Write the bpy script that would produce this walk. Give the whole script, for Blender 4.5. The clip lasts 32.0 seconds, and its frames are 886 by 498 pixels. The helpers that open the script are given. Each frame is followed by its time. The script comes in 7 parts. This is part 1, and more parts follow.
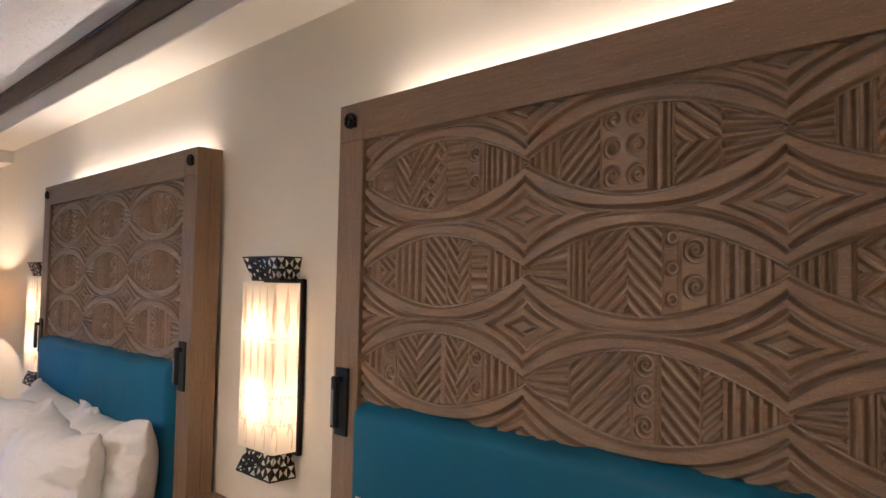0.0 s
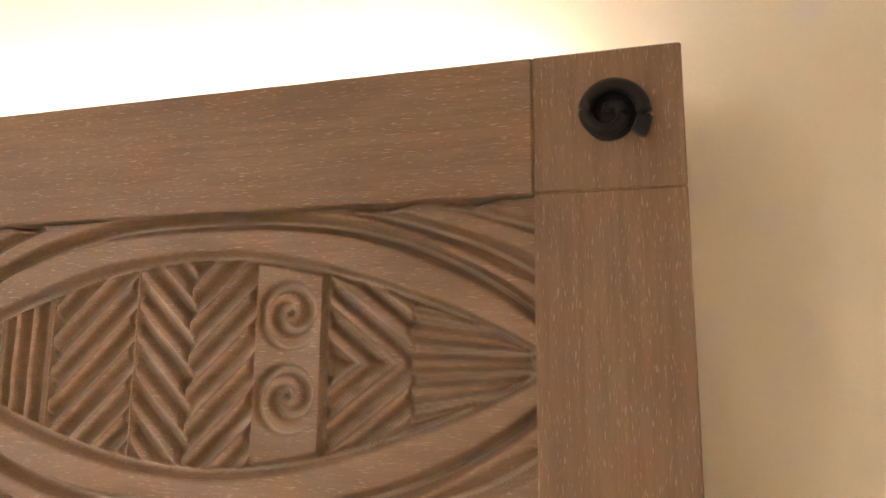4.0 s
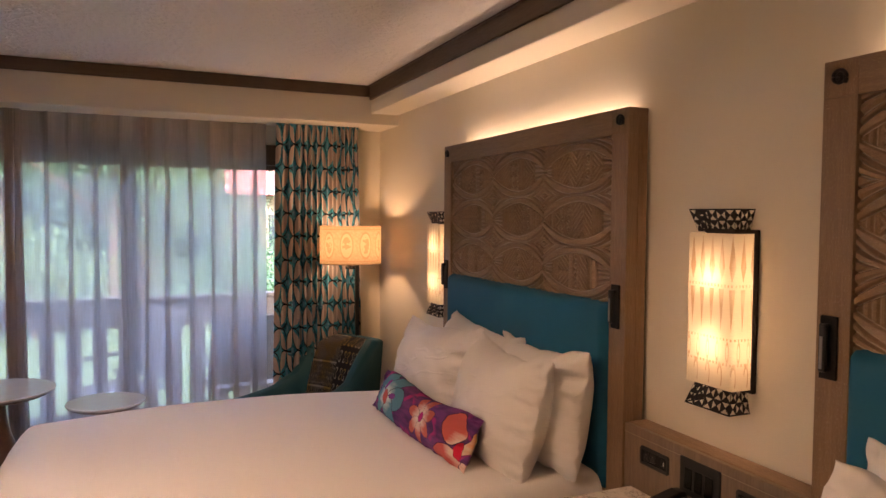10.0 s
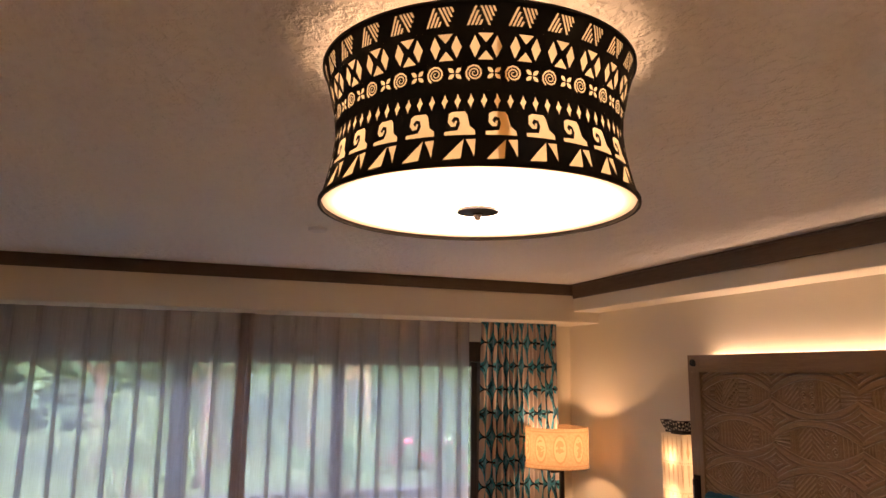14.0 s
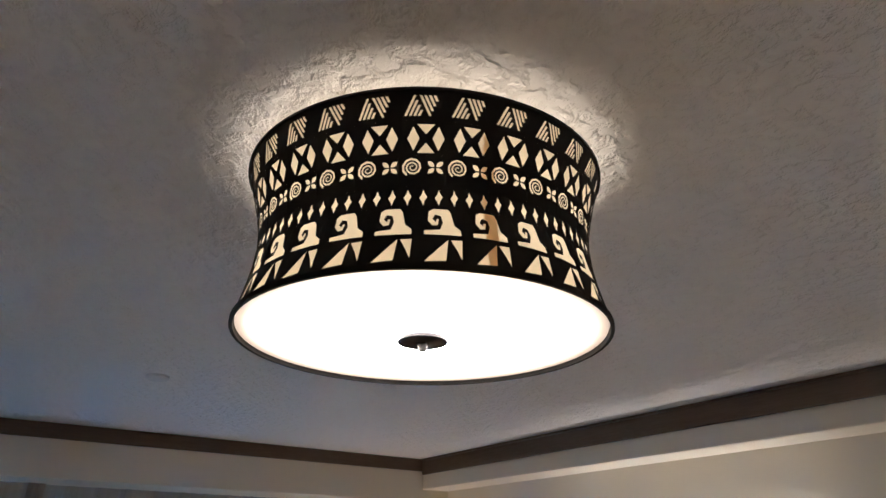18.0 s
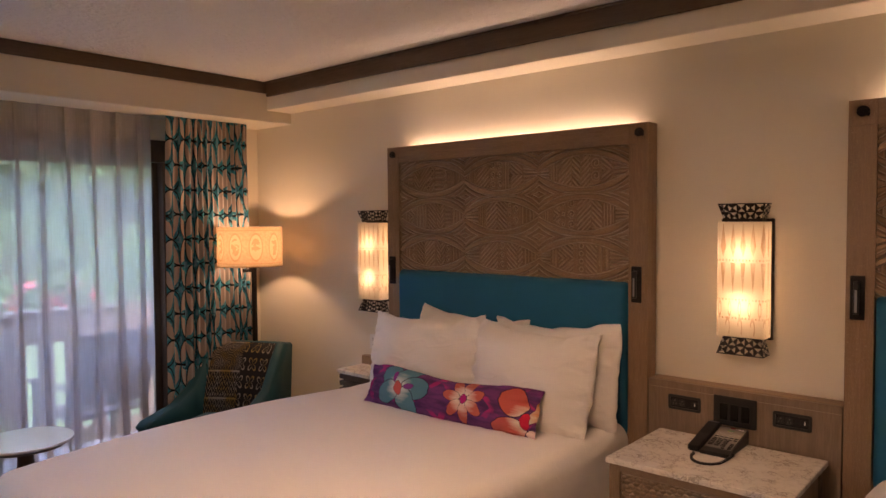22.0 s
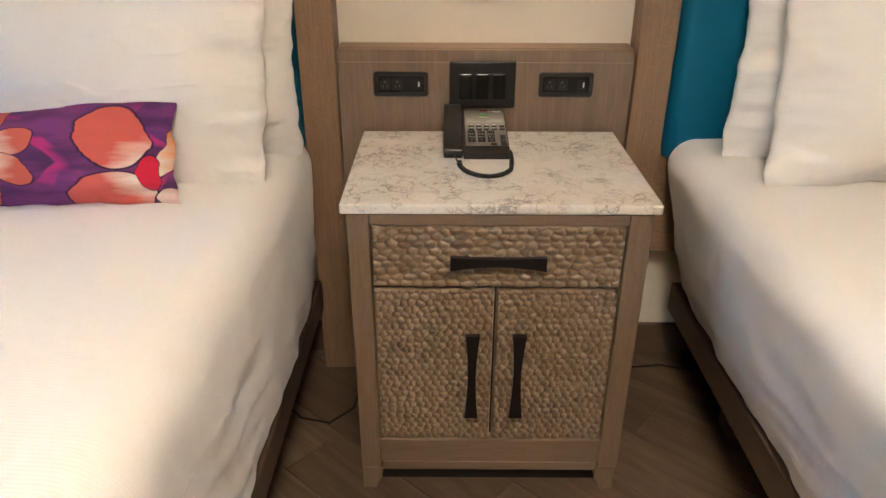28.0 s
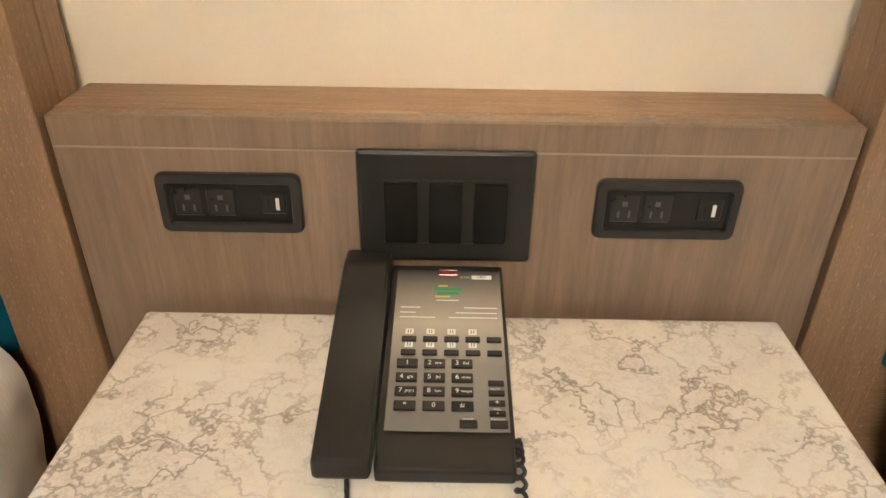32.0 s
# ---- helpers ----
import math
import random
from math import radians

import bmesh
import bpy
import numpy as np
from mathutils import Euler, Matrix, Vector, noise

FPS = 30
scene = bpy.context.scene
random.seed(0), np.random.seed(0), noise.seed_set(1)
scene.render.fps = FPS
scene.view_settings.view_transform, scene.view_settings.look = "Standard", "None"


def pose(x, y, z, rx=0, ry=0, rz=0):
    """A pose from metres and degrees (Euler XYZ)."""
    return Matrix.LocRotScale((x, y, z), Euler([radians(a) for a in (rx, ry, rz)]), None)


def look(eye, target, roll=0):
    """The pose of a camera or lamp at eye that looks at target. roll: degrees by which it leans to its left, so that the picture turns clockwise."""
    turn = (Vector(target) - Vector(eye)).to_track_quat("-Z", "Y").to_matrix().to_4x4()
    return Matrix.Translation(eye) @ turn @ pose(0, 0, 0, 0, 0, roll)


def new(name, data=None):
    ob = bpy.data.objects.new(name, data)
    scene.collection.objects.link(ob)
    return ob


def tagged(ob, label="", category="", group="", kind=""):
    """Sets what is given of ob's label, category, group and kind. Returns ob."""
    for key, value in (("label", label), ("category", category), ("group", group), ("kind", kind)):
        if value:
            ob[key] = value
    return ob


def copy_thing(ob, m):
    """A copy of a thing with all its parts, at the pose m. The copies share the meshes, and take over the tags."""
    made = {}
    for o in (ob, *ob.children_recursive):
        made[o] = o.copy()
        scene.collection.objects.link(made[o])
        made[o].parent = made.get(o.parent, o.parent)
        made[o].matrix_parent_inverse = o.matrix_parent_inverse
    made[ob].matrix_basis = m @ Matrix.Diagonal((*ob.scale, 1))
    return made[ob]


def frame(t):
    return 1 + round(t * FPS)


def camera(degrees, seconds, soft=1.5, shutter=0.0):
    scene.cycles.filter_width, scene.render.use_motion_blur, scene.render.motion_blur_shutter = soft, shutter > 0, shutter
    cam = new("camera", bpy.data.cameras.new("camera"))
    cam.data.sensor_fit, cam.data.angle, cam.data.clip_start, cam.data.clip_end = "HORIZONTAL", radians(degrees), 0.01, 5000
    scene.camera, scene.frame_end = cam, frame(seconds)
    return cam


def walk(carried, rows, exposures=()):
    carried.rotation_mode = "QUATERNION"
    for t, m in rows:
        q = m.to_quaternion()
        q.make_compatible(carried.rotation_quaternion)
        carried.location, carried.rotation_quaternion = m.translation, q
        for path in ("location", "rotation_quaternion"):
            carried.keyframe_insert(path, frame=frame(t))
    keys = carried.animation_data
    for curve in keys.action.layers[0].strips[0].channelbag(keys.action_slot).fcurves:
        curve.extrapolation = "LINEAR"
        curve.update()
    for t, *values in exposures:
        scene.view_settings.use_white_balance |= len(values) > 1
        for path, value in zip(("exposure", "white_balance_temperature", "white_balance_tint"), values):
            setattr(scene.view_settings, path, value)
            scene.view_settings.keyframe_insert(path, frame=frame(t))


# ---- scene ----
cam = camera(64.6, 32.0)
PATH = [
    (0, (1.725, -1.097, 1.634), (0.31, 0.313, 1.731), 1.1),
    (0.5, (1.739, -1.107, 1.638), (0.42, 0.395, 1.716), 1.1),
    (1, (1.751, -1.118, 1.651), (0.591, 0.509, 1.733), 1.0),
    (1.5, (1.768, -1.106, 1.663), (0.764, 0.621, 1.768), 0.9),
    (2, (1.802, -1.05, 1.683), (0.945, 0.752, 1.823), 0.9),
    (2.5, (1.848, -0.907, 1.706), (1.145, 0.955, 1.908), 0.8),
    (3, (1.876, -0.745, 1.744), (1.307, 1.153, 2.011), 0.3),
    (3.4, (1.902, -0.626, 1.778), (1.346, 1.265, 2.114), 0.6),
    (4, (1.913, -0.518, 1.857), (1.384, 1.382, 2.188), 0.4),
    (4.4, (1.865, -0.469, 1.894), (1.59, 1.484, 2.224), -0.7),
    (6.5, (1.838, -0.871, 1.784), (1.565, 1.084, 2.104), -0.2),
    (7, (1.843, -0.984, 1.748), (1.476, 0.972, 1.946), -0.2),
    (7.5, (1.828, -1.037, 1.742), (1.23, 0.871, 1.751), -0.7),
    (8, (1.743, -1.121, 1.643), (0.866, 0.675, 1.722), 0.3),
    (8.5, (1.707, -1.265, 1.644), (0.476, 0.311, 1.657), 0.4),
    (9, (1.665, -1.417, 1.648), (0.155, -0.107, 1.605), 0.5),
    (9.5, (1.622, -1.536, 1.658), (-0.082, -0.491, 1.58), 0.5),
    (10, (1.587, -1.645, 1.669), (-0.245, -0.849, 1.577), 0.4),
    (10.5, (1.596, -1.796, 1.683), (-0.307, -1.186, 1.598), 0.5),
    (11, (1.6, -1.994, 1.702), (-0.337, -1.497, 1.649), 0.8),
    (11.5, (1.597, -2.152, 1.74), (-0.352, -1.704, 1.743), 0.4),
    (12, (1.552, -2.285, 1.795), (-0.398, -1.846, 1.874), 0.4),
    (12.5, (1.507, -2.43, 1.834), (-0.434, -1.972, 1.99), 0.5),
    (13, (1.474, -2.571, 1.871), (-0.449, -2.063, 2.084), 0.9),
    (13.5, (1.358, -2.638, 1.909), (-0.534, -2.053, 2.186), 0.6),
    (14, (1.203, -2.645, 1.944), (-0.651, -1.98, 2.291), 0.7),
    (14.5, (1.038, -2.656, 1.993), (-0.765, -1.91, 2.432), 0.7),
    (15, (0.892, -2.633, 2.039), (-0.853, -1.82, 2.58), 0.9),
    (15.5, (0.752, -2.571, 2.079), (-0.929, -1.701, 2.726), 0.8),
    (17.5, (0.781, -2.649, 2.022), (-0.724, -1.654, 2.884), 0.7),
    (18, (0.913, -2.733, 1.917), (-0.586, -1.699, 2.744), 0.3),
    (18.5, (1.063, -2.811, 1.833), (-0.447, -1.734, 2.582), 0.3),
    (19, (1.18, -2.867, 1.786), (-0.351, -1.741, 2.411), 0.2),
    (19.5, (1.199, -2.918, 1.746), (-0.345, -1.742, 2.23), 0.1),
    (20, (1.129, -2.967, 1.711), (-0.405, -1.731, 2.056), -0.0),
    (20.5, (0.995, -2.996, 1.685), (-0.504, -1.69, 1.902), -0.1),
    (21, (0.928, -3.0, 1.652), (-0.512, -1.617, 1.767), -0.2),
    (21.5, (0.925, -2.969, 1.638), (-0.46, -1.527, 1.672), -0.2),
    (22, (0.924, -2.923, 1.644), (-0.39, -1.417, 1.559), -0.4),
    (22.5, (0.904, -2.923, 1.64), (-0.385, -1.399, 1.515), -0.4),
    (23, (0.879, -2.891, 1.61), (-0.376, -1.344, 1.427), -0.4),
    (23.5, (0.789, -2.794, 1.586), (-0.398, -1.208, 1.314), -0.5),
    (24, (0.693, -2.656, 1.571), (-0.403, -1.028, 1.19), -0.6),
    (24.5, (0.583, -2.559, 1.551), (-0.386, -0.88, 1.062), -0.7),
    (25, (0.419, -2.461, 1.533), (-0.376, -0.723, 0.946), -0.6),
    (25.5, (0.289, -2.292, 1.48), (-0.317, -0.503, 0.823), -0.3),
    (27.5, (-0.099, -1.815, 1.307), (-0.147, -0.012, 0.444), 0.1),
    (28, (-0.107, -1.855, 1.304), (-0.111, -0.073, 0.396), 0.2),
    (28.5, (-0.111, -1.898, 1.308), (-0.096, -0.137, 0.36), 0.5),
    (29, (-0.114, -1.838, 1.308), (-0.093, -0.092, 0.333), 0.5),
    (29.5, (-0.098, -1.626, 1.312), (-0.067, 0.12, 0.337), 0.8),
    (30, (-0.083, -1.428, 1.303), (-0.058, 0.319, 0.33), 0.8),
    (30.5, (-0.092, -1.182, 1.283), (-0.08, 0.569, 0.317), 0.7),
    (31, (-0.057, -0.949, 1.252), (-0.061, 0.792, 0.268), 0.6),
    (31.5, (-0.022, -0.769, 1.216), (-0.025, 0.96, 0.21), 0.7),
    (32, (-0.013, -0.693, 1.174), (-0.02, 1.034, 0.165), 0.8),
]
EXPOSURES = [
    (0.0, 5.65, 5350, 19), (1.0, 6.25, 5650, 20), (2.0, 6.78, 5900, 20), (3.0, 6.95, 5820, 15), (4.0, 7.02, 5800, 15), (6.5, 5.68, 5350, 14), (7.0, 5.66, 5350, 14), (8.0, 6.96, 5250, 13), (9.2, 5.42, 4900, 7), (10.0, 4.95, 7700, 35),
    (12.0, 5.00, 9000, 44), (13.5, 4.97, 9100, 46), (15.0, 4.79, 6400, 17), (18.8, 4.80, 5000, 12), (20.0, 4.80, 6100, 21), (21.0, 4.84, 7300, 37), (22.2, 4.86, 7800, 38), (22.8, 4.88, 7800, 35), (24.0, 5.05, 8500, 21), (25.0, 5.42, 5950, 11),
    (28.0, 5.98, 5500, 9), (30.5, 6.00, 5950, 7), (32.0, 6.52, 5650, 7),
]
walk(cam, [(t, look(eye, target, roll)) for t, eye, target, roll in PATH], EXPOSURES)

# ---- world and large lights ----
world = bpy.data.worlds.new("world")
scene.world = world
world.use_nodes = True
_n, _l = world.node_tree.nodes, world.node_tree.links
_sky = _n.new("ShaderNodeTexSky")
_sky.sky_type, _sky.sun_disc = "NISHITA", False
_sky.sun_elevation, _sky.sun_rotation = radians(38), radians(73)
_n["Background"].inputs["Strength"].default_value = 0.13
_l.new(_sky.outputs["Color"], _n["Background"].inputs["Color"])
sun = new("sun", bpy.data.lights.new("sun", "SUN"))
sun.data.energy, sun.data.angle, sun.data.color = 0.9, radians(25), (0.62, 0.84, 1.0)
sun.matrix_world = look((14, 6, 16), (-6, 0, 0))


def lamp(name, kind, place, watts, colour, radius=0.03):
    li = bpy.data.lights.new(name, kind)
    li.energy, li.color = watts, colour
    if kind == "POINT":
        li.shadow_soft_size = radius
    ob = new(name, li)
    ob.location = place
    return ob


WARM = (1.0, 0.705, 0.40)
COOLWARM = (1.0, 0.75, 0.48)

# ---- building helpers ----
def finish(name, me, material, parent=None, label="", smooth=False):
    ob = new(name, me)
    if material is not None and not me.materials:
        me.materials.append(material)
    if smooth:
        me.polygons.foreach_set("use_smooth", [True] * len(me.polygons))
    if parent is not None:
        ob.parent = parent
    if label:
        ob["label"] = label
    return ob


def part(name, bm, material, parent=None, label="", smooth=False):
    me = bpy.data.meshes.new(name)
    bmesh.ops.recalc_face_normals(bm, faces=bm.faces)
    bm.to_mesh(me)
    bm.free()
    return finish(name, me, material, parent, label, smooth)


def thing(name, label, category, place=(0, 0, 0), turn=0, group="", kind=""):
    ob = new(name)
    ob.empty_display_size = 0.05
    ob.location, ob.rotation_euler = place, (0, 0, radians(turn))
    return tagged(ob, label, category, group, kind)


def add_box(bm, x0, x1, y0, y1, z0, z1, bevel=0.0, segments=1):
    r = bmesh.ops.create_cube(bm, size=1.0)
    vs = r["verts"]
    for v in vs:
        v.co = Vector((x0 + (v.co.x + 0.5) * (x1 - x0), y0 + (v.co.y + 0.5) * (y1 - y0), z0 + (v.co.z + 0.5) * (z1 - z0)))
    if bevel:
        es = list({e for v in vs for e in v.link_edges})
        bmesh.ops.bevel(bm, geom=es, offset=bevel, segments=segments, profile=0.5, affect="EDGES")
    return bm


def box(x0, x1, y0, y1, z0, z1, bevel=0.0, segments=1):
    return add_box(bmesh.new(), x0, x1, y0, y1, z0, z1, bevel, segments)


def lathe(profile, steps=32, centre=(0, 0, 0), closed=False):
    """A turned shape from (radius, height) pairs."""
    bm = bmesh.new()
    rings = []
    for r, z in profile:
        if r < 1e-6:
            rings.append([bm.verts.new((centre[0], centre[1], centre[2] + z))])
        else:
            rings.append([bm.verts.new((centre[0] + r * math.cos(2 * math.pi * i / steps), centre[1] + r * math.sin(2 * math.pi * i / steps), centre[2] + z)) for i in range(steps)])
    for a, b in zip(rings, rings[1:] + ([rings[0]] if closed else [])):
        for i in range(steps):
            j = (i + 1) % steps
            if len(a) == 1 and len(b) == 1:
                continue
            if len(a) == 1:
                bm.faces.new((a[0], b[j], b[i]))
            elif len(b) == 1:
                bm.faces.new((a[i], a[j], b[0]))
            else:
                bm.faces.new((a[i], a[j], b[j], b[i]))
    return bm


def tube(points, radius, sides=8, bm=None, closed=False):
    """A round bar along a line of points."""
    bm = bm or bmesh.new()
    pts = [Vector(p) for p in points]
    rings = []
    up = Vector((0, 0, 1))
    for i, p in enumerate(pts):
        if closed:
            d = pts[(i + 1) % len(pts)] - pts[i - 1]
        else:
            d = pts[min(i + 1, len(pts) - 1)] - pts[max(i - 1, 0)]
        d.normalize()
        a = d.cross(up)
        if a.length < 1e-3:
            a = d.cross(Vector((1, 0, 0)))
        a.normalize()
        b = d.cross(a)
        r = radius[i] if isinstance(radius, (list, tuple)) else radius
        rings.append([bm.verts.new(p + r * (a * math.cos(t) + b * math.sin(t))) for t in (2 * math.pi * k / sides for k in range(sides))])
    pairs = list(zip(rings, rings[1:])) + ([(rings[-1], rings[0])] if closed else [])
    for p, q in pairs:
        for k in range(sides):
            bm.faces.new((p[k], p[(k + 1) % sides], q[(k + 1) % sides], q[k]))
    if not closed:
        bm.faces.new(rings[0][::-1])
        bm.faces.new(rings[-1])
    return bm


def sheet(co, shape, uv=None, wrap=False):
    """A mesh from a grid of places (rows x columns x 3)."""
    n, m = shape
    me = bpy.data.meshes.new("sheet")
    idx = np.arange(n * m).reshape(n, m)
    cols = np.arange(m) if wrap else np.arange(m - 1)
    a = idx[:-1][:, cols].ravel()
    b = idx[:-1][:, (cols + 1) % m].ravel()
    c = idx[1:][:, (cols + 1) % m].ravel()
    d = idx[1:][:, cols].ravel()
    faces = np.stack([a, b, c, d], 1).astype(np.int32)
    me.vertices.add(n * m)
    me.vertices.foreach_set("co", np.asarray(co, np.float32).ravel())
    me.loops.add(faces.size)
    me.loops.foreach_set("vertex_index", faces.ravel())
    me.polygons.add(len(faces))
    me.polygons.foreach_set("loop_start", np.arange(0, faces.size, 4, dtype=np.int32))
    me.polygons.foreach_set("use_smooth", np.ones(len(faces), dtype=bool))
    if uv is not None:
        layer = me.uv_layers.new(name="UVMap")
        layer.data.foreach_set("uv", np.asarray(uv, np.float32).reshape(-1, 2)[faces.ravel()].ravel())
    me.update(calc_edges=True)
    me.validate()
    return me


def fbm2(x, y, scale=1.0, octaves=3, seed=0.0):
    """Smooth noise over arrays, from summed sines."""
    out, amp = np.zeros_like(np.asarray(x, float)), 1.0
    rng = np.random.RandomState(int(seed) + 11)
    for k in range(octaves):
        for _ in range(4):
            a, p = rng.rand(2) * 2 * math.pi
            f = scale * 2**k * (0.7 + 0.6 * rng.rand())
            out = out + amp * 0.25 * np.sin(f * (x * math.cos(a) + y * math.sin(a)) + p + 1.3 * np.sin(0.5 * f * (y * math.cos(a) - x * math.sin(a)) + 2 * p))
        amp *= 0.5
    return out


# ---- materials ----
class Nodes:
    """A short way to write node trees."""

    def __init__(self, name, roughness=0.5, colour=(0.5, 0.5, 0.5), metal=0.0, specular=0.5):
        self.mat = bpy.data.materials.new(name)
        self.mat.use_nodes = True
        self.tree = self.mat.node_tree
        self.n, self.l = self.tree.nodes, self.tree.links
        self.bsdf = self.n["Principled BSDF"]
        self.out = self.n["Material Output"]
        self.put("Roughness", roughness)
        self.put("Metallic", metal)
        self.put("Specular IOR Level", specular)
        self.put("Base Color", colour if not isinstance(colour, tuple) else (*colour, 1))

    def put(self, socket, value):
        s = self.bsdf.inputs[socket]
        if hasattr(value, "is_output"):
            self.l.new(value, s)
        else:
            s.default_value = value
        return self

    def node(self, kind, inputs=None, operation="", data_type="", blend_type=""):
        nd = self.n.new(kind)
        if data_type:
            nd.data_type = data_type
        if operation:
            nd.operation = operation
        if blend_type:
            nd.blend_type = blend_type
        for k, v in (inputs or {}).items():
            if hasattr(v, "is_output"):
                self.l.new(v, nd.inputs[k])
            else:
                nd.inputs[k].default_value = v
        return nd

    def coord(self, which="Object", scale=(1, 1, 1), turn=(0, 0, 0), shift=(0, 0, 0)):
        c = self.node("ShaderNodeTexCoord")
        m = self.node("ShaderNodeMapping", {"Vector": c.outputs[which], "Scale": scale, "Rotation": turn, "Location": shift})
        return m.outputs["Vector"]

    def world(self, scale=(1, 1, 1), turn=(0, 0, 0)):
        g = self.node("ShaderNodeNewGeometry")
        m = self.node("ShaderNodeMapping", {"Vector": g.outputs["Position"], "Scale": scale, "Rotation": turn})
        return m.outputs["Vector"]

    def noise(self, vec, scale, detail=4.0, rough=0.55, distortion=0.0):
        return self.node("ShaderNodeTexNoise", {"Vector": vec, "Scale": scale, "Detail": detail, "Roughness": rough, "Distortion": distortion}).outputs["Fac"]

    def ramp(self, fac, stops, mode="LINEAR"):
        r = self.node("ShaderNodeValToRGB", {"Fac": fac})
        r.color_ramp.interpolation = mode
        e = r.color_ramp.elements
        while len(e) < len(stops):
            e.new(0.5)
        for s, (p, c) in zip(e, stops):
            s.position, s.color = p, ((c, c, c, 1) if not isinstance(c, tuple) else (*c, 1))
        return r.outputs["Color"]

    def mix(self, fac, a, b, kind="MIX"):
        m = self.node("ShaderNodeMix", data_type="RGBA", blend_type=kind)
        for i, v in ((0, fac), (6, a), (7, b)):
            if hasattr(v, "is_output"):
                self.l.new(v, m.inputs[i])
            else:
                m.inputs[i].default_value = v if not isinstance(v, tuple) else (*v, 1)
        return m.outputs[2]

    def math(self, op, a, b=0.0, c=0.0):
        m = self.node("ShaderNodeMath", operation=op)
        for i, v in enumerate((a, b, c)):
            if hasattr(v, "is_output"):
                self.l.new(v, m.inputs[i])
            else:
                m.inputs[i].default_value = v
        return m.outputs[0]

    def bump(self, height, strength=0.3, distance=0.002):
        b = self.node("ShaderNodeBump", {"Height": height, "Strength": strength, "Distance": distance})
        self.l.new(b.outputs["Normal"], self.bsdf.inputs["Normal"])
        return self

    def rand(self):
        return self.node("ShaderNodeObjectInfo").outputs["Random"]


def plaster(name, colour, grain=0.25, rough=0.75):
    s = Nodes(name, rough)
    v = s.world()
    big = s.noise(v, 1.3, 3)
    fine = s.noise(v, 260, 3)
    s.put("Base Color", s.mix(s.math("MULTIPLY", big, 0.5), colour, tuple(c * 0.88 for c in colour)))
    s.bump(fine, grain, 0.0008)
    return s.mat


def wood(name, base, dark, fleck, axis="Z", rough=0.55, fleck_amount=0.5, grain=1.0, worn=0.0):
    """Open-grained, limed timber: long streaks, darker bands and pale flecks in the pores."""
    s = Nodes(name, rough)
    long = {"X": (1, 14, 14), "Y": (14, 1, 14), "Z": (14, 14, 1)}[axis]
    v = s.coord("Object", scale=long)
    bands = s.noise(v, 2.6, 5, 0.6, 0.6)
    streak = s.noise(v, 14.0, 4, 0.65)
    pores = s.noise(s.coord("Object", scale=tuple(13.0 if k > 1 else 1.6 for k in long)), 84.0, 2, 0.5)
    cloud = s.noise(s.coord("Object"), 2.2, 3)
    c = s.mix(s.ramp(bands, [(0.3, 0.0), (0.7, 1.0)]), base, dark)
    c = s.mix(s.math("MULTIPLY", s.ramp(streak, [(0.42, 0.0), (0.62, 1.0)]), 0.45), c, tuple(v * 0.72 for v in dark))
    c = s.mix(s.math("MULTIPLY", s.ramp(cloud, [(0.35, 0.0), (0.75, 1.0)]), 0.3), c, tuple(min(1, v * 1.25) for v in base))
    f = s.math("MULTIPLY", s.ramp(pores, [(0.62, 0.0), (0.67, 1.0)]), fleck_amount)
    c = s.mix(f, c, fleck)
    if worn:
        # rubbed limewash on the sharp ridges, which also paints highlights along the carving
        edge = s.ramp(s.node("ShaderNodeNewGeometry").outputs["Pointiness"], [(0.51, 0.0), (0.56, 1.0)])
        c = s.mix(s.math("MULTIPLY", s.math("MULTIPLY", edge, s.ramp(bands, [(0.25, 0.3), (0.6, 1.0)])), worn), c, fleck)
    s.put("Base Color", c)
    s.put("Roughness", s.math("ADD", s.math("MULTIPLY", streak, 0.25), rough - 0.12))
    s.bump(s.math("SUBTRACT", streak, s.math("MULTIPLY", f, 0.6)), 0.22 * grain, 0.0008)
    return s.mat


def plain(name, colour, rough=0.5, metal=0.0, spec=0.5, wear=0.12, scale=40.0, bump=0.05):
    s = Nodes(name, rough, colour, metal, spec)
    v = s.coord("Object")
    n = s.noise(v, scale, 4)
    s.put("Base Color", s.mix(s.math("MULTIPLY", n, wear), colour, tuple(min(1.0, c * 1.6 + 0.02) for c in colour)))
    s.put("Roughness", s.math("ADD", s.math("MULTIPLY", n, 0.2), rough - 0.1))
    if bump:
        s.bump(s.noise(v, scale * 9, 2), bump, 0.0005)
    return s.mat


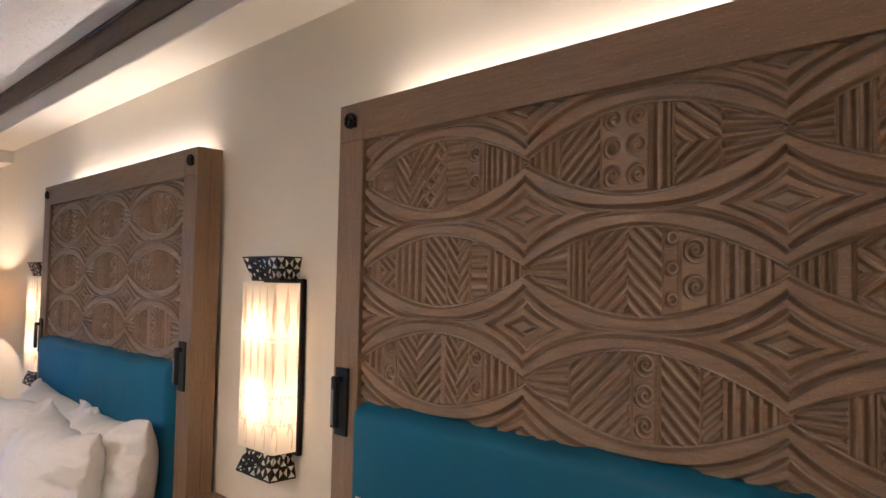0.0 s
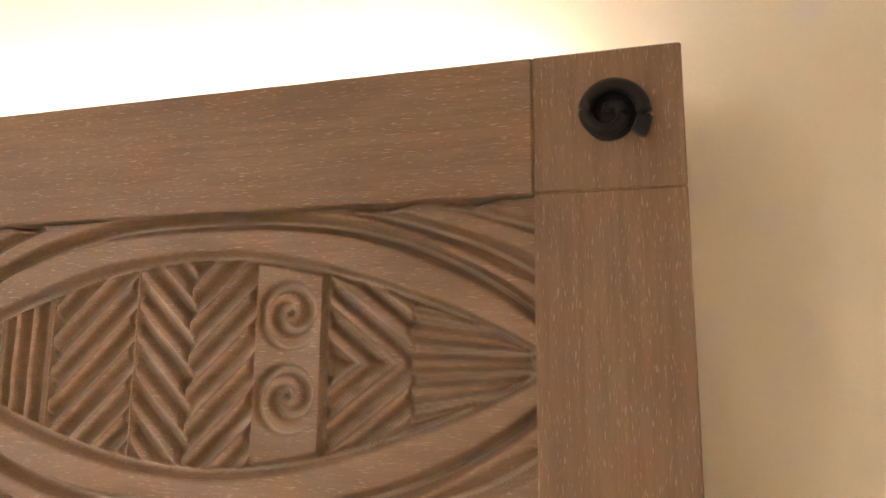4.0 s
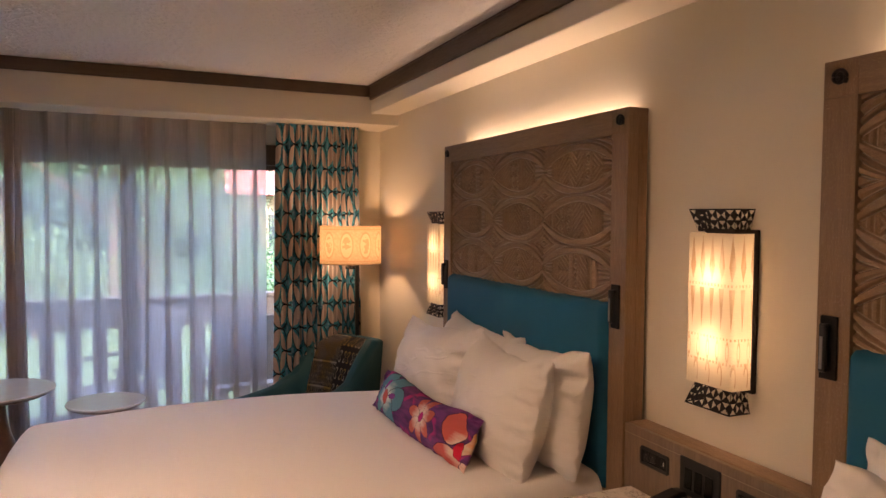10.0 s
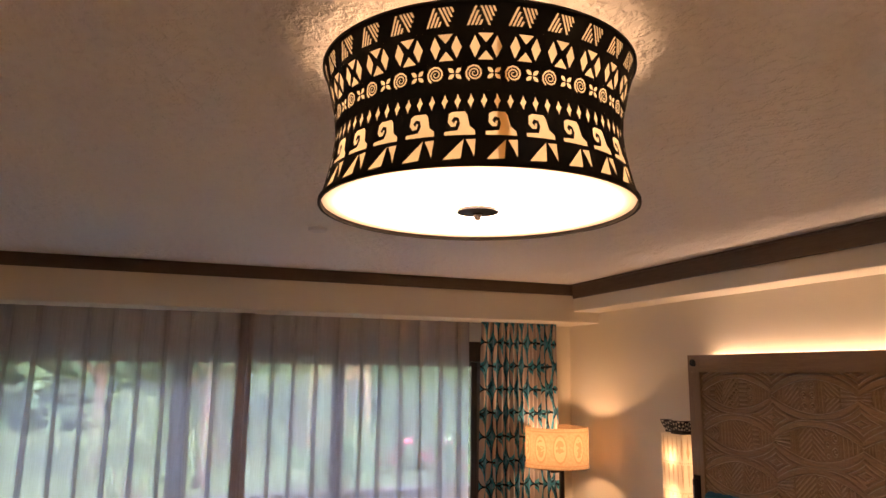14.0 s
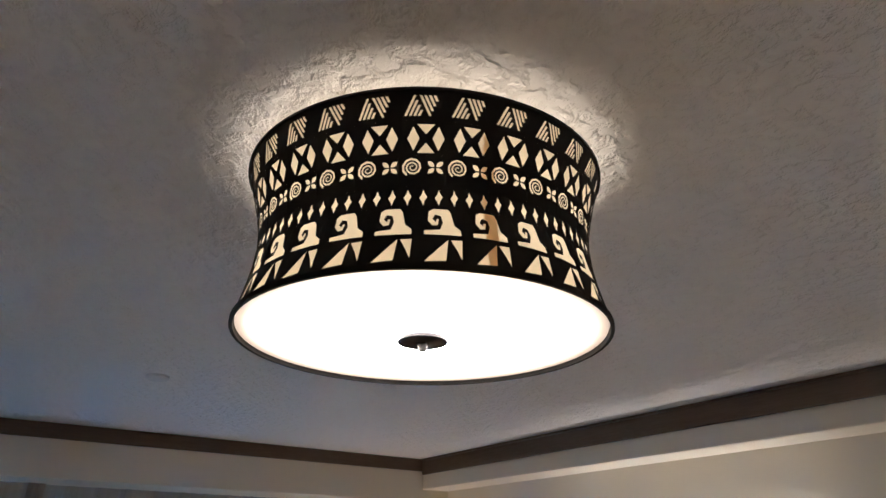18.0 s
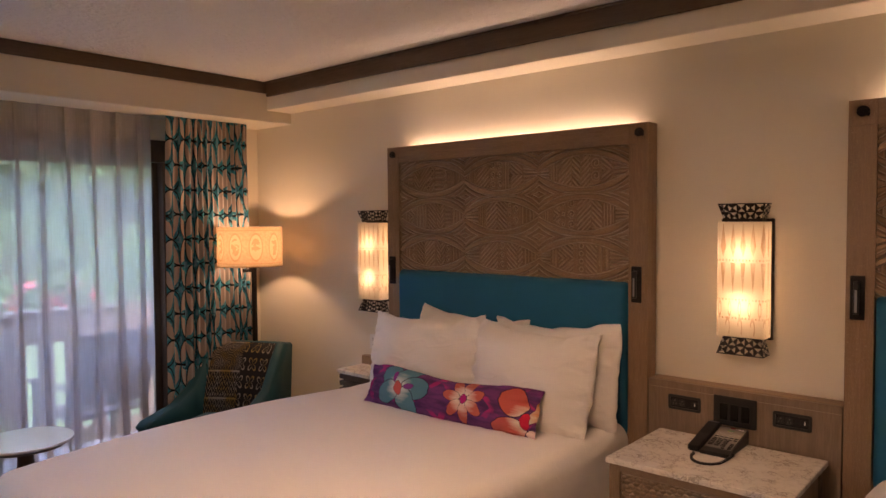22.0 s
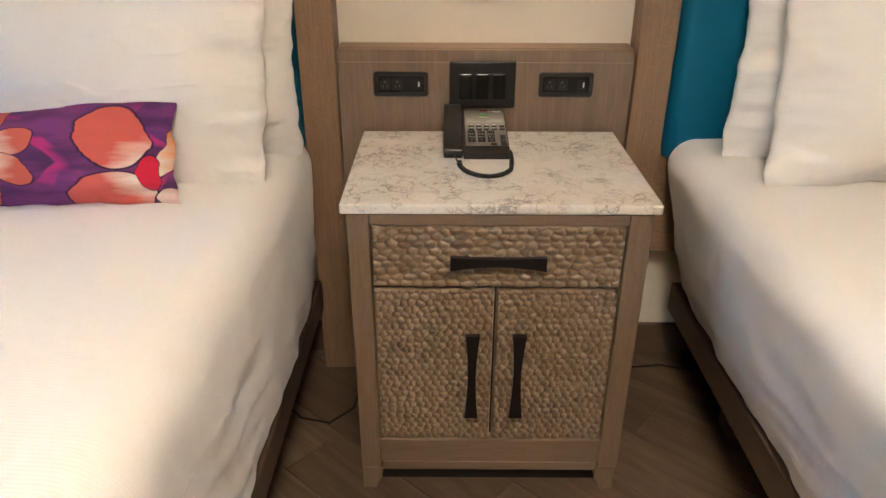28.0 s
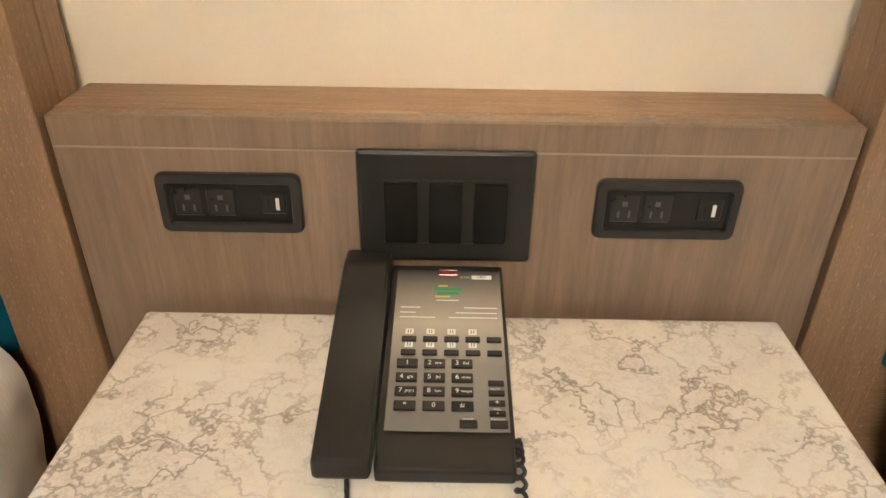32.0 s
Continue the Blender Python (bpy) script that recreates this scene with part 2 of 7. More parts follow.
def linen(name, colour, scale=1.0, rib=0.0, crease=0.0):
    s = Nodes(name, 0.85, colour, 0, 0.25)
    v = s.coord("Object")
    n = s.noise(v, 3.0, 4)
    weave = s.noise(v, 420, 2)
    s.put("Base Color", s.mix(s.math("MULTIPLY", n, 0.25), colour, tuple(c * 0.93 for c in colour)))
    s.put("Sheen Weight", 0.15)
    folds = s.math("ADD", s.math("MULTIPLY", s.noise(v, 8, 4, 0.5, 0.6), 1.2), s.math("MULTIPLY", weave, 0.06))
    if crease:
        k = s.math("ABSOLUTE", s.math("SUBTRACT", s.noise(s.coord("Object", scale=(0.55, 1.0, 1.9)), 6, 2, 0.5, 0.25), 0.5))
        line = s.math("MULTIPLY", s.ramp(k, [(0.0, 1.0), (0.045, 0.0)], "EASE"), s.ramp(s.noise(v, 4.0, 2), [(0.45, 0.0), (0.62, 1.0)]))
        folds = s.math("ADD", folds, s.math("MULTIPLY", line, crease))
    if rib:
        y = s.node("ShaderNodeSeparateXYZ", {"Vector": v}).outputs["Y"]
        folds = s.math("ADD", folds, s.math("MULTIPLY", s.math("SINE", s.math("MULTIPLY", y, 1050.0)), rib))
    s.bump(folds, 0.25 + 0.3 * crease, 0.006)
    return s.mat


M_WALL = plaster("wall paint", (0.79, 0.720, 0.585))
M_SOFFIT = plaster("soffit paint", (0.83, 0.755, 0.615))
M_TRIM = wood("stained trim", (0.13, 0.085, 0.055), (0.10, 0.065, 0.042), (0.16, 0.11, 0.08), "X", 0.6, 0.1)


def ceiling_material():
    s = Nodes("knockdown ceiling", 0.8)
    v = s.world()
    n = s.noise(v, 26, 4, 0.6, 0.25)
    flat = s.ramp(n, [(0.44, 0.0), (0.60, 1.0)])
    n2 = s.noise(v, 95, 3, 0.6)
    s.put("Base Color", s.mix(s.math("MULTIPLY", s.noise(v, 1.1, 2), 0.4), (0.88, 0.85, 0.81), (0.84, 0.80, 0.76)))
    s.bump(s.math("ADD", flat, s.math("MULTIPLY", n2, 0.35)), 0.7, 0.008)
    return s.mat


M_CEIL = ceiling_material()
OAK, OAK_D, FLECK = (0.295, 0.188, 0.110), (0.228, 0.140, 0.080), (0.55, 0.45, 0.36)
M_OAK_V = wood("limed oak upright", OAK, OAK_D, FLECK, "Z", 0.5, 0.42)
M_OAK_H = wood("limed oak level", OAK, OAK_D, FLECK, "X", 0.5, 0.42)
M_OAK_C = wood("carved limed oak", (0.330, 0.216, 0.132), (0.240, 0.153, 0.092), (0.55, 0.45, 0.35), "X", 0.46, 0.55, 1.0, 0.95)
# same oak as the ledge, greyed to paint in its dimmer light
M_OAK_SHADED = wood("shade-toned oak board", (0.255, 0.182, 0.124), (0.180, 0.125, 0.084), (0.36, 0.28, 0.21), "Z", 0.48, 0.15)
M_STAND = wood("weathered oak", (0.225, 0.156, 0.096), (0.165, 0.112, 0.068), (0.46, 0.38, 0.29), "Z", 0.6, 0.25)
M_RAILWOOD = wood("dark bed timber", (0.10, 0.068, 0.045), (0.07, 0.046, 0.03), (0.16, 0.12, 0.09), "Y", 0.5, 0.15)
M_BLACK = plain("oil-rubbed iron", (0.018, 0.015, 0.014), 0.45, 0.6)
M_DARKPLASTIC = plain("black plastic", (0.0125, 0.012, 0.0118), 0.40, 0.0, 0.4, 0.06, 60)
M_LINEN = linen("white cotton", (0.85, 0.82, 0.785))
M_COVER = linen("ribbed white cotton", (0.85, 0.82, 0.785), 1.0, 0.032, 0.22)
M_PILLOW = linen("white pillow cotton", (0.85, 0.82, 0.785), 1.0, 0.0, 0.50)


def leather(name, colour):
    s = Nodes(name, 0.5, colour, 0, 0.28)
    v = s.coord("Object")
    vor = s.node("ShaderNodeTexVoronoi", {"Vector": v, "Scale": 380.0}).outputs["Distance"]
    n = s.noise(v, 5.0, 3)
    s.put("Base Color", s.mix(s.math("MULTIPLY", n, 0.4), colour, tuple(c * 0.75 for c in colour)))
    s.put("Roughness", s.math("ADD", s.math("MULTIPLY", n, 0.2), 0.46))
    s.bump(s.math("ADD", vor, s.math("MULTIPLY", n, 2.0)), 0.12, 0.001)
    return s.mat


M_TEAL = leather("teal leather", (0.006, 0.13, 0.235))
M_TEAL_D = leather("dark teal leather", (0.008, 0.075, 0.10))

# ---- plan, in metres: the bed wall is y = 0, the floor z = 0 ----
CEIL = 2.544
X_WIN, X_END, Y_FAR = -3.38, 2.62, -4.60
BEAM_Y, BEAM_Z = -0.198, 2.361
SOFFIT_X, SOFFIT_Z = -2.978, 2.288
DOOR_Y0, DOOR_Y1, DOOR_TOP = -3.76, -0.66, 2.06
HB = {"A": (-1.957, -0.380), "B": (0.367, 1.944)}
HB_TOP, HB_FRONT = 2.051, -0.10

tagged(part("floor", box(X_WIN, X_END, Y_FAR, 0.0, -0.14, -0.012), plain("screed", (0.06, 0.045, 0.035), 0.8)), "dark screed under the wooden floor planks", "floor", kind="structure")
tagged(part("wall_north", box(X_WIN - 0.16, X_END + 0.12, 0.0, 0.14, -0.14, CEIL + 0.1), M_WALL), "warm beige painted wall behind the beds", "wall", kind="structure")
tagged(part("wall_south", box(X_WIN - 0.16, X_END + 0.12, Y_FAR - 0.14, Y_FAR, -0.14, CEIL + 0.1), M_WALL), "plain beige painted wall opposite the beds", "wall", kind="structure")
# unseen end wall, drawn in near the third sconce to bounce light
tagged(part("wall_east", box(X_END, X_END + 0.12, Y_FAR, 0.0, -0.14, CEIL + 0.1), M_WALL), "plain beige unseen end wall, set close to bounce light", "wall", kind="structure")
_bm = box(X_WIN - 0.16, X_WIN, DOOR_Y1, 0.0, -0.14, CEIL + 0.1)
add_box(_bm, X_WIN - 0.16, X_WIN, Y_FAR, DOOR_Y0, -0.14, CEIL + 0.1)
add_box(_bm, X_WIN - 0.16, X_WIN, DOOR_Y0, DOOR_Y1, DOOR_TOP + 0.1, CEIL + 0.1)
tagged(part("wall_west", _bm, M_WALL), "beige wall with a wide balcony door opening", "wall", kind="structure")
tagged(part("ceiling", box(X_WIN, X_END, Y_FAR, 0.0, CEIL, CEIL + 0.1), M_CEIL), "white knockdown-textured plaster ceiling", "ceiling", kind="structure")
tagged(part("beam", box(SOFFIT_X + 0.001, X_END - 0.002, BEAM_Y, -0.001, BEAM_Z, CEIL - 0.001, 0.004), M_SOFFIT), "beige boxed beam along the bed wall", "beam", kind="structure")
tagged(part("soffit", box(X_WIN + 0.001, SOFFIT_X, Y_FAR + 0.002, -0.001, SOFFIT_Z, CEIL - 0.001, 0.004), M_SOFFIT), "beige boxed soffit above the balcony door curtains", "soffit", kind="structure")
_bm = box(SOFFIT_X + 0.02, X_END - 0.004, BEAM_Y - 0.018, BEAM_Y - 0.0005, CEIL - 0.097, CEIL - 0.002, 0.003)
add_box(_bm, SOFFIT_X + 0.03, X_END - 0.005, BEAM_Y - 0.030, BEAM_Y - 0.0185, CEIL - 0.014, CEIL - 0.003, 0.002)
tagged(part("trim_beam", _bm, M_TRIM), "dark brown stained trim under the ceiling", "trim", kind="structure")
M_TRIM_Y = wood("stained trim along", (0.13, 0.085, 0.055), (0.10, 0.065, 0.042), (0.16, 0.11, 0.08), "Y", 0.6, 0.1)
_bm = box(SOFFIT_X + 0.0005, SOFFIT_X + 0.018, Y_FAR + 0.004, BEAM_Y - 0.0005, CEIL - 0.075, CEIL - 0.002, 0.003)
tagged(part("trim_soffit", _bm, M_TRIM_Y), "dark brown stained trim along the soffit", "trim", kind="structure")
tagged(part("baseboard", box(X_WIN + 0.02, X_END - 0.002, -0.014, -0.001, 0.0, 0.107, 0.003), M_TRIM), "dark brown baseboard on the bed wall", "baseboard", kind="structure")

# ceiling disc of the hidden sprinkler
_t = thing("sprinkler_cover", "small white round sprinkler cover plate on the ceiling", "sprinkler", (-1.737, -2.159, CEIL))
part("cover_plate", lathe([(0, -0.014), (0.034, -0.014), (0.041, -0.010), (0.041, 0.0), (0, 0.0)], 28), plain("white enamel", (0.72, 0.70, 0.67), 0.4), _t, smooth=False)

# ---- headboards ----
def spiral_field(u, v, r, turns=1.6, flip=1):
    """Depth of a carved curl of radius r round the origin."""
    rad = np.hypot(u, v) / r
    ang = np.arctan2(v, u * flip) / (2 * math.pi)
    phase = rad * turns - ang
    groove = np.abs(phase - np.round(phase)) * 2
    h = np.clip(1.5 - groove * 2.2, 0, 1)
    return np.where(rad < 1.0, -h * np.clip((1 - rad) * 6, 0, 1), 0.0), rad


def carve(nx, nz, width, height, top):
    """The carved relief: rows of lens shapes filled with strips of pattern, with nested diamonds between them."""
    x = np.linspace(0, width, nx)[None, :] * np.ones((nz, 1))
    z = np.linspace(top, top - height, nz)[:, None] * np.ones((1, nx))
    per_z, z_first = 0.2005, 1.859
    # three columns of lenses, not quite alike in width
    cut = np.array([0.0, 0.3335, 0.6600, 1.0]) * width
    col = np.clip(np.searchsorted(cut, x[0], side="right") - 1, 0, 2)[None, :] * np.ones((nz, 1), int)
    per_x = (cut[1:] - cut[:-1])[col]
    row = np.clip(np.round((z_first - z) / per_z), 0, 2).astype(int)
    a = (x - (cut[1:] + cut[:-1])[col] / 2) / (per_x / 2)
    b = (z - (z_first - row * per_z)) / (per_z / 2)
    edge = 0.28 + 0.69 * np.clip(1 - np.abs(a) ** 2.6, 0, 1) ** 0.97
    thick = 0.22 + 0.09 * np.sin(math.pi * np.clip(np.abs(a), 0, 1) ** 1.5)
    h = np.zeros_like(x)

    def vee(d, half, depth):
        return -depth * np.clip(1 - np.abs(d) / half, 0, 1) ** 0.85

    # between the lenses: a ridge along each band, then nested diamonds (half ones, stretched, at the panel's sides)
    da, db = 1 - np.abs(a), np.abs(1 - np.abs(b))
    out = np.abs(b) - edge
    side = ((col == 0) & (a < 0)) | ((col == 2) & (a > 0))
    q = da / np.where(side, 1.05, 0.80) + db
    q = q + 0.05 * np.sin(np.clip(db / 0.44, 0, 1) * math.pi)
    h_out = np.full_like(x, -0.0006)
    for q0, half, depth in ((0.445, 0.075, 0.0098), (0.195, 0.065, 0.0088)):
        h_out = np.minimum(h_out, vee(q - q0, half, depth))
    # the band round each lens, nearly flat with eased edges
    band = (out <= 0.0) & (out > -thick)
    bp = (out + thick / 2) / (thick / 2)
    h_band = 0.0006 - 0.0030 * np.clip(np.abs(bp) - 0.55, 0, 1) ** 1.5 * 2.2
    # strips inside
    inner = out <= -thick
    h_in = np.full_like(x, -0.004)
    u, vv = a * per_x / 2, b * per_z / 2

    def stripes(t, period, duty=0.5, depth=0.0065):
        p = np.abs(((t / period) % 1.0) - 0.5) * 2
        return -depth * np.clip((1 - p) * 1.9 - (1 - duty) * 1.1, 0, 1)

    plans = {
        (0, 0): "-.97 -.80 v2;-.77 -.60 h5;-.58 -.20 z;-.20 .09 x;.10 .35 h6;.36 .52 s1x2;.53 .70 v3;.70 .96 v3",
        (0, 1): "-.97 -.69 v4;-.67 -.32 d1;-.30 .09 s2x3;.10 .25 v2;.27 .59 t1;.60 .97 f",
        (0, 2): "-.97 -.75 f;-.74 -.55 v3;-.54 -.24 d1;-.23 -.05 d2;-.05 .17 d1;.17 .40 s1x2;.40 .65 t1;.65 .98 f",
        (1, 0): "-.97 -.80 v2;-.78 -.55 t2;-.53 -.15 v4;-.14 .12 d2;.13 .39 z;.41 .60 h6;.62 .97 v4",
        (1, 1): "-.99 -.60 f;-.59 -.41 v3;-.41 -.09 d1;-.09 .18 d2;.19 .31 r1x3;.32 .52 s1x2;.54 .92 v4",
        (1, 2): "-.97 -.76 v4;-.75 -.66 p;-.65 -.50 t2;-.48 -.37 r1x3;-.34 -.14 s1x3;-.12 .19 d1;.20 .42 d2;.43 .69 v4;.69 .97 f",
        (2, 0): "-.97 -.70 v3;-.69 -.50 s1x2;-.48 -.24 d2;-.24 .08 d1;.13 .40 z;.41 .58 s1x2;.60 .94 v4",
        (2, 1): "-.97 -.58 f;-.57 -.06 d1;-.04 .15 s1x3;.17 .45 d2;.46 .60 d1;.62 .95 v4",
        (2, 2): "-.97 -.70 f;-.70 -.56 v2;-.54 -.20 t1;-.20 -.11 p;-.10 .05 r1x4;.07 .32 d2;.33 .57 v2;.58 .97 f",
    }
    for (r, c), text in plans.items():
        here = inner & (row == r) & (col == c)
        for item in text.split(";"):
            lo, hi, code = item.split()
            lo, hi = float(lo), float(hi)
            sel = here & (a >= lo) & (a < hi)
            if not sel.any():
                continue
            half_x = float(cut[c + 1] - cut[c]) / 2
            w0, mid = (hi - lo) * half_x, (hi + lo) / 2 * half_x
            uu, zz = u[sel] - mid, vv[sel]
            kind = code[0]
            if kind == "v":
                k = int(code[1:])
                g = stripes(uu + w0 / 2, w0 / k, 0.5)
            elif kind == "h":
                g = stripes(zz, 0.13 / int(code[1:]), 0.5)
            elif kind == "d":
                g = stripes(zz - (uu if code[1] == "1" else -uu) * 0.95, 0.0235, 0.55, 0.007)
            elif kind == "z":
                g = stripes(zz - np.abs(uu) * 1.2, 0.026, 0.6)
            elif kind == "x":
                g = np.minimum(stripes(zz - uu * 1.0, 0.030, 0.5), np.where(zz * uu > 0, stripes(zz + uu, 0.030, 0.5), 0))
            elif kind == "t":
                k = int(code[1:])
                cell = 0.062 if k > 1 else 0.40
                zc = (zz + cell / 2) % cell - cell / 2
                g = stripes(np.abs(zc) * 1.15 + uu * 0.9, 0.024, 0.62, 0.0075)
            elif kind == "f":
                slope = np.clip((1 - np.abs((mid + uu) / half_x)) * 0.8 + 0.30, 0.05, 1)
                g = stripes(zz / slope, 0.034, 0.6, 0.0095)
            elif kind in "sr":
                nxs, nzs = (int(k) for k in code[1:].split("x"))
                cw, step = w0 / nxs, {2: 0.056, 3: 0.048, 4: 0.036}[nzs]
                uc = (uu + w0 / 2) % cw - cw / 2
                zc = zz - 0.005 + (step / 2 if nzs % 2 == 0 else 0)
                kz = np.clip(np.round(zc / step), -(nzs // 2) + (1 if nzs % 2 == 0 else 0), nzs // 2)
                zr = zc - kz * step
                rr = min(cw * 0.46, step * 0.47)
                if kind == "s":
                    g, _ = spiral_field(uc, zr, rr, 1.7)
                    g = g * 0.0055
                else:
                    d = np.hypot(uc, zr)
                    g = -0.0055 * np.exp(-(((d - rr * 0.62) / (rr * 0.25)) ** 2))
                g = np.where(np.abs(np.abs(uu) - w0 / 2) < 0.0018, -0.006, g)
            else:
                g = np.zeros_like(uu)
            wall = np.clip(1 - (w0 / 2 - np.abs(uu)) / 0.0022, 0, 1)
            h_in[sel] = -0.0025 + np.minimum(g, -0.0065 * wall)
    rim = np.clip(1 - np.abs(out + thick + 0.015) / 0.055, 0, 1)
    h = np.where(inner, h_in, np.where(band, h_band, h_out))
    h = np.minimum(h, -0.0105 * rim)
    rim2 = np.clip(1 - np.abs(out - 0.02) / 0.070, 0, 1)
    h = np.minimum(h, -0.0115 * rim2)
    h += 0.0004 * fbm2(x, z * 3, 60, 3, 4)
    return x, z, h


def spiral_medallion(r=0.0262):
    """An iron nail head: a flat bar rolled into a curl round a small disc, with a notch where it ends."""
    bm = lathe([(0, 0.0), (0.62 * r, 0.0), (0.62 * r, 0.0025), (0, 0.0030)], 24)
    bmesh.ops.rotate(bm, verts=bm.verts, cent=(0, 0, 0), matrix=Matrix.Rotation(radians(90), 3, "X"))
    pts, rad = [], []
    for i in range(56):
        t = i / 55
        ang = 2.4 - t * 9.4
        rr = r * (0.06 + 0.76 * t ** 0.9)
        pts.append((rr * math.cos(ang), -0.0052, rr * math.sin(ang)))
        rad.append(r * (0.13 + 0.06 * t))
    body = len(bm.verts)
    tube(pts, rad, 8, bm)
    bm.verts.ensure_lookup_table()
    for v in bm.verts[body:]:
        v.co.y = -0.0052 + (v.co.y + 0.0052) * 1.15
    return bm


def cushion_mesh(w, h, d):
    """A padded board with rounded edges and a gently swollen face."""
    n, m = 40, 64
    # thin the grid's edges outwards so that the rounding is well sampled
    s = np.sin(np.linspace(-1, 1, m) * math.pi / 2)[None, :] * np.ones((n, 1))
    r = np.sin(np.linspace(-1, 1, n) * math.pi / 2)[:, None] * np.ones((1, m))
    px, pz = np.clip((1 - np.abs(s)) * w / 2 / 0.028, 0, 1), np.clip((1 - np.abs(r)) * h / 2 / 0.028, 0, 1)
    prof = np.sqrt(1 - (1 - px) ** 2) * np.sqrt(1 - (1 - pz) ** 2)
    y = -d * (0.05 + 0.95 * prof) - 0.005 * (1 - s**2) * (1 - r**2)
    co = np.stack([s * w / 2, y, r * h / 2], -1)
    return sheet(co, (n, m))


def headboard(x0, x1):
    w, st = x1 - x0, 0.090
    t = thing("headboard", "tall limed-oak headboard with carved lens panel and teal leather pad", "headboard", (x0, 0, 0), group="headboards")
    in_z0, in_z1, pad_z0 = 1.364, HB_TOP - 0.089, 0.679
    y0, yb = HB_FRONT, -0.055
    for name, a, b in (("left_stile", 0, st), ("right_stile", w - st, w)):
        part(name, box(a, b, y0, yb, 0.0, HB_TOP - 0.0892, 0.0012), M_OAK_V, t)
        part("corner_block", box(a, b, y0, yb, HB_TOP - 0.0888, HB_TOP, 0.0012), M_OAK_V, t)
    part("top_rail", box(st + 0.0002, w - st - 0.0002, y0, yb, HB_TOP - 0.089, HB_TOP, 0.0012), M_OAK_H, t)
    for name, a, b in (("side_board", 0.0, 0.022), ("side_board", w - 0.022, w)):
        part(name, box(a, b, yb + 0.0008, -0.0145, 0.0, HB_TOP, 0.0015), M_OAK_V, t)
    part("back_panel", box(st - 0.01, w - st + 0.01, -0.066, -0.05, 0.405, in_z1 + 0.01), M_OAK_H, t)
    part("lower_board", box(st + 0.0006, w - st - 0.0006, -0.092, -0.067, 0.402, pad_z0 + 0.03, 0.002), M_OAK_H, t)
    pw, ph = w - 2 * st, in_z1 - in_z0 + 0.01
    x, z, h = carve(1000, 430, pw, ph, in_z1)
    me = sheet(np.stack([x + st, -0.0895 - h * 1.45, z], -1), x.shape)
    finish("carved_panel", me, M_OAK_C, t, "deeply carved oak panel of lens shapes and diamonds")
    pad = finish("leather_pad", cushion_mesh(pw - 0.004, in_z0 - pad_z0, 0.060), M_TEAL, t, "padded teal leather panel")
    pad.location = (w / 2, -0.0665, (in_z0 + pad_z0) / 2)
    for a in (st / 2 - 0.002, w - st / 2 + 0.002):
        m = part("spiral_medallion", spiral_medallion(), M_BLACK, t, "black iron spiral nail head", True)
        m.location = (a, y0 - 0.0002, HB_TOP - 0.043)
    return t


def reading_light(x, z):
    t = thing("reading_light", "slim black folded reading light fixed to the headboard post", "reading light", (x, HB_FRONT, z), group="headboard reading lights")
    part("back_plate", box(-0.023, 0.023, -0.007, 0.0, -0.078, 0.078, 0.0025, 2), M_BLACK, t)
    part("light_arm", box(-0.009, 0.009, -0.030, -0.016, -0.058, 0.060, 0.004, 2), M_DARKPLASTIC, t)
    part("pivot", tube([(0, -0.007, 0.052), (0, -0.022, 0.052)], 0.008, 12), M_BLACK, t)
    part("lens_strip", box(-0.004, 0.004, -0.0315, -0.0302, -0.05, 0.03), plain("grey lens", (0.25, 0.25, 0.26), 0.2), t)
    return t


hb_a = headboard(*HB["A"])
hb_b = copy_thing(hb_a, pose(HB["B"][0], 0, 0))
for x0, x1 in HB.values():
    for xx in (x0 + 0.038, x1 - 0.05):
        reading_light(xx, 1.356)
    # light strip lying behind the top rail
    strip = lamp("headboard_strip_light", "AREA", ((x0 + x1) / 2, -0.030, HB_TOP - 0.03), 0.085, (1.0, 0.80, 0.58))
    strip.data.shape, strip.data.size, strip.data.size_y = "RECTANGLE", x1 - x0 - 0.20, 0.02
    strip.rotation_euler = (radians(180), 0, 0)

# oak panel between the headboards, with its ledge
_t = thing("bedside_wall_panel", "oak panel, coloured as shaded, with a ledge between the two headboards", "wall panel", (0, 0, 0))
part("front_board", box(HB["A"][1] + 0.004, HB["B"][0] - 0.004, -0.095, -0.075, 0.0, 0.957, 0.002), M_OAK_SHADED, _t)
part("ledge", box(HB["A"][1] + 0.003, HB["B"][0] - 0.003, -0.0748, -0.001, 0.936, 0.958, 0.002), M_OAK_H, _t)
part("edge_strip", box(HB["A"][1] + 0.006, HB["B"][0] - 0.006, -0.0960, -0.095, 0.9265, 0.9283), plain("pale joint", (0.33, 0.26, 0.195), 0.6), _t)

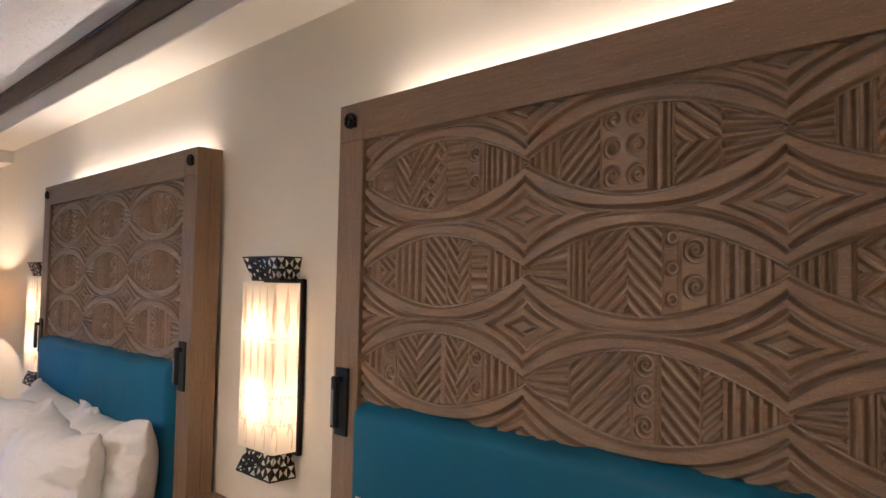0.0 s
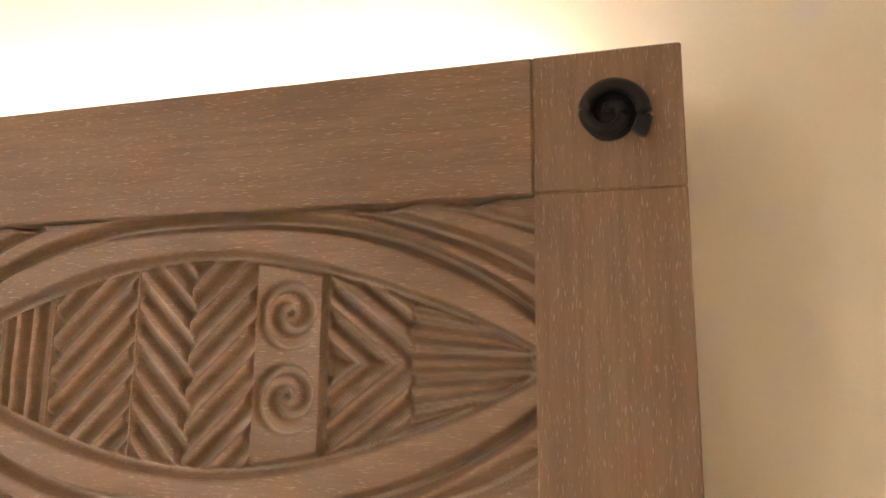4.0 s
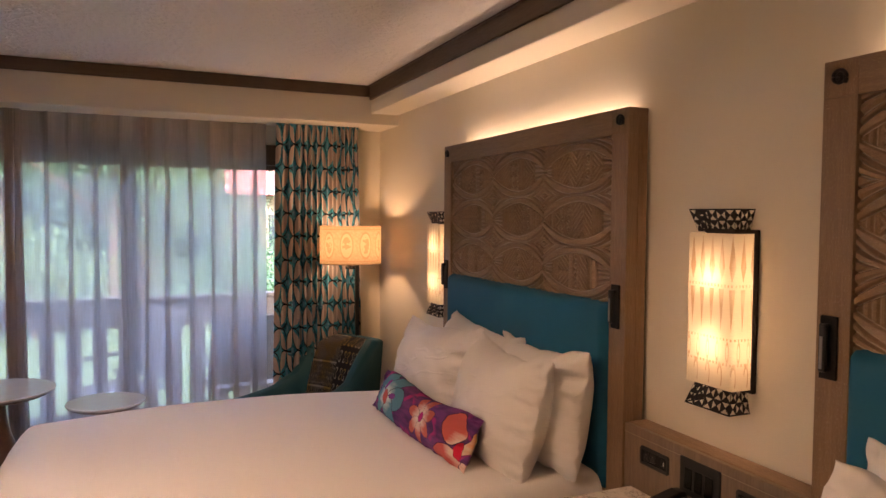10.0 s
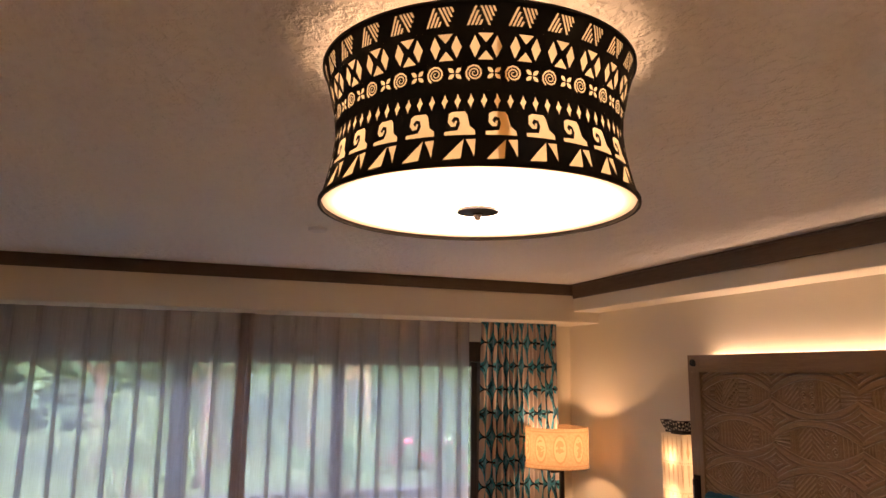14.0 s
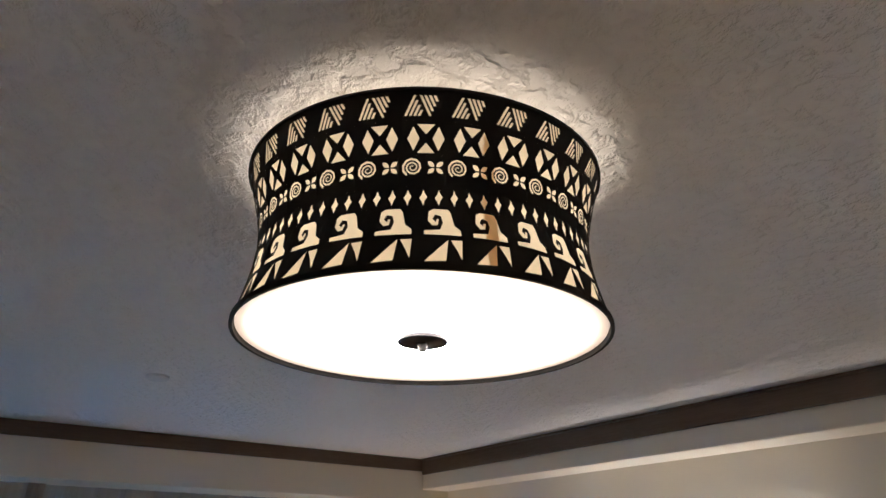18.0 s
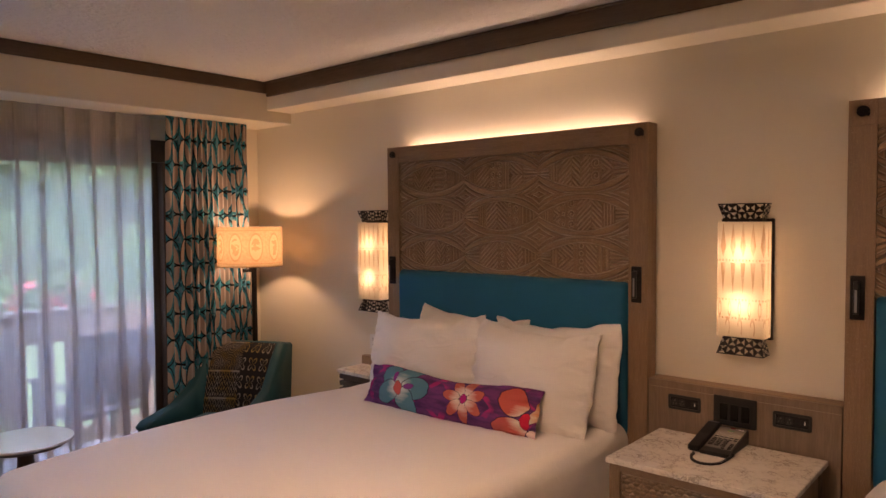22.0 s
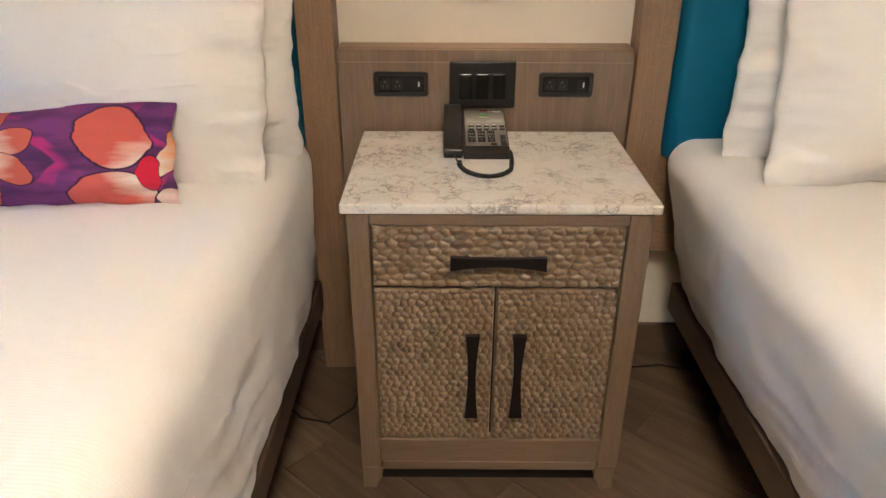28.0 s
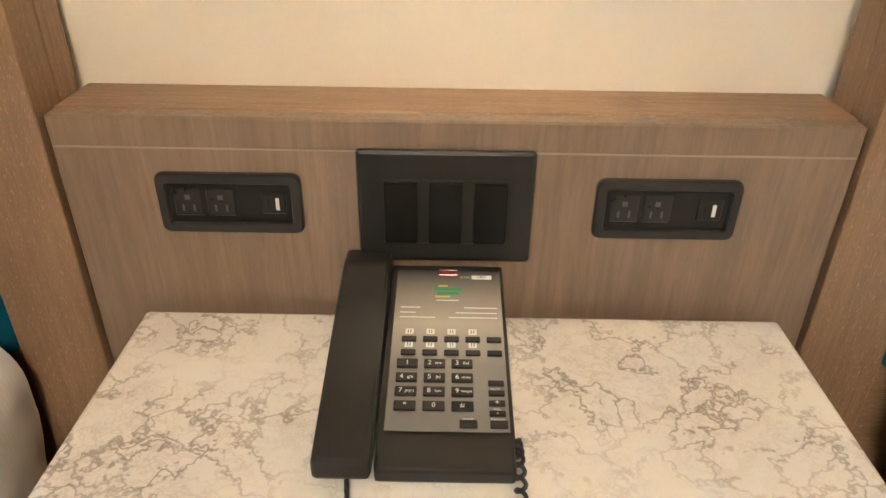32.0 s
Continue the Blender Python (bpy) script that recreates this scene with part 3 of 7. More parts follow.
# ---- beds ----
def bed_cover_mesh(w, length, top, drop, tuck=(0.088, 0.088)):
    """Mattress under a fitted white cover: rounded edges, soft swell, small creases down the sides."""
    n, m = 220, 200
    s = np.linspace(-1, 1, m)
    half, r = w / 2, 0.072
    arc = math.pi / 2 * r
    side = drop - r
    flat = half - r
    total = flat + arc + side
    d = np.abs(s) * total
    px = np.where(d < flat, d, np.where(d < flat + arc, flat + r * np.sin((d - flat) / r), half))
    pz = np.where(d < flat, 0, np.where(d < flat + arc, -r * (1 - np.cos((d - flat) / r)), -r - (d - flat - arc)))
    px = px * np.sign(s)
    ln = np.linspace(0, 1, n)
    tot_l = length - r + arc + side
    e = ln * tot_l
    fl = length - r
    py = np.where(e < fl, e, np.where(e < fl + arc, fl + r * np.sin((e - fl) / r), length))
    qz = np.where(e < fl, 0, np.where(e < fl + arc, -r * (1 - np.cos((e - fl) / r)), -r - (e - fl - arc)))
    X = px[None, :] * np.ones((n, 1))
    Y = -py[:, None] * np.ones((1, m))
    Z = top + np.maximum(pz[None, :] + qz[:, None], -drop)
    # round the foot corners in plan
    foot = np.clip((py[:, None] - (length - 0.22)) / 0.22, 0, 1)
    X = X * (1 - 0.10 * foot**2 * np.abs(s)[None, :] ** 3)
    Y = Y * (1 - 0.05 * foot**2 * (np.abs(s)[None, :] ** 4))
    head = np.clip((0.16 - py[:, None]) / 0.16, 0, 1)
    X = X * (1 - 0.05 * head**2 * np.abs(s)[None, :] ** 3)
    onside = np.clip((d - flat - arc * 0.5) / 0.1, 0, 1)[None, :] * np.ones((n, 1))
    ftside = np.clip((e - fl - arc * 0.5) / 0.1, 0, 1)[:, None] * np.ones((1, m))
    crease = fbm2(Y * 1.0 + 0.35 * Z, Z * 0.25, 26, 3, 7)
    low = np.clip((top - Z) / drop, 0, 1)
    X = X * (1 - np.where(X < 0, tuck[0], tuck[1]) * onside * low**1.3)
    deep = 1 - np.abs(fbm2((Z + 0.14 * Y) * 2.4, Y * 0.5, 15, 3, 17))
    X = X + np.sign(X) * onside * 0.012 * (deep - 0.6) * np.clip(low * 1.6 - 0.2, 0, 1)
    X = X + np.sign(X) * onside * 0.007 * crease + np.sign(X) * onside * 0.006 * np.sin(np.clip((top - Z) / drop, 0, 1) * math.pi)
    Y = Y - ftside * 0.008 * fbm2(X, Z * 0.2, 20, 3, 9)
    Z = Z + 0.006 * fbm2(X, Y, 3.0, 3, 2) * (1 - onside) * (1 - ftside)
    Z = Z + 0.012 * (1 - (X / half) ** 2) * (1 - onside)
    # the middle stands higher than head and foot
    rise = np.sin(math.pi * np.clip((py[:, None] - 0.30) / (length - 0.30), 0, 1)) * (1 - 0.30 * np.clip(np.abs(X / half), 0, 1) ** 4)
    Z = Z + 0.042 * rise * np.clip(1 - low, 0, 1)
    return sheet(np.stack([X, Y, Z], -1), (n, m))


def bed(xc, tag, shift=0.0, tuck=(0.088, 0.088), rail=0.666):
    w, length, top = 1.545, 2.02, 0.738
    t = thing("bed", tag, "bed", (xc, -0.125, 0), group="beds")
    cover = finish("bed_cover", bed_cover_mesh(w, length, top, 0.40, tuck), M_COVER, t, "smooth white cotton bed cover")
    cover.location = (shift, 0, 0)
    part("mattress", box(-0.66, 0.66, -length + 0.06, -0.002, 0.325, top - 0.06, 0.05, 3), M_LINEN, t)
    for sx in (-1, 1):
        a, b = sorted((sx * rail, sx * (rail + 0.039)))
        part("side_rail", box(a, b, -length - 0.02, 0.0, 0.235, 0.322, 0.006, 2), M_RAILWOOD, t)
    part("foot_rail", box(-rail + 0.001, rail - 0.001, -length - 0.02, -length + 0.018, 0.235, 0.322, 0.006, 2), M_RAILWOOD, t)
    part("slat_base", box(-rail + 0.001, rail - 0.001, -length + 0.019, -0.002, 0.27, 0.323), M_RAILWOOD, t)
    for sx in (-1, 1):
        for yy in (-0.25, -1.0, -length + 0.15):
            xx = sx * 0.545
            part("leg", box(xx - 0.035, xx + 0.035, yy - 0.035, yy + 0.035, 0.0, 0.269, 0.004), M_RAILWOOD, t)
    return t


def pillow_mesh(w, h, d, seed=0, sag=0.02, ear=0.045):
    """A stuffed pillow in its slip: swollen faces, rounded ears at the corners, creases running in from the seams."""
    n, m = 72, 96
    rng = np.random.RandomState(seed)
    u = np.sin(np.linspace(-1, 1, m) * math.pi / 2)[None, :] * np.ones((n, 1))
    v = np.sin(np.linspace(-1, 1, n) * math.pi / 2)[:, None] * np.ones((1, m))
    au, av = np.abs(u), np.abs(v)
    # hollow seams between the ears, and ears with a round tip
    corner = np.clip((au - 0.70) / 0.30, 0, 1) * np.clip((av - 0.70) / 0.30, 0, 1)
    X = u * w / 2 * (1 - ear * (1 - av**2.2) * au**4) * (1 - 0.020 * corner**3)
    Z = v * h / 2 * (1 - ear * 1.5 * (1 - au**2.2) * av**4) * (1 - 0.035 * corner**3)
    X = X + 0.010 * fbm2(v * 1.0, 0 * v, 5.0, 3, seed + 9) * au**3
    Z = Z + 0.012 * fbm2(u * 1.0, 0 * u, 5.0, 3, seed + 12) * av**3
    Z = Z - sag * (1 - u**2) * np.clip(v, 0, 1) ** 2
    # a full middle that falls to a thin slip round the edge
    prof = (np.clip(1 - au**3.0, 0, 1) * np.clip(1 - av**2.6, 0, 1)) ** 0.60
    # creases running in from the seams and ears
    near_u, near_v = np.exp(-(((1 - au) / 0.22) ** 2)), np.exp(-(((1 - av) / 0.26) ** 2))
    ang, rad = np.arctan2(v * h, u * w), np.hypot(u, v)
    wr = -0.046 * np.abs(fbm2(Z * 1.0, X * 0.22, 44, 3, seed + 3)) * near_u
    wr += -0.026 * np.abs(fbm2(X * 1.0, Z * 0.22, 36, 3, seed + 4)) * near_v
    wr += 0.020 * fbm2(ang * 2.2, rad * 0.6, 6.0, 3, seed + 6) * corner**0.5
    wr += 0.016 * fbm2(X + 0.4 * Z, Z, 11, 3, seed + 5) + 0.012
    fade = np.clip(prof * 2.2, 0, 1)
    rim = np.clip(1 - prof * 2.5, 0, 1)
    wave = rim * (0.010 * fbm2(Z, X, 45, 3, seed + 20) + 0.006 * fbm2(X, Z, 60, 2, seed + 21))
    X = X + np.sign(u) * 0.005 * fbm2(Z, 0 * Z, 60, 3, seed + 22) * au**6
    thin = 0.0015 * np.clip((1 - au) * 30, 0, 1)
    front = np.stack([X, wave - d / 2 * prof - (wr - 0.008) * fade - thin, Z], -1)
    back = np.stack([X, wave + d / 2 * prof + thin, Z], -1)
    both = np.concatenate([front, back[::-1]], 0)
    uv = np.concatenate([np.stack([u * 0.5 + 0.5, v * 0.5 + 0.5], -1), np.stack([u * 0.5 + 0.5, 0.5 - v * 0.5], -1)], 0)
    return sheet(both, (2 * n, m), uv)


def pillow(name, label, x, y, z, w, h, d, lean, turn, seed, material, roll=0.0, group="bed pillows"):
    ob = finish(name, pillow_mesh(w, h, d, seed, 0.012 if h < 0.3 else 0.032), material)
    ob.matrix_world = pose(x, y, z, 0, 0, turn) @ pose(0, 0, 0, lean, 0, 0) @ pose(0, 0, 0, 0, roll, 0)
    return tagged(ob, label, "pillow", group)


BED_A, BED_B = -1.160, 1.230
bed(BED_A, "double bed with smooth white cover, nearer the balcony door", -0.055, (0.088, 0.018))
bed(BED_B, "double bed with smooth white cover, farther from the balcony", 0.0, (0.105, 0.088), 0.655)

PW, PH, PD = 0.68, 0.475, 0.25
WHITE = "plump white cotton pillow leaning on the headboard pad"
for n, (x, y, z, lean, turn, seed, roll) in enumerate([
    (-1.270, -0.215, 0.960, -8, 1, 31, 3), (-0.785, -0.212, 0.955, -8, -2, 32, -1),
    (-1.435, -0.362, 0.948, -15, 6, 33, -3), (-0.812, -0.360, 0.946, -14, -5, 34, 1),
    (0.900, -0.212, 0.960, -8, 2, 35, 1), (1.520, -0.212, 0.955, -8, -2, 36, -2),
    (0.925, -0.362, 0.950, -14, 5, 37, 2), (1.535, -0.362, 0.947, -15, -5, 38, -2),
]):
    pillow("pillow", WHITE, x, y, z, PW, PH, PD, lean, turn, seed, M_PILLOW, roll)

# ---- lamps ----
def pierced(outline, holes, splits=()):
    """Flat sheet (x, z) with holes, as a list of places and triangles."""
    bm = bmesh.new()
    for loop in [outline] + holes:
        vs = [bm.verts.new((p[0], 0, p[1])) for p in loop]
        for a, b in zip(vs, vs[1:] + vs[:1]):
            bm.edges.new((a, b))
    bmesh.ops.triangle_fill(bm, use_beauty=True, use_dissolve=False, edges=list(bm.edges))
    for x in splits:
        bmesh.ops.bisect_plane(bm, geom=list(bm.verts) + list(bm.edges) + list(bm.faces), plane_co=(x, 0, 0), plane_no=(1, 0, 0), dist=1e-6)
    bm.verts.index_update()
    vs = [(v.co.x, v.co.z) for v in bm.verts]
    fs = [[v.index for v in f.verts] for f in bm.faces]
    bm.free()
    return vs, fs


def place_sheets(tiles, mapping, name):
    """Joins flat tiles, each bent by mapping(x, z, which), into one mesh."""
    verts, faces = [], []
    for k, (vs, fs) in enumerate(tiles):
        base = len(verts)
        verts += [mapping(x, z, k) for x, z in vs]
        faces += [[base + i for i in f] for f in fs]
    bm = bmesh.new()
    vs = [bm.verts.new(v) for v in verts]
    for f in faces:
        bm.faces.new([vs[i] for i in f])
    bmesh.ops.remove_doubles(bm, verts=list(bm.verts), dist=0.00002)
    me = bpy.data.meshes.new(name)
    bm.to_mesh(me)
    bm.free()
    return me


def cloth_shade(name, colour, tint, strength=0.9, pattern=None):
    """Lampshade cloth that lets the bulbs' light through, with fine slubs and a faint printed pattern."""
    s = Nodes(name, 0.8, colour)
    s.n.remove(s.bsdf)
    v = s.coord("UV")
    slub = s.noise(s.coord("UV", scale=(260, 12, 1)), 1.0, 3)
    slub2 = s.noise(s.coord("UV", scale=(8, 200, 1)), 1.0, 3)
    c = s.mix(s.math("MULTIPLY", slub, 0.35), colour, tuple(k * 0.78 for k in colour))
    c = s.mix(s.math("MULTIPLY", slub2, 0.3), c, tuple(k * 0.8 for k in colour))
    if pattern is not None:
        c = s.mix(pattern(s), c, tint)
    tr = s.node("ShaderNodeBsdfTranslucent", {"Color": c})
    di = s.node("ShaderNodeBsdfDiffuse", {"Color": c})
    mx = s.node("ShaderNodeMixShader", {0: 0.35, 1: tr.outputs[0], 2: di.outputs[0]})
    s.l.new(mx.outputs[0], s.out.inputs["Surface"])
    return s.mat


def sconce_print(s):
    """Rows of tall triangles, dots, rings and curls on the shade; u in widths, v from foot to top."""
    c = s.node("ShaderNodeTexCoord").outputs["UV"]
    sp = s.node("ShaderNodeSeparateXYZ", {"Vector": c})
    u, v = sp.outputs["X"], sp.outputs["Y"]
    def band(lo, hi):
        return s.math("MULTIPLY", s.math("GREATER_THAN", v, lo), s.math("LESS_THAN", v, hi))

    def near(value, centre, half):
        return s.math("LESS_THAN", s.math("ABSOLUTE", s.math("SUBTRACT", value, centre)), half)

    def cells(n, shift=0.0):
        return s.math("SUBTRACT", s.math("FRACT", s.math("ADD", s.math("MULTIPLY", u, n), shift)), 0.5)

    tri = s.math("ABSOLUTE", cells(5.0))
    # tall lozenges above, hanging triangles below a row of dots
    t = s.math("DIVIDE", s.math("SUBTRACT", v, 0.69), 0.30)
    wide = s.math("MINIMUM", s.math("MULTIPLY", t, 0.9), s.math("MULTIPLY", s.math("SUBTRACT", 1.0, t), 0.42))
    lozenge = s.math("MULTIPLY", s.math("LESS_THAN", tri, wide), band(0.69, 0.99))
    hang = s.math("MULTIPLY", s.math("LESS_THAN", tri, s.math("MULTIPLY", s.math("SUBTRACT", v, 0.37), 0.90)), band(0.37, 0.645))
    dots = s.math("MULTIPLY", near(s.math("ABSOLUTE", cells(15.0)), 0.0, 0.22), s.math("MAXIMUM", near(v, 0.667, 0.009), s.math("MAXIMUM", near(v, 0.325, 0.008), near(v, 0.165, 0.008))))
    ru, rv = s.math("MULTIPLY", cells(5.0, 0.3), 0.19), s.math("MULTIPLY", s.math("SUBTRACT", v, 0.245), 0.455)
    rr = s.math("SQRT", s.math("ADD", s.math("MULTIPLY", ru, ru), s.math("MULTIPLY", rv, rv)))
    rings = near(rr, 0.0265, 0.0055)
    cu, cv = s.math("MULTIPLY", cells(4.0, 0.1), 0.22), s.math("MULTIPLY", s.math("SUBTRACT", v, 0.080), 0.455)
    cr = s.math("SQRT", s.math("ADD", s.math("MULTIPLY", cu, cu), s.math("MULTIPLY", cv, cv)))
    curls = s.math("MULTIPLY", near(cr, 0.035, 0.008), s.math("GREATER_THAN", s.math("ADD", cv, s.math("MULTIPLY", cu, 0.6)), -0.012))
    worn = s.ramp(s.noise(s.coord("UV", scale=(7, 4, 1)), 1.0, 3), [(0.36, 0.45), (0.56, 1.0)])
    both = lozenge
    for m in (hang, dots, rings, curls):
        both = s.math("MAXIMUM", both, m)
    return s.math("MULTIPLY", s.math("MULTIPLY", both, worn), 0.70)


M_SCONCE = cloth_shade("printed sconce cloth", (0.84, 0.76, 0.62), (0.46, 0.27, 0.13), pattern=sconce_print)


def crown_tiles(w0, w1, h, cells):
    """One side of a pierced metal crown: two rows of bow-tie triangles."""
    out = []
    holes = []
    cw = 1.0 / cells
    for r in range(2):
        z0, z1 = 0.055 + r * 0.46, 0.475 + r * 0.46
        zm = (z0 + z1) / 2
        for i in range(cells):
            a, b = i * cw + cw * 0.045, (i + 1) * cw - cw * 0.045
            m = (a + b) / 2
            g = cw * 0.05
            if (i + r) % 2:
                holes.append([(a + g, z0), (b - g, z0), (m, zm - 0.018)])
                holes.append([(a + g, z1), (m, zm + 0.018), (b - g, z1)])
            else:
                holes.append([(a, z0 + 0.05), (m - g, zm), (a, z1 - 0.05)])
                holes.append([(b, z0 + 0.05), (b, z1 - 0.05), (m + g, zm)])
    return pierced([(0, 0), (1, 0), (1, 1), (0, 1)], holes)


def sconce(xc):
    t = thing("wall_sconce", "lit wall sconce with printed cloth shade and pierced black metal crowns", "wall lamp", (xc, 0, 0), group="bedside wall sconces")
    hw, d0, d1 = 0.093, 0.006, 0.092
    z0, z1 = 1.171, 1.626
    part("back_plate", box(-hw - 0.008, hw + 0.008, -0.018, -0.001, z0 - 0.012, z1 + 0.012, 0.003), M_BLACK, t)
    # cloth sleeve: three sides with small rounded corners
    path = [(-hw, -0.018), (-hw, -d1 + 0.012)]
    path += [(-hw + 0.012 - 0.012 * math.cos(k), -d1 + 0.012 - 0.012 * math.sin(k)) for k in (0.5, 1.0, 1.57)]
    path += [(hw - 0.012, -d1)] + [(hw - 0.012 + 0.012 * math.sin(k), -d1 + 0.012 - 0.012 * math.cos(k)) for k in (0.5, 1.0, 1.57)]
    path += [(hw, -0.018)]
    dist = np.r_[0, np.cumsum([math.dist(a, b) for a, b in zip(path, path[1:])])]
    zs = np.linspace(z0, z1, 8)
    co = [[(px, py, z) for px, py in path] for z in zs]
    uv = [[(dd / 0.19, (z - z0) / (z1 - z0)) for dd in dist] for z in zs]
    finish("shade", sheet(np.array(co), (8, len(path)), np.array(uv)), M_SCONCE, t, "cream cloth shade printed with tribal figures")
    # crowns: flared out away from the shade
    tile = crown_tiles(1, 1, 1, 5)
    side = crown_tiles(1, 1, 1, 3)
    for name, za, zb, f in (("top_crown", z1 + 0.004, z1 + 0.072, 1), ("bottom_crown", z0 - 0.004, z0 - 0.072, 1)):
        n_in, n_out = 0.072, 0.090

        def bend(x, z, k, za=za, zb=zb):
            half = n_in + (n_out - n_in) * z
            depth = 0.070 + 0.024 * z
            zz = za + (zb - za) * z
            if k == 0:
                return (-half + 2 * half * x, -depth, zz)
            if k == 1:
                return (-half, -0.012 - (depth - 0.012) * x, zz)
            return (half, -0.012 - (depth - 0.012) * x, zz)

        me = place_sheets([tile, side, side], bend, name)
        finish(name, me, M_BLACK, t, "pierced black metal crown")
    for zz in (1.298, 1.500):
        lamp("sconce_bulb", "POINT", (xc, -0.038, zz), 0.027, WARM, 0.012)
    return t


for xc in (-2.135, 0.0, 2.205):
    sconce(xc)

# ---- ceiling lamp ----
LX, LY, LZ0, LZ1 = 0.011, -2.149, 2.247, 2.510


def lamp_radius(z):
    k = (z - LZ0) / (LZ1 - LZ0)
    pts = [(0.0, 0.2955), (0.12, 0.2865), (0.30, 0.2755), (0.46, 0.2705), (0.60, 0.2720), (0.80, 0.2830), (1.0, 0.2975)]
    return float(np.interp(k, [p[0] for p in pts], [p[1] for p in pts]))


def curl(cx, cz, r, turns, width, start=0.0, flip=1, steps=26, aspect=1.0):
    """A spiral ribbon as one closed outline."""
    inner, outer = [], []
    for i in range(steps + 1):
        t = i / steps
        ang = start + flip * 2 * math.pi * turns * t
        rr = r * (0.12 + 0.88 * t)
        w = width * (0.45 + 0.55 * t)
        inner.append((cx + (rr - w / 2) * math.cos(ang) / aspect, cz + (rr - w / 2) * math.sin(ang)))
        outer.append((cx + (rr + w / 2) * math.cos(ang) / aspect, cz + (rr + w / 2) * math.sin(ang)))
    return outer + inner[::-1]


def leaf(cx, cz, ang, length, width):
    pts = []
    for s in (1, -1):
        for i in range(6):
            t = i / 6 if s == 1 else 1 - i / 6
            w = width * math.sin(math.pi * t) ** 0.8 * s
            x, z = 0.12 * length + 0.88 * length * t, w
            pts.append((cx + x * math.cos(ang) - z * math.sin(ang), cz + x * math.sin(ang) + z * math.cos(ang)))
    return pts


def ceiling_lamp():
    t = thing("ceiling_lamp", "drum ceiling lamp with black pierced shade over a white diffuser, lit", "ceiling lamp", (LX, LY, 0))
    reps = 28
    cell = 2 * math.pi * 0.276 / reps
    h = LZ1 - LZ0
    rows = []
    # slanted comb triangles
    z0, z1 = LZ0 + 0.855 * h, LZ0 + 0.962 * h
    hs = []
    for i in range(4):
        a = 0.10 + 0.095 * i
        top = z1 - (z1 - z0) * 0.24 * i
        sl = 0.20 * (top - z0) / (z1 - z0)
        hs.append([(a * cell, z0), ((a + 0.055) * cell, z0), ((a + sl + 0.055) * cell, top), ((a + sl) * cell, top)])
    for i in range(4):
        a = 0.56 + 0.095 * i
        low = z0 + (z1 - z0) * 0.24 * i
        sl = 0.20 * (z1 - low) / (z1 - z0)
        hs.append([((a - 0.14) * cell, z1), ((a - 0.085) * cell, z1), ((a - 0.085 + sl) * cell, low), ((a - 0.14 + sl) * cell, low)])
    rows.append(("comb_band", LZ0 + 0.83 * h, LZ1, hs, -0.41))
    # hour-glass figures
    z0, z1 = LZ0 + 0.660 * h, LZ0 + 0.812 * h
    zm = (z0 + z1) / 2
    q = lambda x, z: (x * cell, z)
    hs = [
        [q(0.31, z1), q(0.69, z1), q(0.50, zm + 0.006)],
        [q(0.31, z0), q(0.50, zm - 0.006), q(0.69, z0)],
        [q(0.23, z0 + 0.003), q(0.36, zm), q(0.23, z1 - 0.003), q(0.10, zm)],
        [q(0.77, z0 + 0.003), q(0.90, zm), q(0.77, z1 - 0.003), q(0.64, zm)],
    ]
    rows.append(("hourglass_band", LZ0 + 0.648 * h, LZ0 + 0.83 * h, hs, -0.345))
    # curls and four-leaf flowers
    zc = LZ0 + 0.583 * h
    hs = [curl(0.30 * cell, zc, 0.0138, 2.5, 0.0030, 1.0)]
    for ang in (0.7, 2.44, 3.84, 5.58):
        hs.append(leaf(0.80 * cell, zc, ang, 0.0135, 0.0032))
    rows.append(("curl_band", LZ0 + 0.475 * h, LZ0 + 0.648 * h, hs, 0.57))
    # small diamonds
    zc = LZ0 + 0.410 * h
    hs = []
    for cx in (1 / 6, 0.5, 5 / 6):
        hs.append([q(cx, zc + 0.0125), q(cx + 0.035, zc + 0.006), q(cx + 0.085, zc + 0.001), q(cx + 0.03, zc - 0.005), q(cx, zc - 0.0125), q(cx - 0.035, zc - 0.006), q(cx - 0.085, zc - 0.001), q(cx - 0.03, zc + 0.005)])
    rows.append(("diamond_band", LZ0 + 0.352 * h, LZ0 + 0.475 * h, hs, -0.05))
    # breaking waves over pairs of sails
    a, b = LZ0 + 0.190 * h, LZ0 + 0.342 * h
    k = lambda x, z: (x * cell, a + (b - a) * z)
    wave = [k(0.15, 0.0), k(0.15, 0.15), k(0.47, 0.20), k(0.53, 0.48), k(0.49, 0.74), k(0.37, 0.79), k(0.31, 0.62), k(0.38, 0.50), k(0.40, 0.62), k(0.45, 0.60), k(0.42, 0.38), k(0.31, 0.36), k(0.22, 0.55), k(0.24, 0.90), k(0.33, 1.0), k(0.64, 1.0), k(0.70, 0.86), k(0.76, 0.38), k(0.89, 0.20), k(0.90, 0.0)]
    a2, b2 = LZ0 + 0.032 * h, LZ0 + 0.162 * h
    k2 = lambda x, z: (x * cell, a2 + (b2 - a2) * z)
    sails = [[k2(0.16, 0.0), k2(0.57, 0.05), k2(0.63, 1.0), k2(0.44, 0.62)], [k2(0.68, 0.98), k2(0.91, 1.0), k2(0.88, 0.12), k2(0.80, 0.52)]]
    rows.append(("wave_band", LZ0 + 0.176 * h, LZ0 + 0.352 * h, [wave], 0.0))
    rows.append(("sail_band", LZ0, LZ0 + 0.176 * h, sails, 0.0))

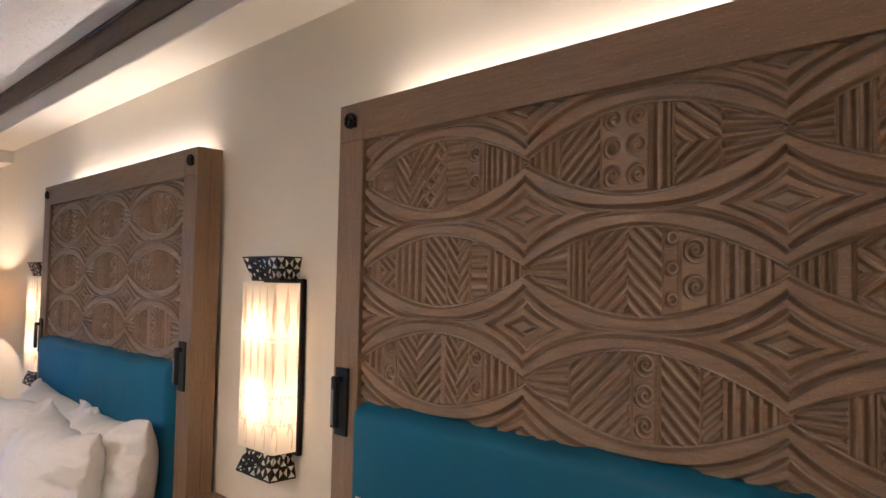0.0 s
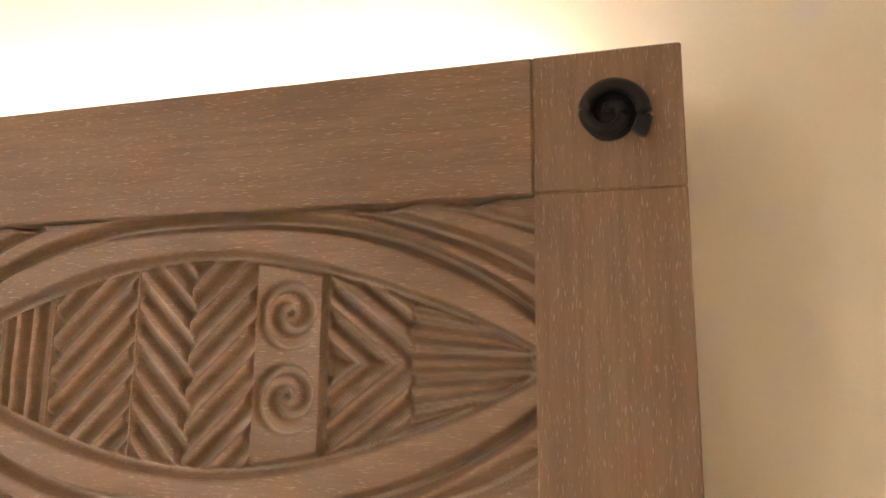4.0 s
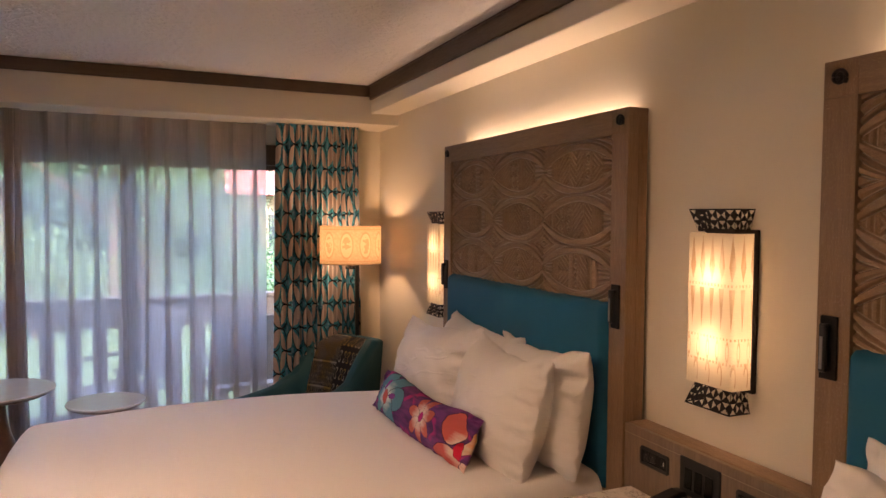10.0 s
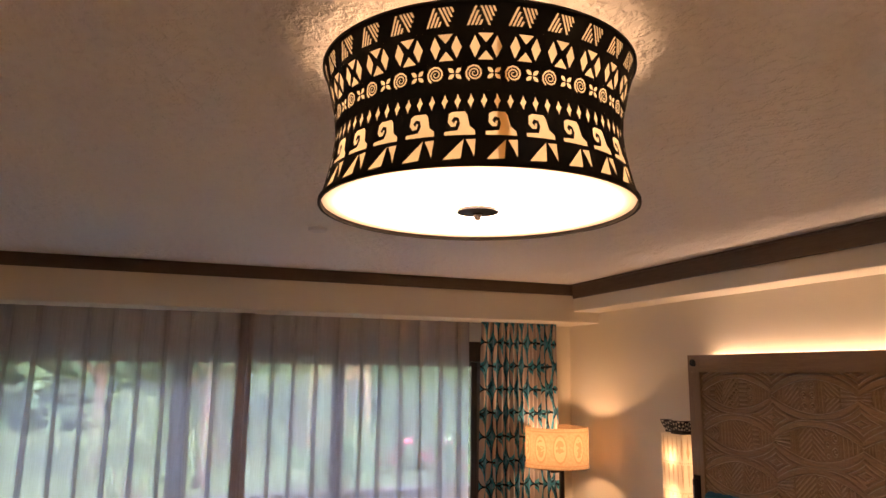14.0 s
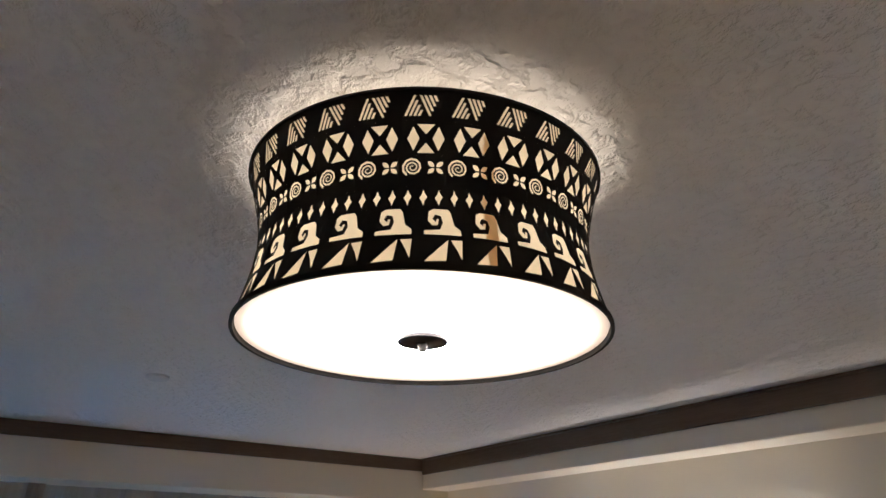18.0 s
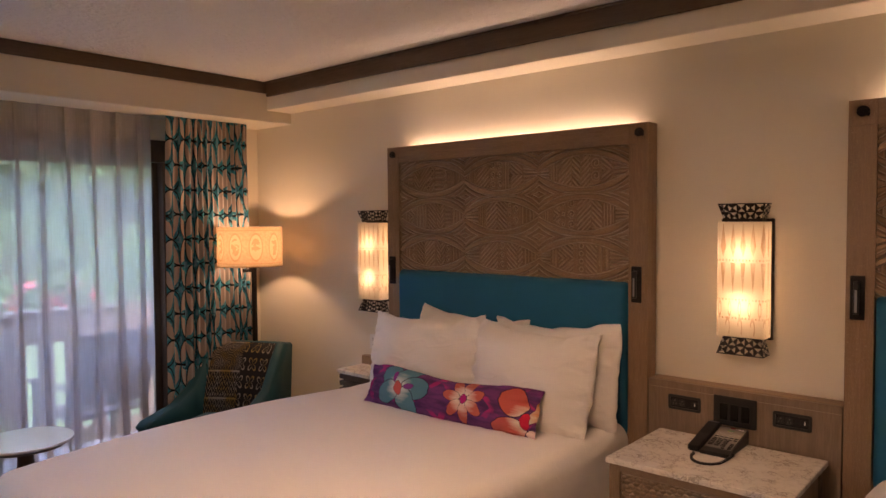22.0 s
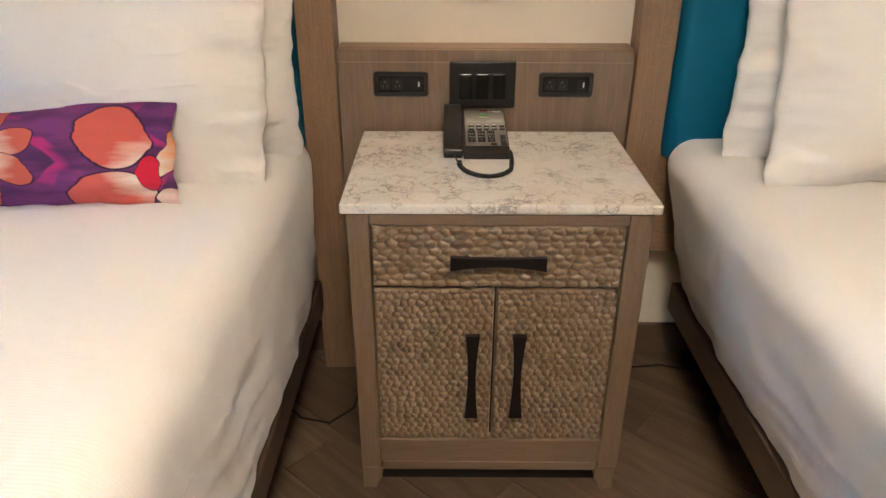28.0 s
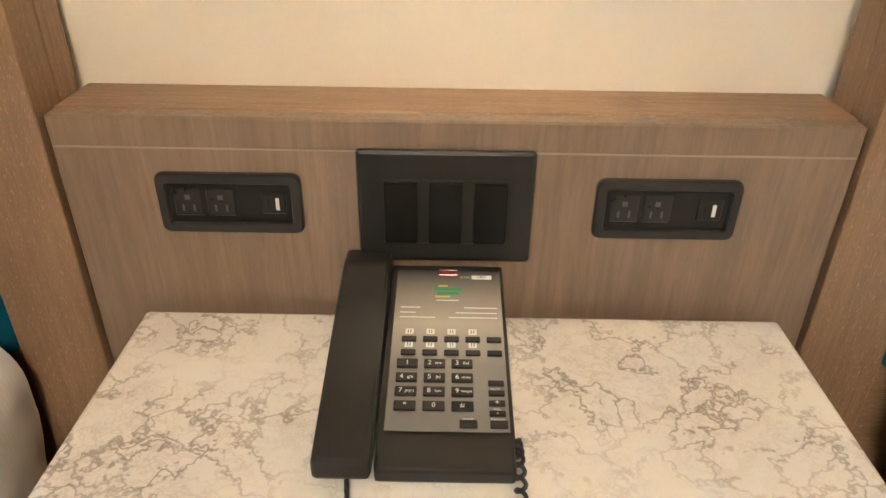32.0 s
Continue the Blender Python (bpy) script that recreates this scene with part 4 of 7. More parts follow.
    for name, za, zb, holes, shift in rows:
        tile = pierced([(0, za), (cell, za), (cell, zb), (0, zb)], holes, [cell * i / 6 for i in range(1, 6)])

        def bend(x, z, n, shift=shift):
            ang = 2 * math.pi * (n + shift + x / cell) / reps + radians(3.6)
            r = lamp_radius(z)
            return (-r * math.cos(ang), -r * math.sin(ang), z)

        finish(name, place_sheets([tile] * reps, bend, name), M_LAMPBLACK, t, "black pierced band of the lampshade")
    n, m = 12, 80
    zs = np.linspace(LZ0 + 0.004, LZ1 - 0.002, n)
    an = np.linspace(0, 2 * math.pi, m, endpoint=False)
    co = [[((lamp_radius(z) - 0.004) * math.cos(k), (lamp_radius(z) - 0.004) * math.sin(k), z) for k in an] for z in zs]
    uv = [[(k / 6.283 * 8, (z - LZ0) * 5) for k in an] for z in zs]
    finish("shade_lining", sheet(np.array(co), (n, m), np.array(uv), True), M_LINING, t, "cream cloth lining seen through the cut figures")
    an = np.radians(np.linspace(-16.4, -12.4, 5))
    co = [[((lamp_radius(z) - 0.0065) * math.cos(k), (lamp_radius(z) - 0.0065) * math.sin(k), z) for k in an] for z in zs]
    uv = [[(k, (z - LZ0) * 5) for k in an] for z in zs]
    finish("lining_seam", sheet(np.array(co), (n, 5), np.array(uv)), M_SEAM, t, "tan seam tape of the lining")
    part("shade_rim", lathe([(0.2925, LZ0 - 0.003), (0.2980, LZ0 - 0.003), (0.2980, LZ0 + 0.004), (0.2925, LZ0 + 0.004)], 80, closed=True), M_LAMPBLACK, t, smooth=False)
    part("shade_top_rim", lathe([(0.2945, LZ1 - 0.003), (0.2995, LZ1 - 0.003), (0.2995, LZ1 + 0.001), (0.2945, LZ1 + 0.001)], 80, closed=True), M_LAMPBLACK, t)
    part("diffuser", lathe([(0.0, LZ0 + 0.004), (0.2905, LZ0 + 0.004), (0.2905, LZ0 + 0.007), (0.0, LZ0 + 0.007)], 80), M_DIFFUSER, t, "white acrylic diffuser")
    part("finial", lathe([(0, LZ0 - 0.020), (0.006, LZ0 - 0.020), (0.008, LZ0 - 0.010), (0.012, LZ0 - 0.008), (0.040, LZ0 - 0.006), (0.041, LZ0 - 0.001), (0.0, LZ0 + 0.002)], 36), M_BLACK, t, "black round finial")
    # added unseen disc that blocks the diffuser's glow from going upward
    part("glow_blocker", lathe([(0.0, LZ0 + 0.009), (0.276, LZ0 + 0.009), (0.276, LZ0 + 0.012), (0.0, LZ0 + 0.012)], 64), plain("white blocker disc", (0.8, 0.8, 0.78), 0.7), t)
    part("stem", tube([(0, 0, LZ0 + 0.013), (0, 0, CEIL - 0.03)], 0.008, 10), M_BLACK, t)
    part("canopy", lathe([(0, CEIL - 0.03), (0.07, CEIL - 0.03), (0.075, CEIL - 0.001), (0, CEIL - 0.001)], 32), M_BLACK, t)
    for k in range(3):
        ang = 2.1 * k + 0.4
        lamp("ceiling_lamp_bulb", "POINT", (LX + 0.12 * math.cos(ang), LY + 0.12 * math.sin(ang), LZ0 + 0.12), 0.036, COOLWARM, 0.03)


M_LAMPBLACK = plain("black lacquered shade", (0.010, 0.009, 0.009), 0.65, 0, 0.3)
M_SEAM = cloth_shade("tan seam tape", (0.60, 0.40, 0.20), (0.6, 0.4, 0.2))
M_LINING = cloth_shade("cream shade lining", (0.80, 0.71, 0.53), (0.8, 0.7, 0.5))


def diffuser_material():
    """Lit acrylic: it glows evenly and keeps a faint gloss."""
    s = Nodes("lit white acrylic", 0.25, (0.8, 0.8, 0.8), 0, 0.4)
    # brightest under the bulbs, warmer and dimmer towards the rim
    c = s.node("ShaderNodeTexCoord").outputs["Object"]
    flat = s.node("ShaderNodeVectorMath", {0: c, 1: (1.0, 1.0, 0.0)}, operation="MULTIPLY").outputs[0]
    rad = s.math("DIVIDE", s.node("ShaderNodeVectorMath", {0: flat}, operation="LENGTH").outputs["Value"], 0.2905)
    s.put("Emission Color", s.ramp(rad, [(0.25, (1.0, 0.79, 0.56)), (0.70, (1.0, 0.74, 0.48)), (1.0, (1.0, 0.65, 0.35))]))
    fall = s.math("POWER", s.math("MAXIMUM", s.math("SUBTRACT", 1.0, s.math("MULTIPLY", rad, rad)), 0.0), 2.0)
    s.put("Emission Strength", s.math("ADD", s.math("MULTIPLY", fall, 3.1), 0.030))
    return s.mat


M_DIFFUSER = diffuser_material()
ceiling_lamp()


# ---- floor lamp ----
def floor_print(s):
    """A row of pale oval medallions with a dark figure in each, on a mottled ground between two borders."""
    sp = s.node("ShaderNodeSeparateXYZ", {"Vector": s.node("ShaderNodeTexCoord").outputs["UV"]})
    u, v = sp.outputs["X"], sp.outputs["Y"]
    ru = s.math("DIVIDE", s.math("SUBTRACT", s.math("FRACT", s.math("ADD", s.math("MULTIPLY", u, 10.0), 0.15)), 0.5), 0.32)
    rv = s.math("DIVIDE", s.math("SUBTRACT", v, 0.50), 0.33)
    rr = s.math("SQRT", s.math("ADD", s.math("MULTIPLY", ru, ru), s.math("MULTIPLY", rv, rv)))
    ring = s.math("LESS_THAN", s.math("ABSOLUTE", s.math("SUBTRACT", rr, 1.0)), 0.075)
    inside = s.math("LESS_THAN", rr, 0.92)
    shape = s.noise(s.coord("UV", scale=(34, 7, 1)), 1.0, 2)
    figure = s.math("MULTIPLY", s.math("LESS_THAN", rr, 0.66), s.math("GREATER_THAN", shape, 0.50))
    mottle = s.math("MULTIPLY", s.ramp(s.noise(s.coord("UV", scale=(70, 14, 1)), 1.0, 3), [(0.38, 0.12), (0.62, 0.42)]), s.math("SUBTRACT", 1.0, inside))
    far = s.math("ABSOLUTE", s.math("SUBTRACT", v, 0.5))
    line = s.math("LESS_THAN", s.math("ABSOLUTE", s.math("SUBTRACT", far, 0.41)), 0.012)
    return s.math("MAXIMUM", s.math("MAXIMUM", s.math("MULTIPLY", ring, 0.62), s.math("MULTIPLY", figure, 0.62)), s.math("MAXIMUM", mottle, s.math("MULTIPLY", line, 0.6)))


M_FLOORSHADE = cloth_shade("printed floor lamp cloth", (0.41, 0.285, 0.175), (0.25, 0.138, 0.066), pattern=floor_print)


def floor_lamp(x, y):
    t = thing("floor_lamp", "lit floor lamp with printed tan drum shade on a black pole", "floor lamp", (x, y, 0))
    z0, z1, r = 1.352, 1.604, 0.204
    m = 48
    an = np.linspace(0, 2 * math.pi, m + 1)
    zs = np.linspace(z0, z1, 5)
    co = [[(r * math.cos(k), r * math.sin(k), z) for k in an] for z in zs]
    uv = [[(k / 6.2832, (z - z0) / (z1 - z0)) for k in an] for z in zs]
    finish("shade", sheet(np.array(co), (5, m + 1), np.array(uv)), M_FLOORSHADE, t, "tan drum shade with medallion print")
    part("shade_ring", lathe([(r - 0.002, z0 - 0.001), (r + 0.002, z0 - 0.001), (r + 0.002, z0 + 0.005), (r - 0.002, z0 + 0.005)], 48, closed=True), M_FLOORSHADE, t)
    part("pole", box(-0.063, -0.037, 0.047, 0.073, 0.03, z0 + 0.02, 0.002), M_BLACK, t)
    part("arm", box(-0.060, -0.040, -0.020, 0.0465, z0 - 0.045, z0 - 0.022, 0.002), M_BLACK, t)
    part("bulb_stem", tube([(-0.045, -0.012, z0 - 0.034), (0, 0, z0 - 0.03), (0, 0, z0 + 0.09)], 0.009, 10), M_BLACK, t)
    part("foot", box(-0.15, 0.13, -0.10, 0.18, 0.0, 0.0295, 0.004), M_BLACK, t)
    lamp("floor_lamp_bulb", "POINT", (x, y, (z0 + z1) / 2 + 0.02), 0.29, (1.0, 0.71, 0.42), 0.03)


floor_lamp(-2.985, -0.337)

# ---- balcony door, curtains ----
M_DOORWOOD = wood("dark door timber", (0.085, 0.055, 0.036), (0.06, 0.038, 0.025), (0.12, 0.09, 0.07), "Z", 0.5, 0.15)


def glass_material():
    s = Nodes("clear glass", 0.02)
    s.n.remove(s.bsdf)
    tr = s.node("ShaderNodeBsdfTransparent", {"Color": (0.93, 0.96, 0.95, 1)})
    gl = s.node("ShaderNodeBsdfGlossy", {"Color": (1, 1, 1, 1), "Roughness": 0.01})
    fr = s.node("ShaderNodeFresnel", {"IOR": 1.45})
    mx = s.node("ShaderNodeMixShader", {0: fr.outputs[0], 1: tr.outputs[0], 2: gl.outputs[0]})
    s.l.new(mx.outputs[0], s.out.inputs["Surface"])
    return s.mat


M_GLASS = glass_material()
door = thing("door_1", "three-panel dark wooden sliding balcony door with clear glass", "balcony door", (X_WIN - 0.05, 0, 0), kind="structure")
part("head_frame", box(-0.05, 0.045, DOOR_Y0, DOOR_Y1, 2.02, DOOR_TOP + 0.098, 0.003), M_DOORWOOD, door)
part("sill", box(-0.07, 0.045, DOOR_Y0, DOOR_Y1, -0.02, 0.035, 0.003), M_DOORWOOD, door)
for a, b in ((DOOR_Y0 + 0.0005, DOOR_Y0 + 0.05), (DOOR_Y1 - 0.05, DOOR_Y1 - 0.0005)):
    part("jamb", box(-0.05, 0.045, a, b, 0.036, 2.019, 0.003), M_DOORWOOD, door)
_edges = [DOOR_Y0 + 0.051, -2.675, -1.70, DOOR_Y1 - 0.051]
for i in range(3):
    a, b = _edges[i] + 0.001, _edges[i + 1] - 0.001
    xx = 0.012 if i == 1 else -0.028
    p = part("door_panel", box(xx - 0.018, xx + 0.018, a, a + 0.045, 0.037, 2.018, 0.003), M_DOORWOOD, door)
    part("stile", box(xx - 0.018, xx + 0.018, b - 0.045, b, 0.037, 2.018, 0.003), M_DOORWOOD, p)
    part("bottom_rail", box(xx - 0.018, xx + 0.018, a + 0.0455, b - 0.0455, 0.037, 0.14, 0.003), M_DOORWOOD, p)
    part("top_rail", box(xx - 0.018, xx + 0.018, a + 0.0455, b - 0.0455, 1.985, 2.018, 0.003), M_DOORWOOD, p)
    g = part("pane", box(xx - 0.003, xx + 0.003, a + 0.0455, b - 0.0455, 0.1405, 1.9845), M_GLASS, p)
    g.visible_shadow = False
part("pull_handle", box(0.0305, 0.055, DOOR_Y0 + 0.085, DOOR_Y0 + 0.105, 0.90, 1.16, 0.006, 2), M_BLACK, door)


def sheer_material():
    s = Nodes("sheer voile", 0.9)
    s.n.remove(s.bsdf)
    slub = s.noise(s.coord("UV", scale=(320, 5, 1)), 1.0, 4, 0.65)
    slub2 = s.noise(s.coord("UV", scale=(16, 260, 1)), 1.0, 3, 0.6)
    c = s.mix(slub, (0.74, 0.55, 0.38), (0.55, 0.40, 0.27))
    # bluish transmitted colour paints the daylight's haze into the taupe cloth
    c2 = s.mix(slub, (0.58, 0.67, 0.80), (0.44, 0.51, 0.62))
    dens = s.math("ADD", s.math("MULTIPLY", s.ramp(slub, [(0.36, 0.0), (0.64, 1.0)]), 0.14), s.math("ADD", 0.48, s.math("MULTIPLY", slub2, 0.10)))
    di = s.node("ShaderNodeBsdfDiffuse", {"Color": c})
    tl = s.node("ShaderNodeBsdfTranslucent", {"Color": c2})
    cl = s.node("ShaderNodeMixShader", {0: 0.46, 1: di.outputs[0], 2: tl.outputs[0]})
    tr = s.node("ShaderNodeBsdfTransparent", {"Color": (1, 1, 1, 1)})
    mx = s.node("ShaderNodeMixShader", {0: dens, 1: tr.outputs[0], 2: cl.outputs[0]})
    s.l.new(mx.outputs[0], s.out.inputs["Surface"])
    return s.mat


M_SHEER = sheer_material()


def drape(name, material, y0, y1, x, top, pleats, depth, seed, flare=0.0, cols=360, rows=40, hem=0.012, over=0.55):
    """A hanging cloth: pinched pleats at the heading that open into soft uneven folds."""
    s = np.linspace(0, 1, cols)[None, :] * np.ones((rows, 1))
    k = np.linspace(0, 1, rows)[:, None] * np.ones((1, cols))
    z = top - (top - hem) * k
    ph = 2 * math.pi * pleats * (s if seed % 2 == 0 else s**1.45) + 1.1 * fbm2(s * 7, k * 0.8, 2.4, 2, seed)
    amp = depth * (0.35 + 0.65 * np.clip(k * 2.2, 0, 1)) * (0.75 + 0.5 * fbm2(s * 6, k * 0.4, 2.2, 2, seed + 2))
    fold = np.sin(ph) + 0.35 * np.sin(2 * ph + 0.7 + 2 * k)
    pinch = np.exp(-(k / 0.05) ** 2) * np.clip(np.cos(ph), 0.6, 1) * depth * 0.5
    xx = x + amp * fold + pinch
    yy = y0 + (y1 - y0) * s + flare * k * (s - 0.5) * (y1 - y0) + over * (y1 - y0) / pleats / (2 * math.pi) * np.sin(ph + 0.6) * np.clip(k * 3 + 0.3, 0, 1)
    at = rows * 3 // 5
    run = np.concatenate([[0], np.cumsum(np.hypot(np.diff(xx[at]), np.diff(yy[at])))])
    uv = np.stack([run[None, :] * np.ones((rows, 1)), top - z], -1)
    me = sheet(np.stack([xx, yy, z], -1), (rows, cols), uv)
    return finish(name, me, material)


def sheer(y0, y1, x, seed, pleats, lead=0):
    """Voile on a track: flat widths between narrow folds, each lying three layers deep."""
    rows, top, hem = 30, SOFFIT_Z - 0.004, 0.012
    rng = np.random.RandomState(seed)
    k = np.linspace(0, 1, rows)
    gap = (y1 - y0) / pleats
    centre = list(y0 + (np.arange(pleats) + 0.5 + 0.16 * (rng.rand(pleats) - 0.5)) * gap)
    # a few more crowd together at the leading edge
    if lead:
        centre += [(y0 + 0.012 + 0.030 * i) if lead < 0 else (y1 - 0.012 - 0.030 * i) for i in range(3)]
    ys, xs, cloth = [np.full(rows, y0)], [np.full(rows, x)], [0.0]
    turns = np.linspace(0, 1, 19)
    for c in sorted(centre):
        w = (0.0105 + 0.004 * rng.rand()) * (1.0 + k * (0.1 + 0.7 * rng.rand()))
        depth = 0.032 + 0.016 * rng.rand()
        mid = c + 0.016 * k * (rng.rand() - 0.5) + 0.004 * np.sin(k * 5 + 6 * rng.rand())
        way = 1 if rng.rand() > 0.35 else -1
        for f in (0.3, 0.7):
            ys.append(ys[-1] * 0.5 + (mid - w) * 0.5)
            xs.append(np.full(rows, x) + 0.004 * k * (rng.rand() - 0.5))
            cloth.append(cloth[-1] + abs(gap) * 0.3)
        for t in turns:
            tt = t if way > 0 else 1 - t
            ys.append(mid - w * math.sin(3 * math.pi * (t - 0.5)))
            xs.append(x + depth * (0.55 + 0.45 * k) * (math.sin(math.pi * tt) * 0.6 + 0.4 * math.sin(math.pi * tt**2.2)))
            cloth.append(cloth[-1] + 0.0035)
    ys.append(np.full(rows, y1))
    xs.append(np.full(rows, x))
    cloth.append(cloth[-1] + abs(gap) * 0.4)
    yy, xx = np.array(ys).T, np.array(xs).T
    xx = xx + 0.010 * np.clip(k * 1.5, 0, 1)[:, None] * fbm2(yy * 6, k[:, None] * 0.5 + 0 * yy, 2.2, 2, seed + 4)
    zz = (top - (top - hem) * k)[:, None] + 0 * yy
    uv = np.stack([np.array(cloth)[None, :] + 0 * yy, top - zz], -1)
    return finish("sheer_curtain", sheet(np.stack([xx, yy, zz], -1), yy.shape, uv), M_SHEER)


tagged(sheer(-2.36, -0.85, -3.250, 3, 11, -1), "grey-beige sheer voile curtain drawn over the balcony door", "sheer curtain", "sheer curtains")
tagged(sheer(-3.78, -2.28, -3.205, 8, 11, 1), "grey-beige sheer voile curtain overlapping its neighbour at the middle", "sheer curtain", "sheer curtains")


def print_material():
    """Interlaced rings: pale pointed petals outlined in black, with teal stars between them."""
    s = Nodes("ring-print cloth", 0.85, (0.5, 0.5, 0.5), 0, 0.2)
    c = s.node("ShaderNodeTexCoord").outputs["UV"]
    wob = s.node("ShaderNodeTexNoise", {"Vector": c, "Scale": 4.0, "Detail": 2.0}).outputs["Color"]
    sp = s.node("ShaderNodeSeparateXYZ", {"Vector": s.mix(0.03, c, wob)})
    u, v = s.math("DIVIDE", sp.outputs["X"], 0.125), s.math("DIVIDE", sp.outputs["Y"], 0.300)
    a, b = s.math("SUBTRACT", s.math("FRACT", s.math("ADD", u, v)), 0.5), s.math("SUBTRACT", s.math("FRACT", s.math("SUBTRACT", u, v)), 0.5)
    aa, bb = s.math("MULTIPLY", s.math("MULTIPLY", a, a), 4.0), s.math("MULTIPLY", s.math("MULTIPLY", b, b), 4.0)
    da, db = s.math("SUBTRACT", 0.5, s.math("ABSOLUTE", a)), s.math("SUBTRACT", 0.5, s.math("ABSOLUTE", b))
    up = s.math("SUBTRACT", s.math("MULTIPLY", s.math("SUBTRACT", 1.0, bb), 0.350), da)
    side = s.math("SUBTRACT", s.math("MULTIPLY", s.math("SUBTRACT", 1.0, aa), 0.300), db)
    wash = s.noise(c, 9, 3)
    fine = s.noise(c, 34, 3)
    teal = s.mix(s.ramp(wash, [(0.40, 0.0), (0.60, 1.0)]), (0.006, 0.10, 0.16), (0.025, 0.28, 0.38))
    teal = s.mix(s.ramp(fine, [(0.56, 0.0), (0.66, 1.0)]), teal, (0.16, 0.40, 0.50))
    core = s.math("ADD", s.math("ABSOLUTE", a), s.math("ABSOLUTE", b))
    teal = s.mix(s.ramp(core, [(0.10, 1.0), (0.14, 0.0)]), teal, (0.09, 0.24, 0.36))
    ink = (0.008, 0.010, 0.015)
    cream = s.mix(s.ramp(wash, [(0.35, 0.0), (0.65, 1.0)]), (0.46, 0.355, 0.30), (0.40, 0.345, 0.315))
    # one flank of each petal is brushed in teal, the other only outlined
    col = teal
    for field, flank in ((side, b), (up, a)):
        wide = s.math("MULTIPLY", s.math("LESS_THAN", flank, 0.0), s.math("ADD", 0.05, s.math("MULTIPLY", fine, 0.12)))
        brush = s.math("GREATER_THAN", s.math("SUBTRACT", field, wide), 0.060)
        col = s.mix(s.ramp(field, [(0.0, 0.0), (0.012, 1.0)]), col, ink)
        col = s.mix(s.ramp(field, [(0.052, 0.0), (0.062, 1.0)]), col, s.mix(brush, teal, cream))
    s.put("Base Color", col)
    s.bump(s.noise(s.coord("UV", scale=(500, 500, 1)), 1.0, 2), 0.15, 0.0008)
    return s.mat


M_PRINT = print_material()
cur_r = drape("curtain", M_PRINT, -0.80, -0.235, -3.165, SOFFIT_Z - 0.004, 15.0, 0.020, 21, 0.13, 720, 40, over=0.95)
tagged(cur_r, "teal, black and cream leaf-print curtain panel hanging in folds", "curtain", "window curtains")
cur_l = drape("curtain", M_PRINT, -4.33, -3.80, -3.165, SOFFIT_Z - 0.004, 14.0, 0.020, 25, 0.13, 720, 40, over=0.95)
tagged(cur_l, "teal, black and cream leaf-print curtain panel beside the sheers", "curtain", "window curtains")

# ---- outside ----
def lawn_material():
    s = Nodes("lawn", 0.9)
    v = s.world()
    c = s.mix(s.noise(v, 1.4, 5), (0.038, 0.075, 0.030), (0.068, 0.115, 0.045))
    s.put("Base Color", c)
    s.bump(s.noise(v, 40, 4), 0.5, 0.03)
    return s.mat


tagged(part("ground", box(-400, 300, -400, 400, -0.9, -0.6), lawn_material()), "green lawn beyond the balcony", "lawn", kind="structure")
tagged(part("balcony_floor", box(-4.75, X_WIN - 0.165, -5.2, 1.2, -0.20, -0.03), plain("grey concrete", (0.40, 0.40, 0.41), 0.85)), "grey concrete balcony floor", "balcony", kind="structure")
M_RAIL = wood("weathered rail timber", (0.16, 0.115, 0.085), (0.115, 0.08, 0.06), (0.22, 0.18, 0.15), "Y", 0.7, 0.1)
rail = thing("balcony_railing", "weathered brown wooden balcony railing with upright boards", "railing", (-4.6, 0, -0.03))
part("top_board", box(-0.03, 0.03, -5.2, 1.2, 0.79, 1.00, 0.006), M_RAIL, rail)
part("cap", box(-0.06, 0.06, -5.2, 1.2, 1.0005, 1.035, 0.005), M_RAIL, rail)
part("low_board", box(-0.025, 0.025, -5.2, 1.2, 0.0, 0.12, 0.004), M_RAIL, rail)
_me = None
for i in range(34):
    yy = -5.1 + i * 0.186
    if _me is None:
        ob = part("baluster", box(-0.018, 0.018, -0.052, 0.052, 0.121, 0.789, 0.003), M_RAIL, rail)
        _me = ob.data
    else:
        ob = finish("baluster", _me, None, rail)
    ob.location = (0, yy, 0)


def leaf_material(name, a, b):
    s = Nodes(name, 0.6)
    n = s.node("ShaderNodeNewGeometry").outputs["Random Per Island"]
    s.put("Base Color", s.mix(n, a, b))
    s.put("Specular IOR Level", 0.2)
    return s.mat


M_LEAF = leaf_material("leaves", (0.030, 0.075, 0.042), (0.075, 0.140, 0.075))
M_LEAF_Y = leaf_material("yellow-green leaves", (0.045, 0.095, 0.04), (0.10, 0.155, 0.075))
M_BARK = plain("bark", (0.075, 0.048, 0.034), 0.9, 0, 0.2, 0.4, 12, 0.4)


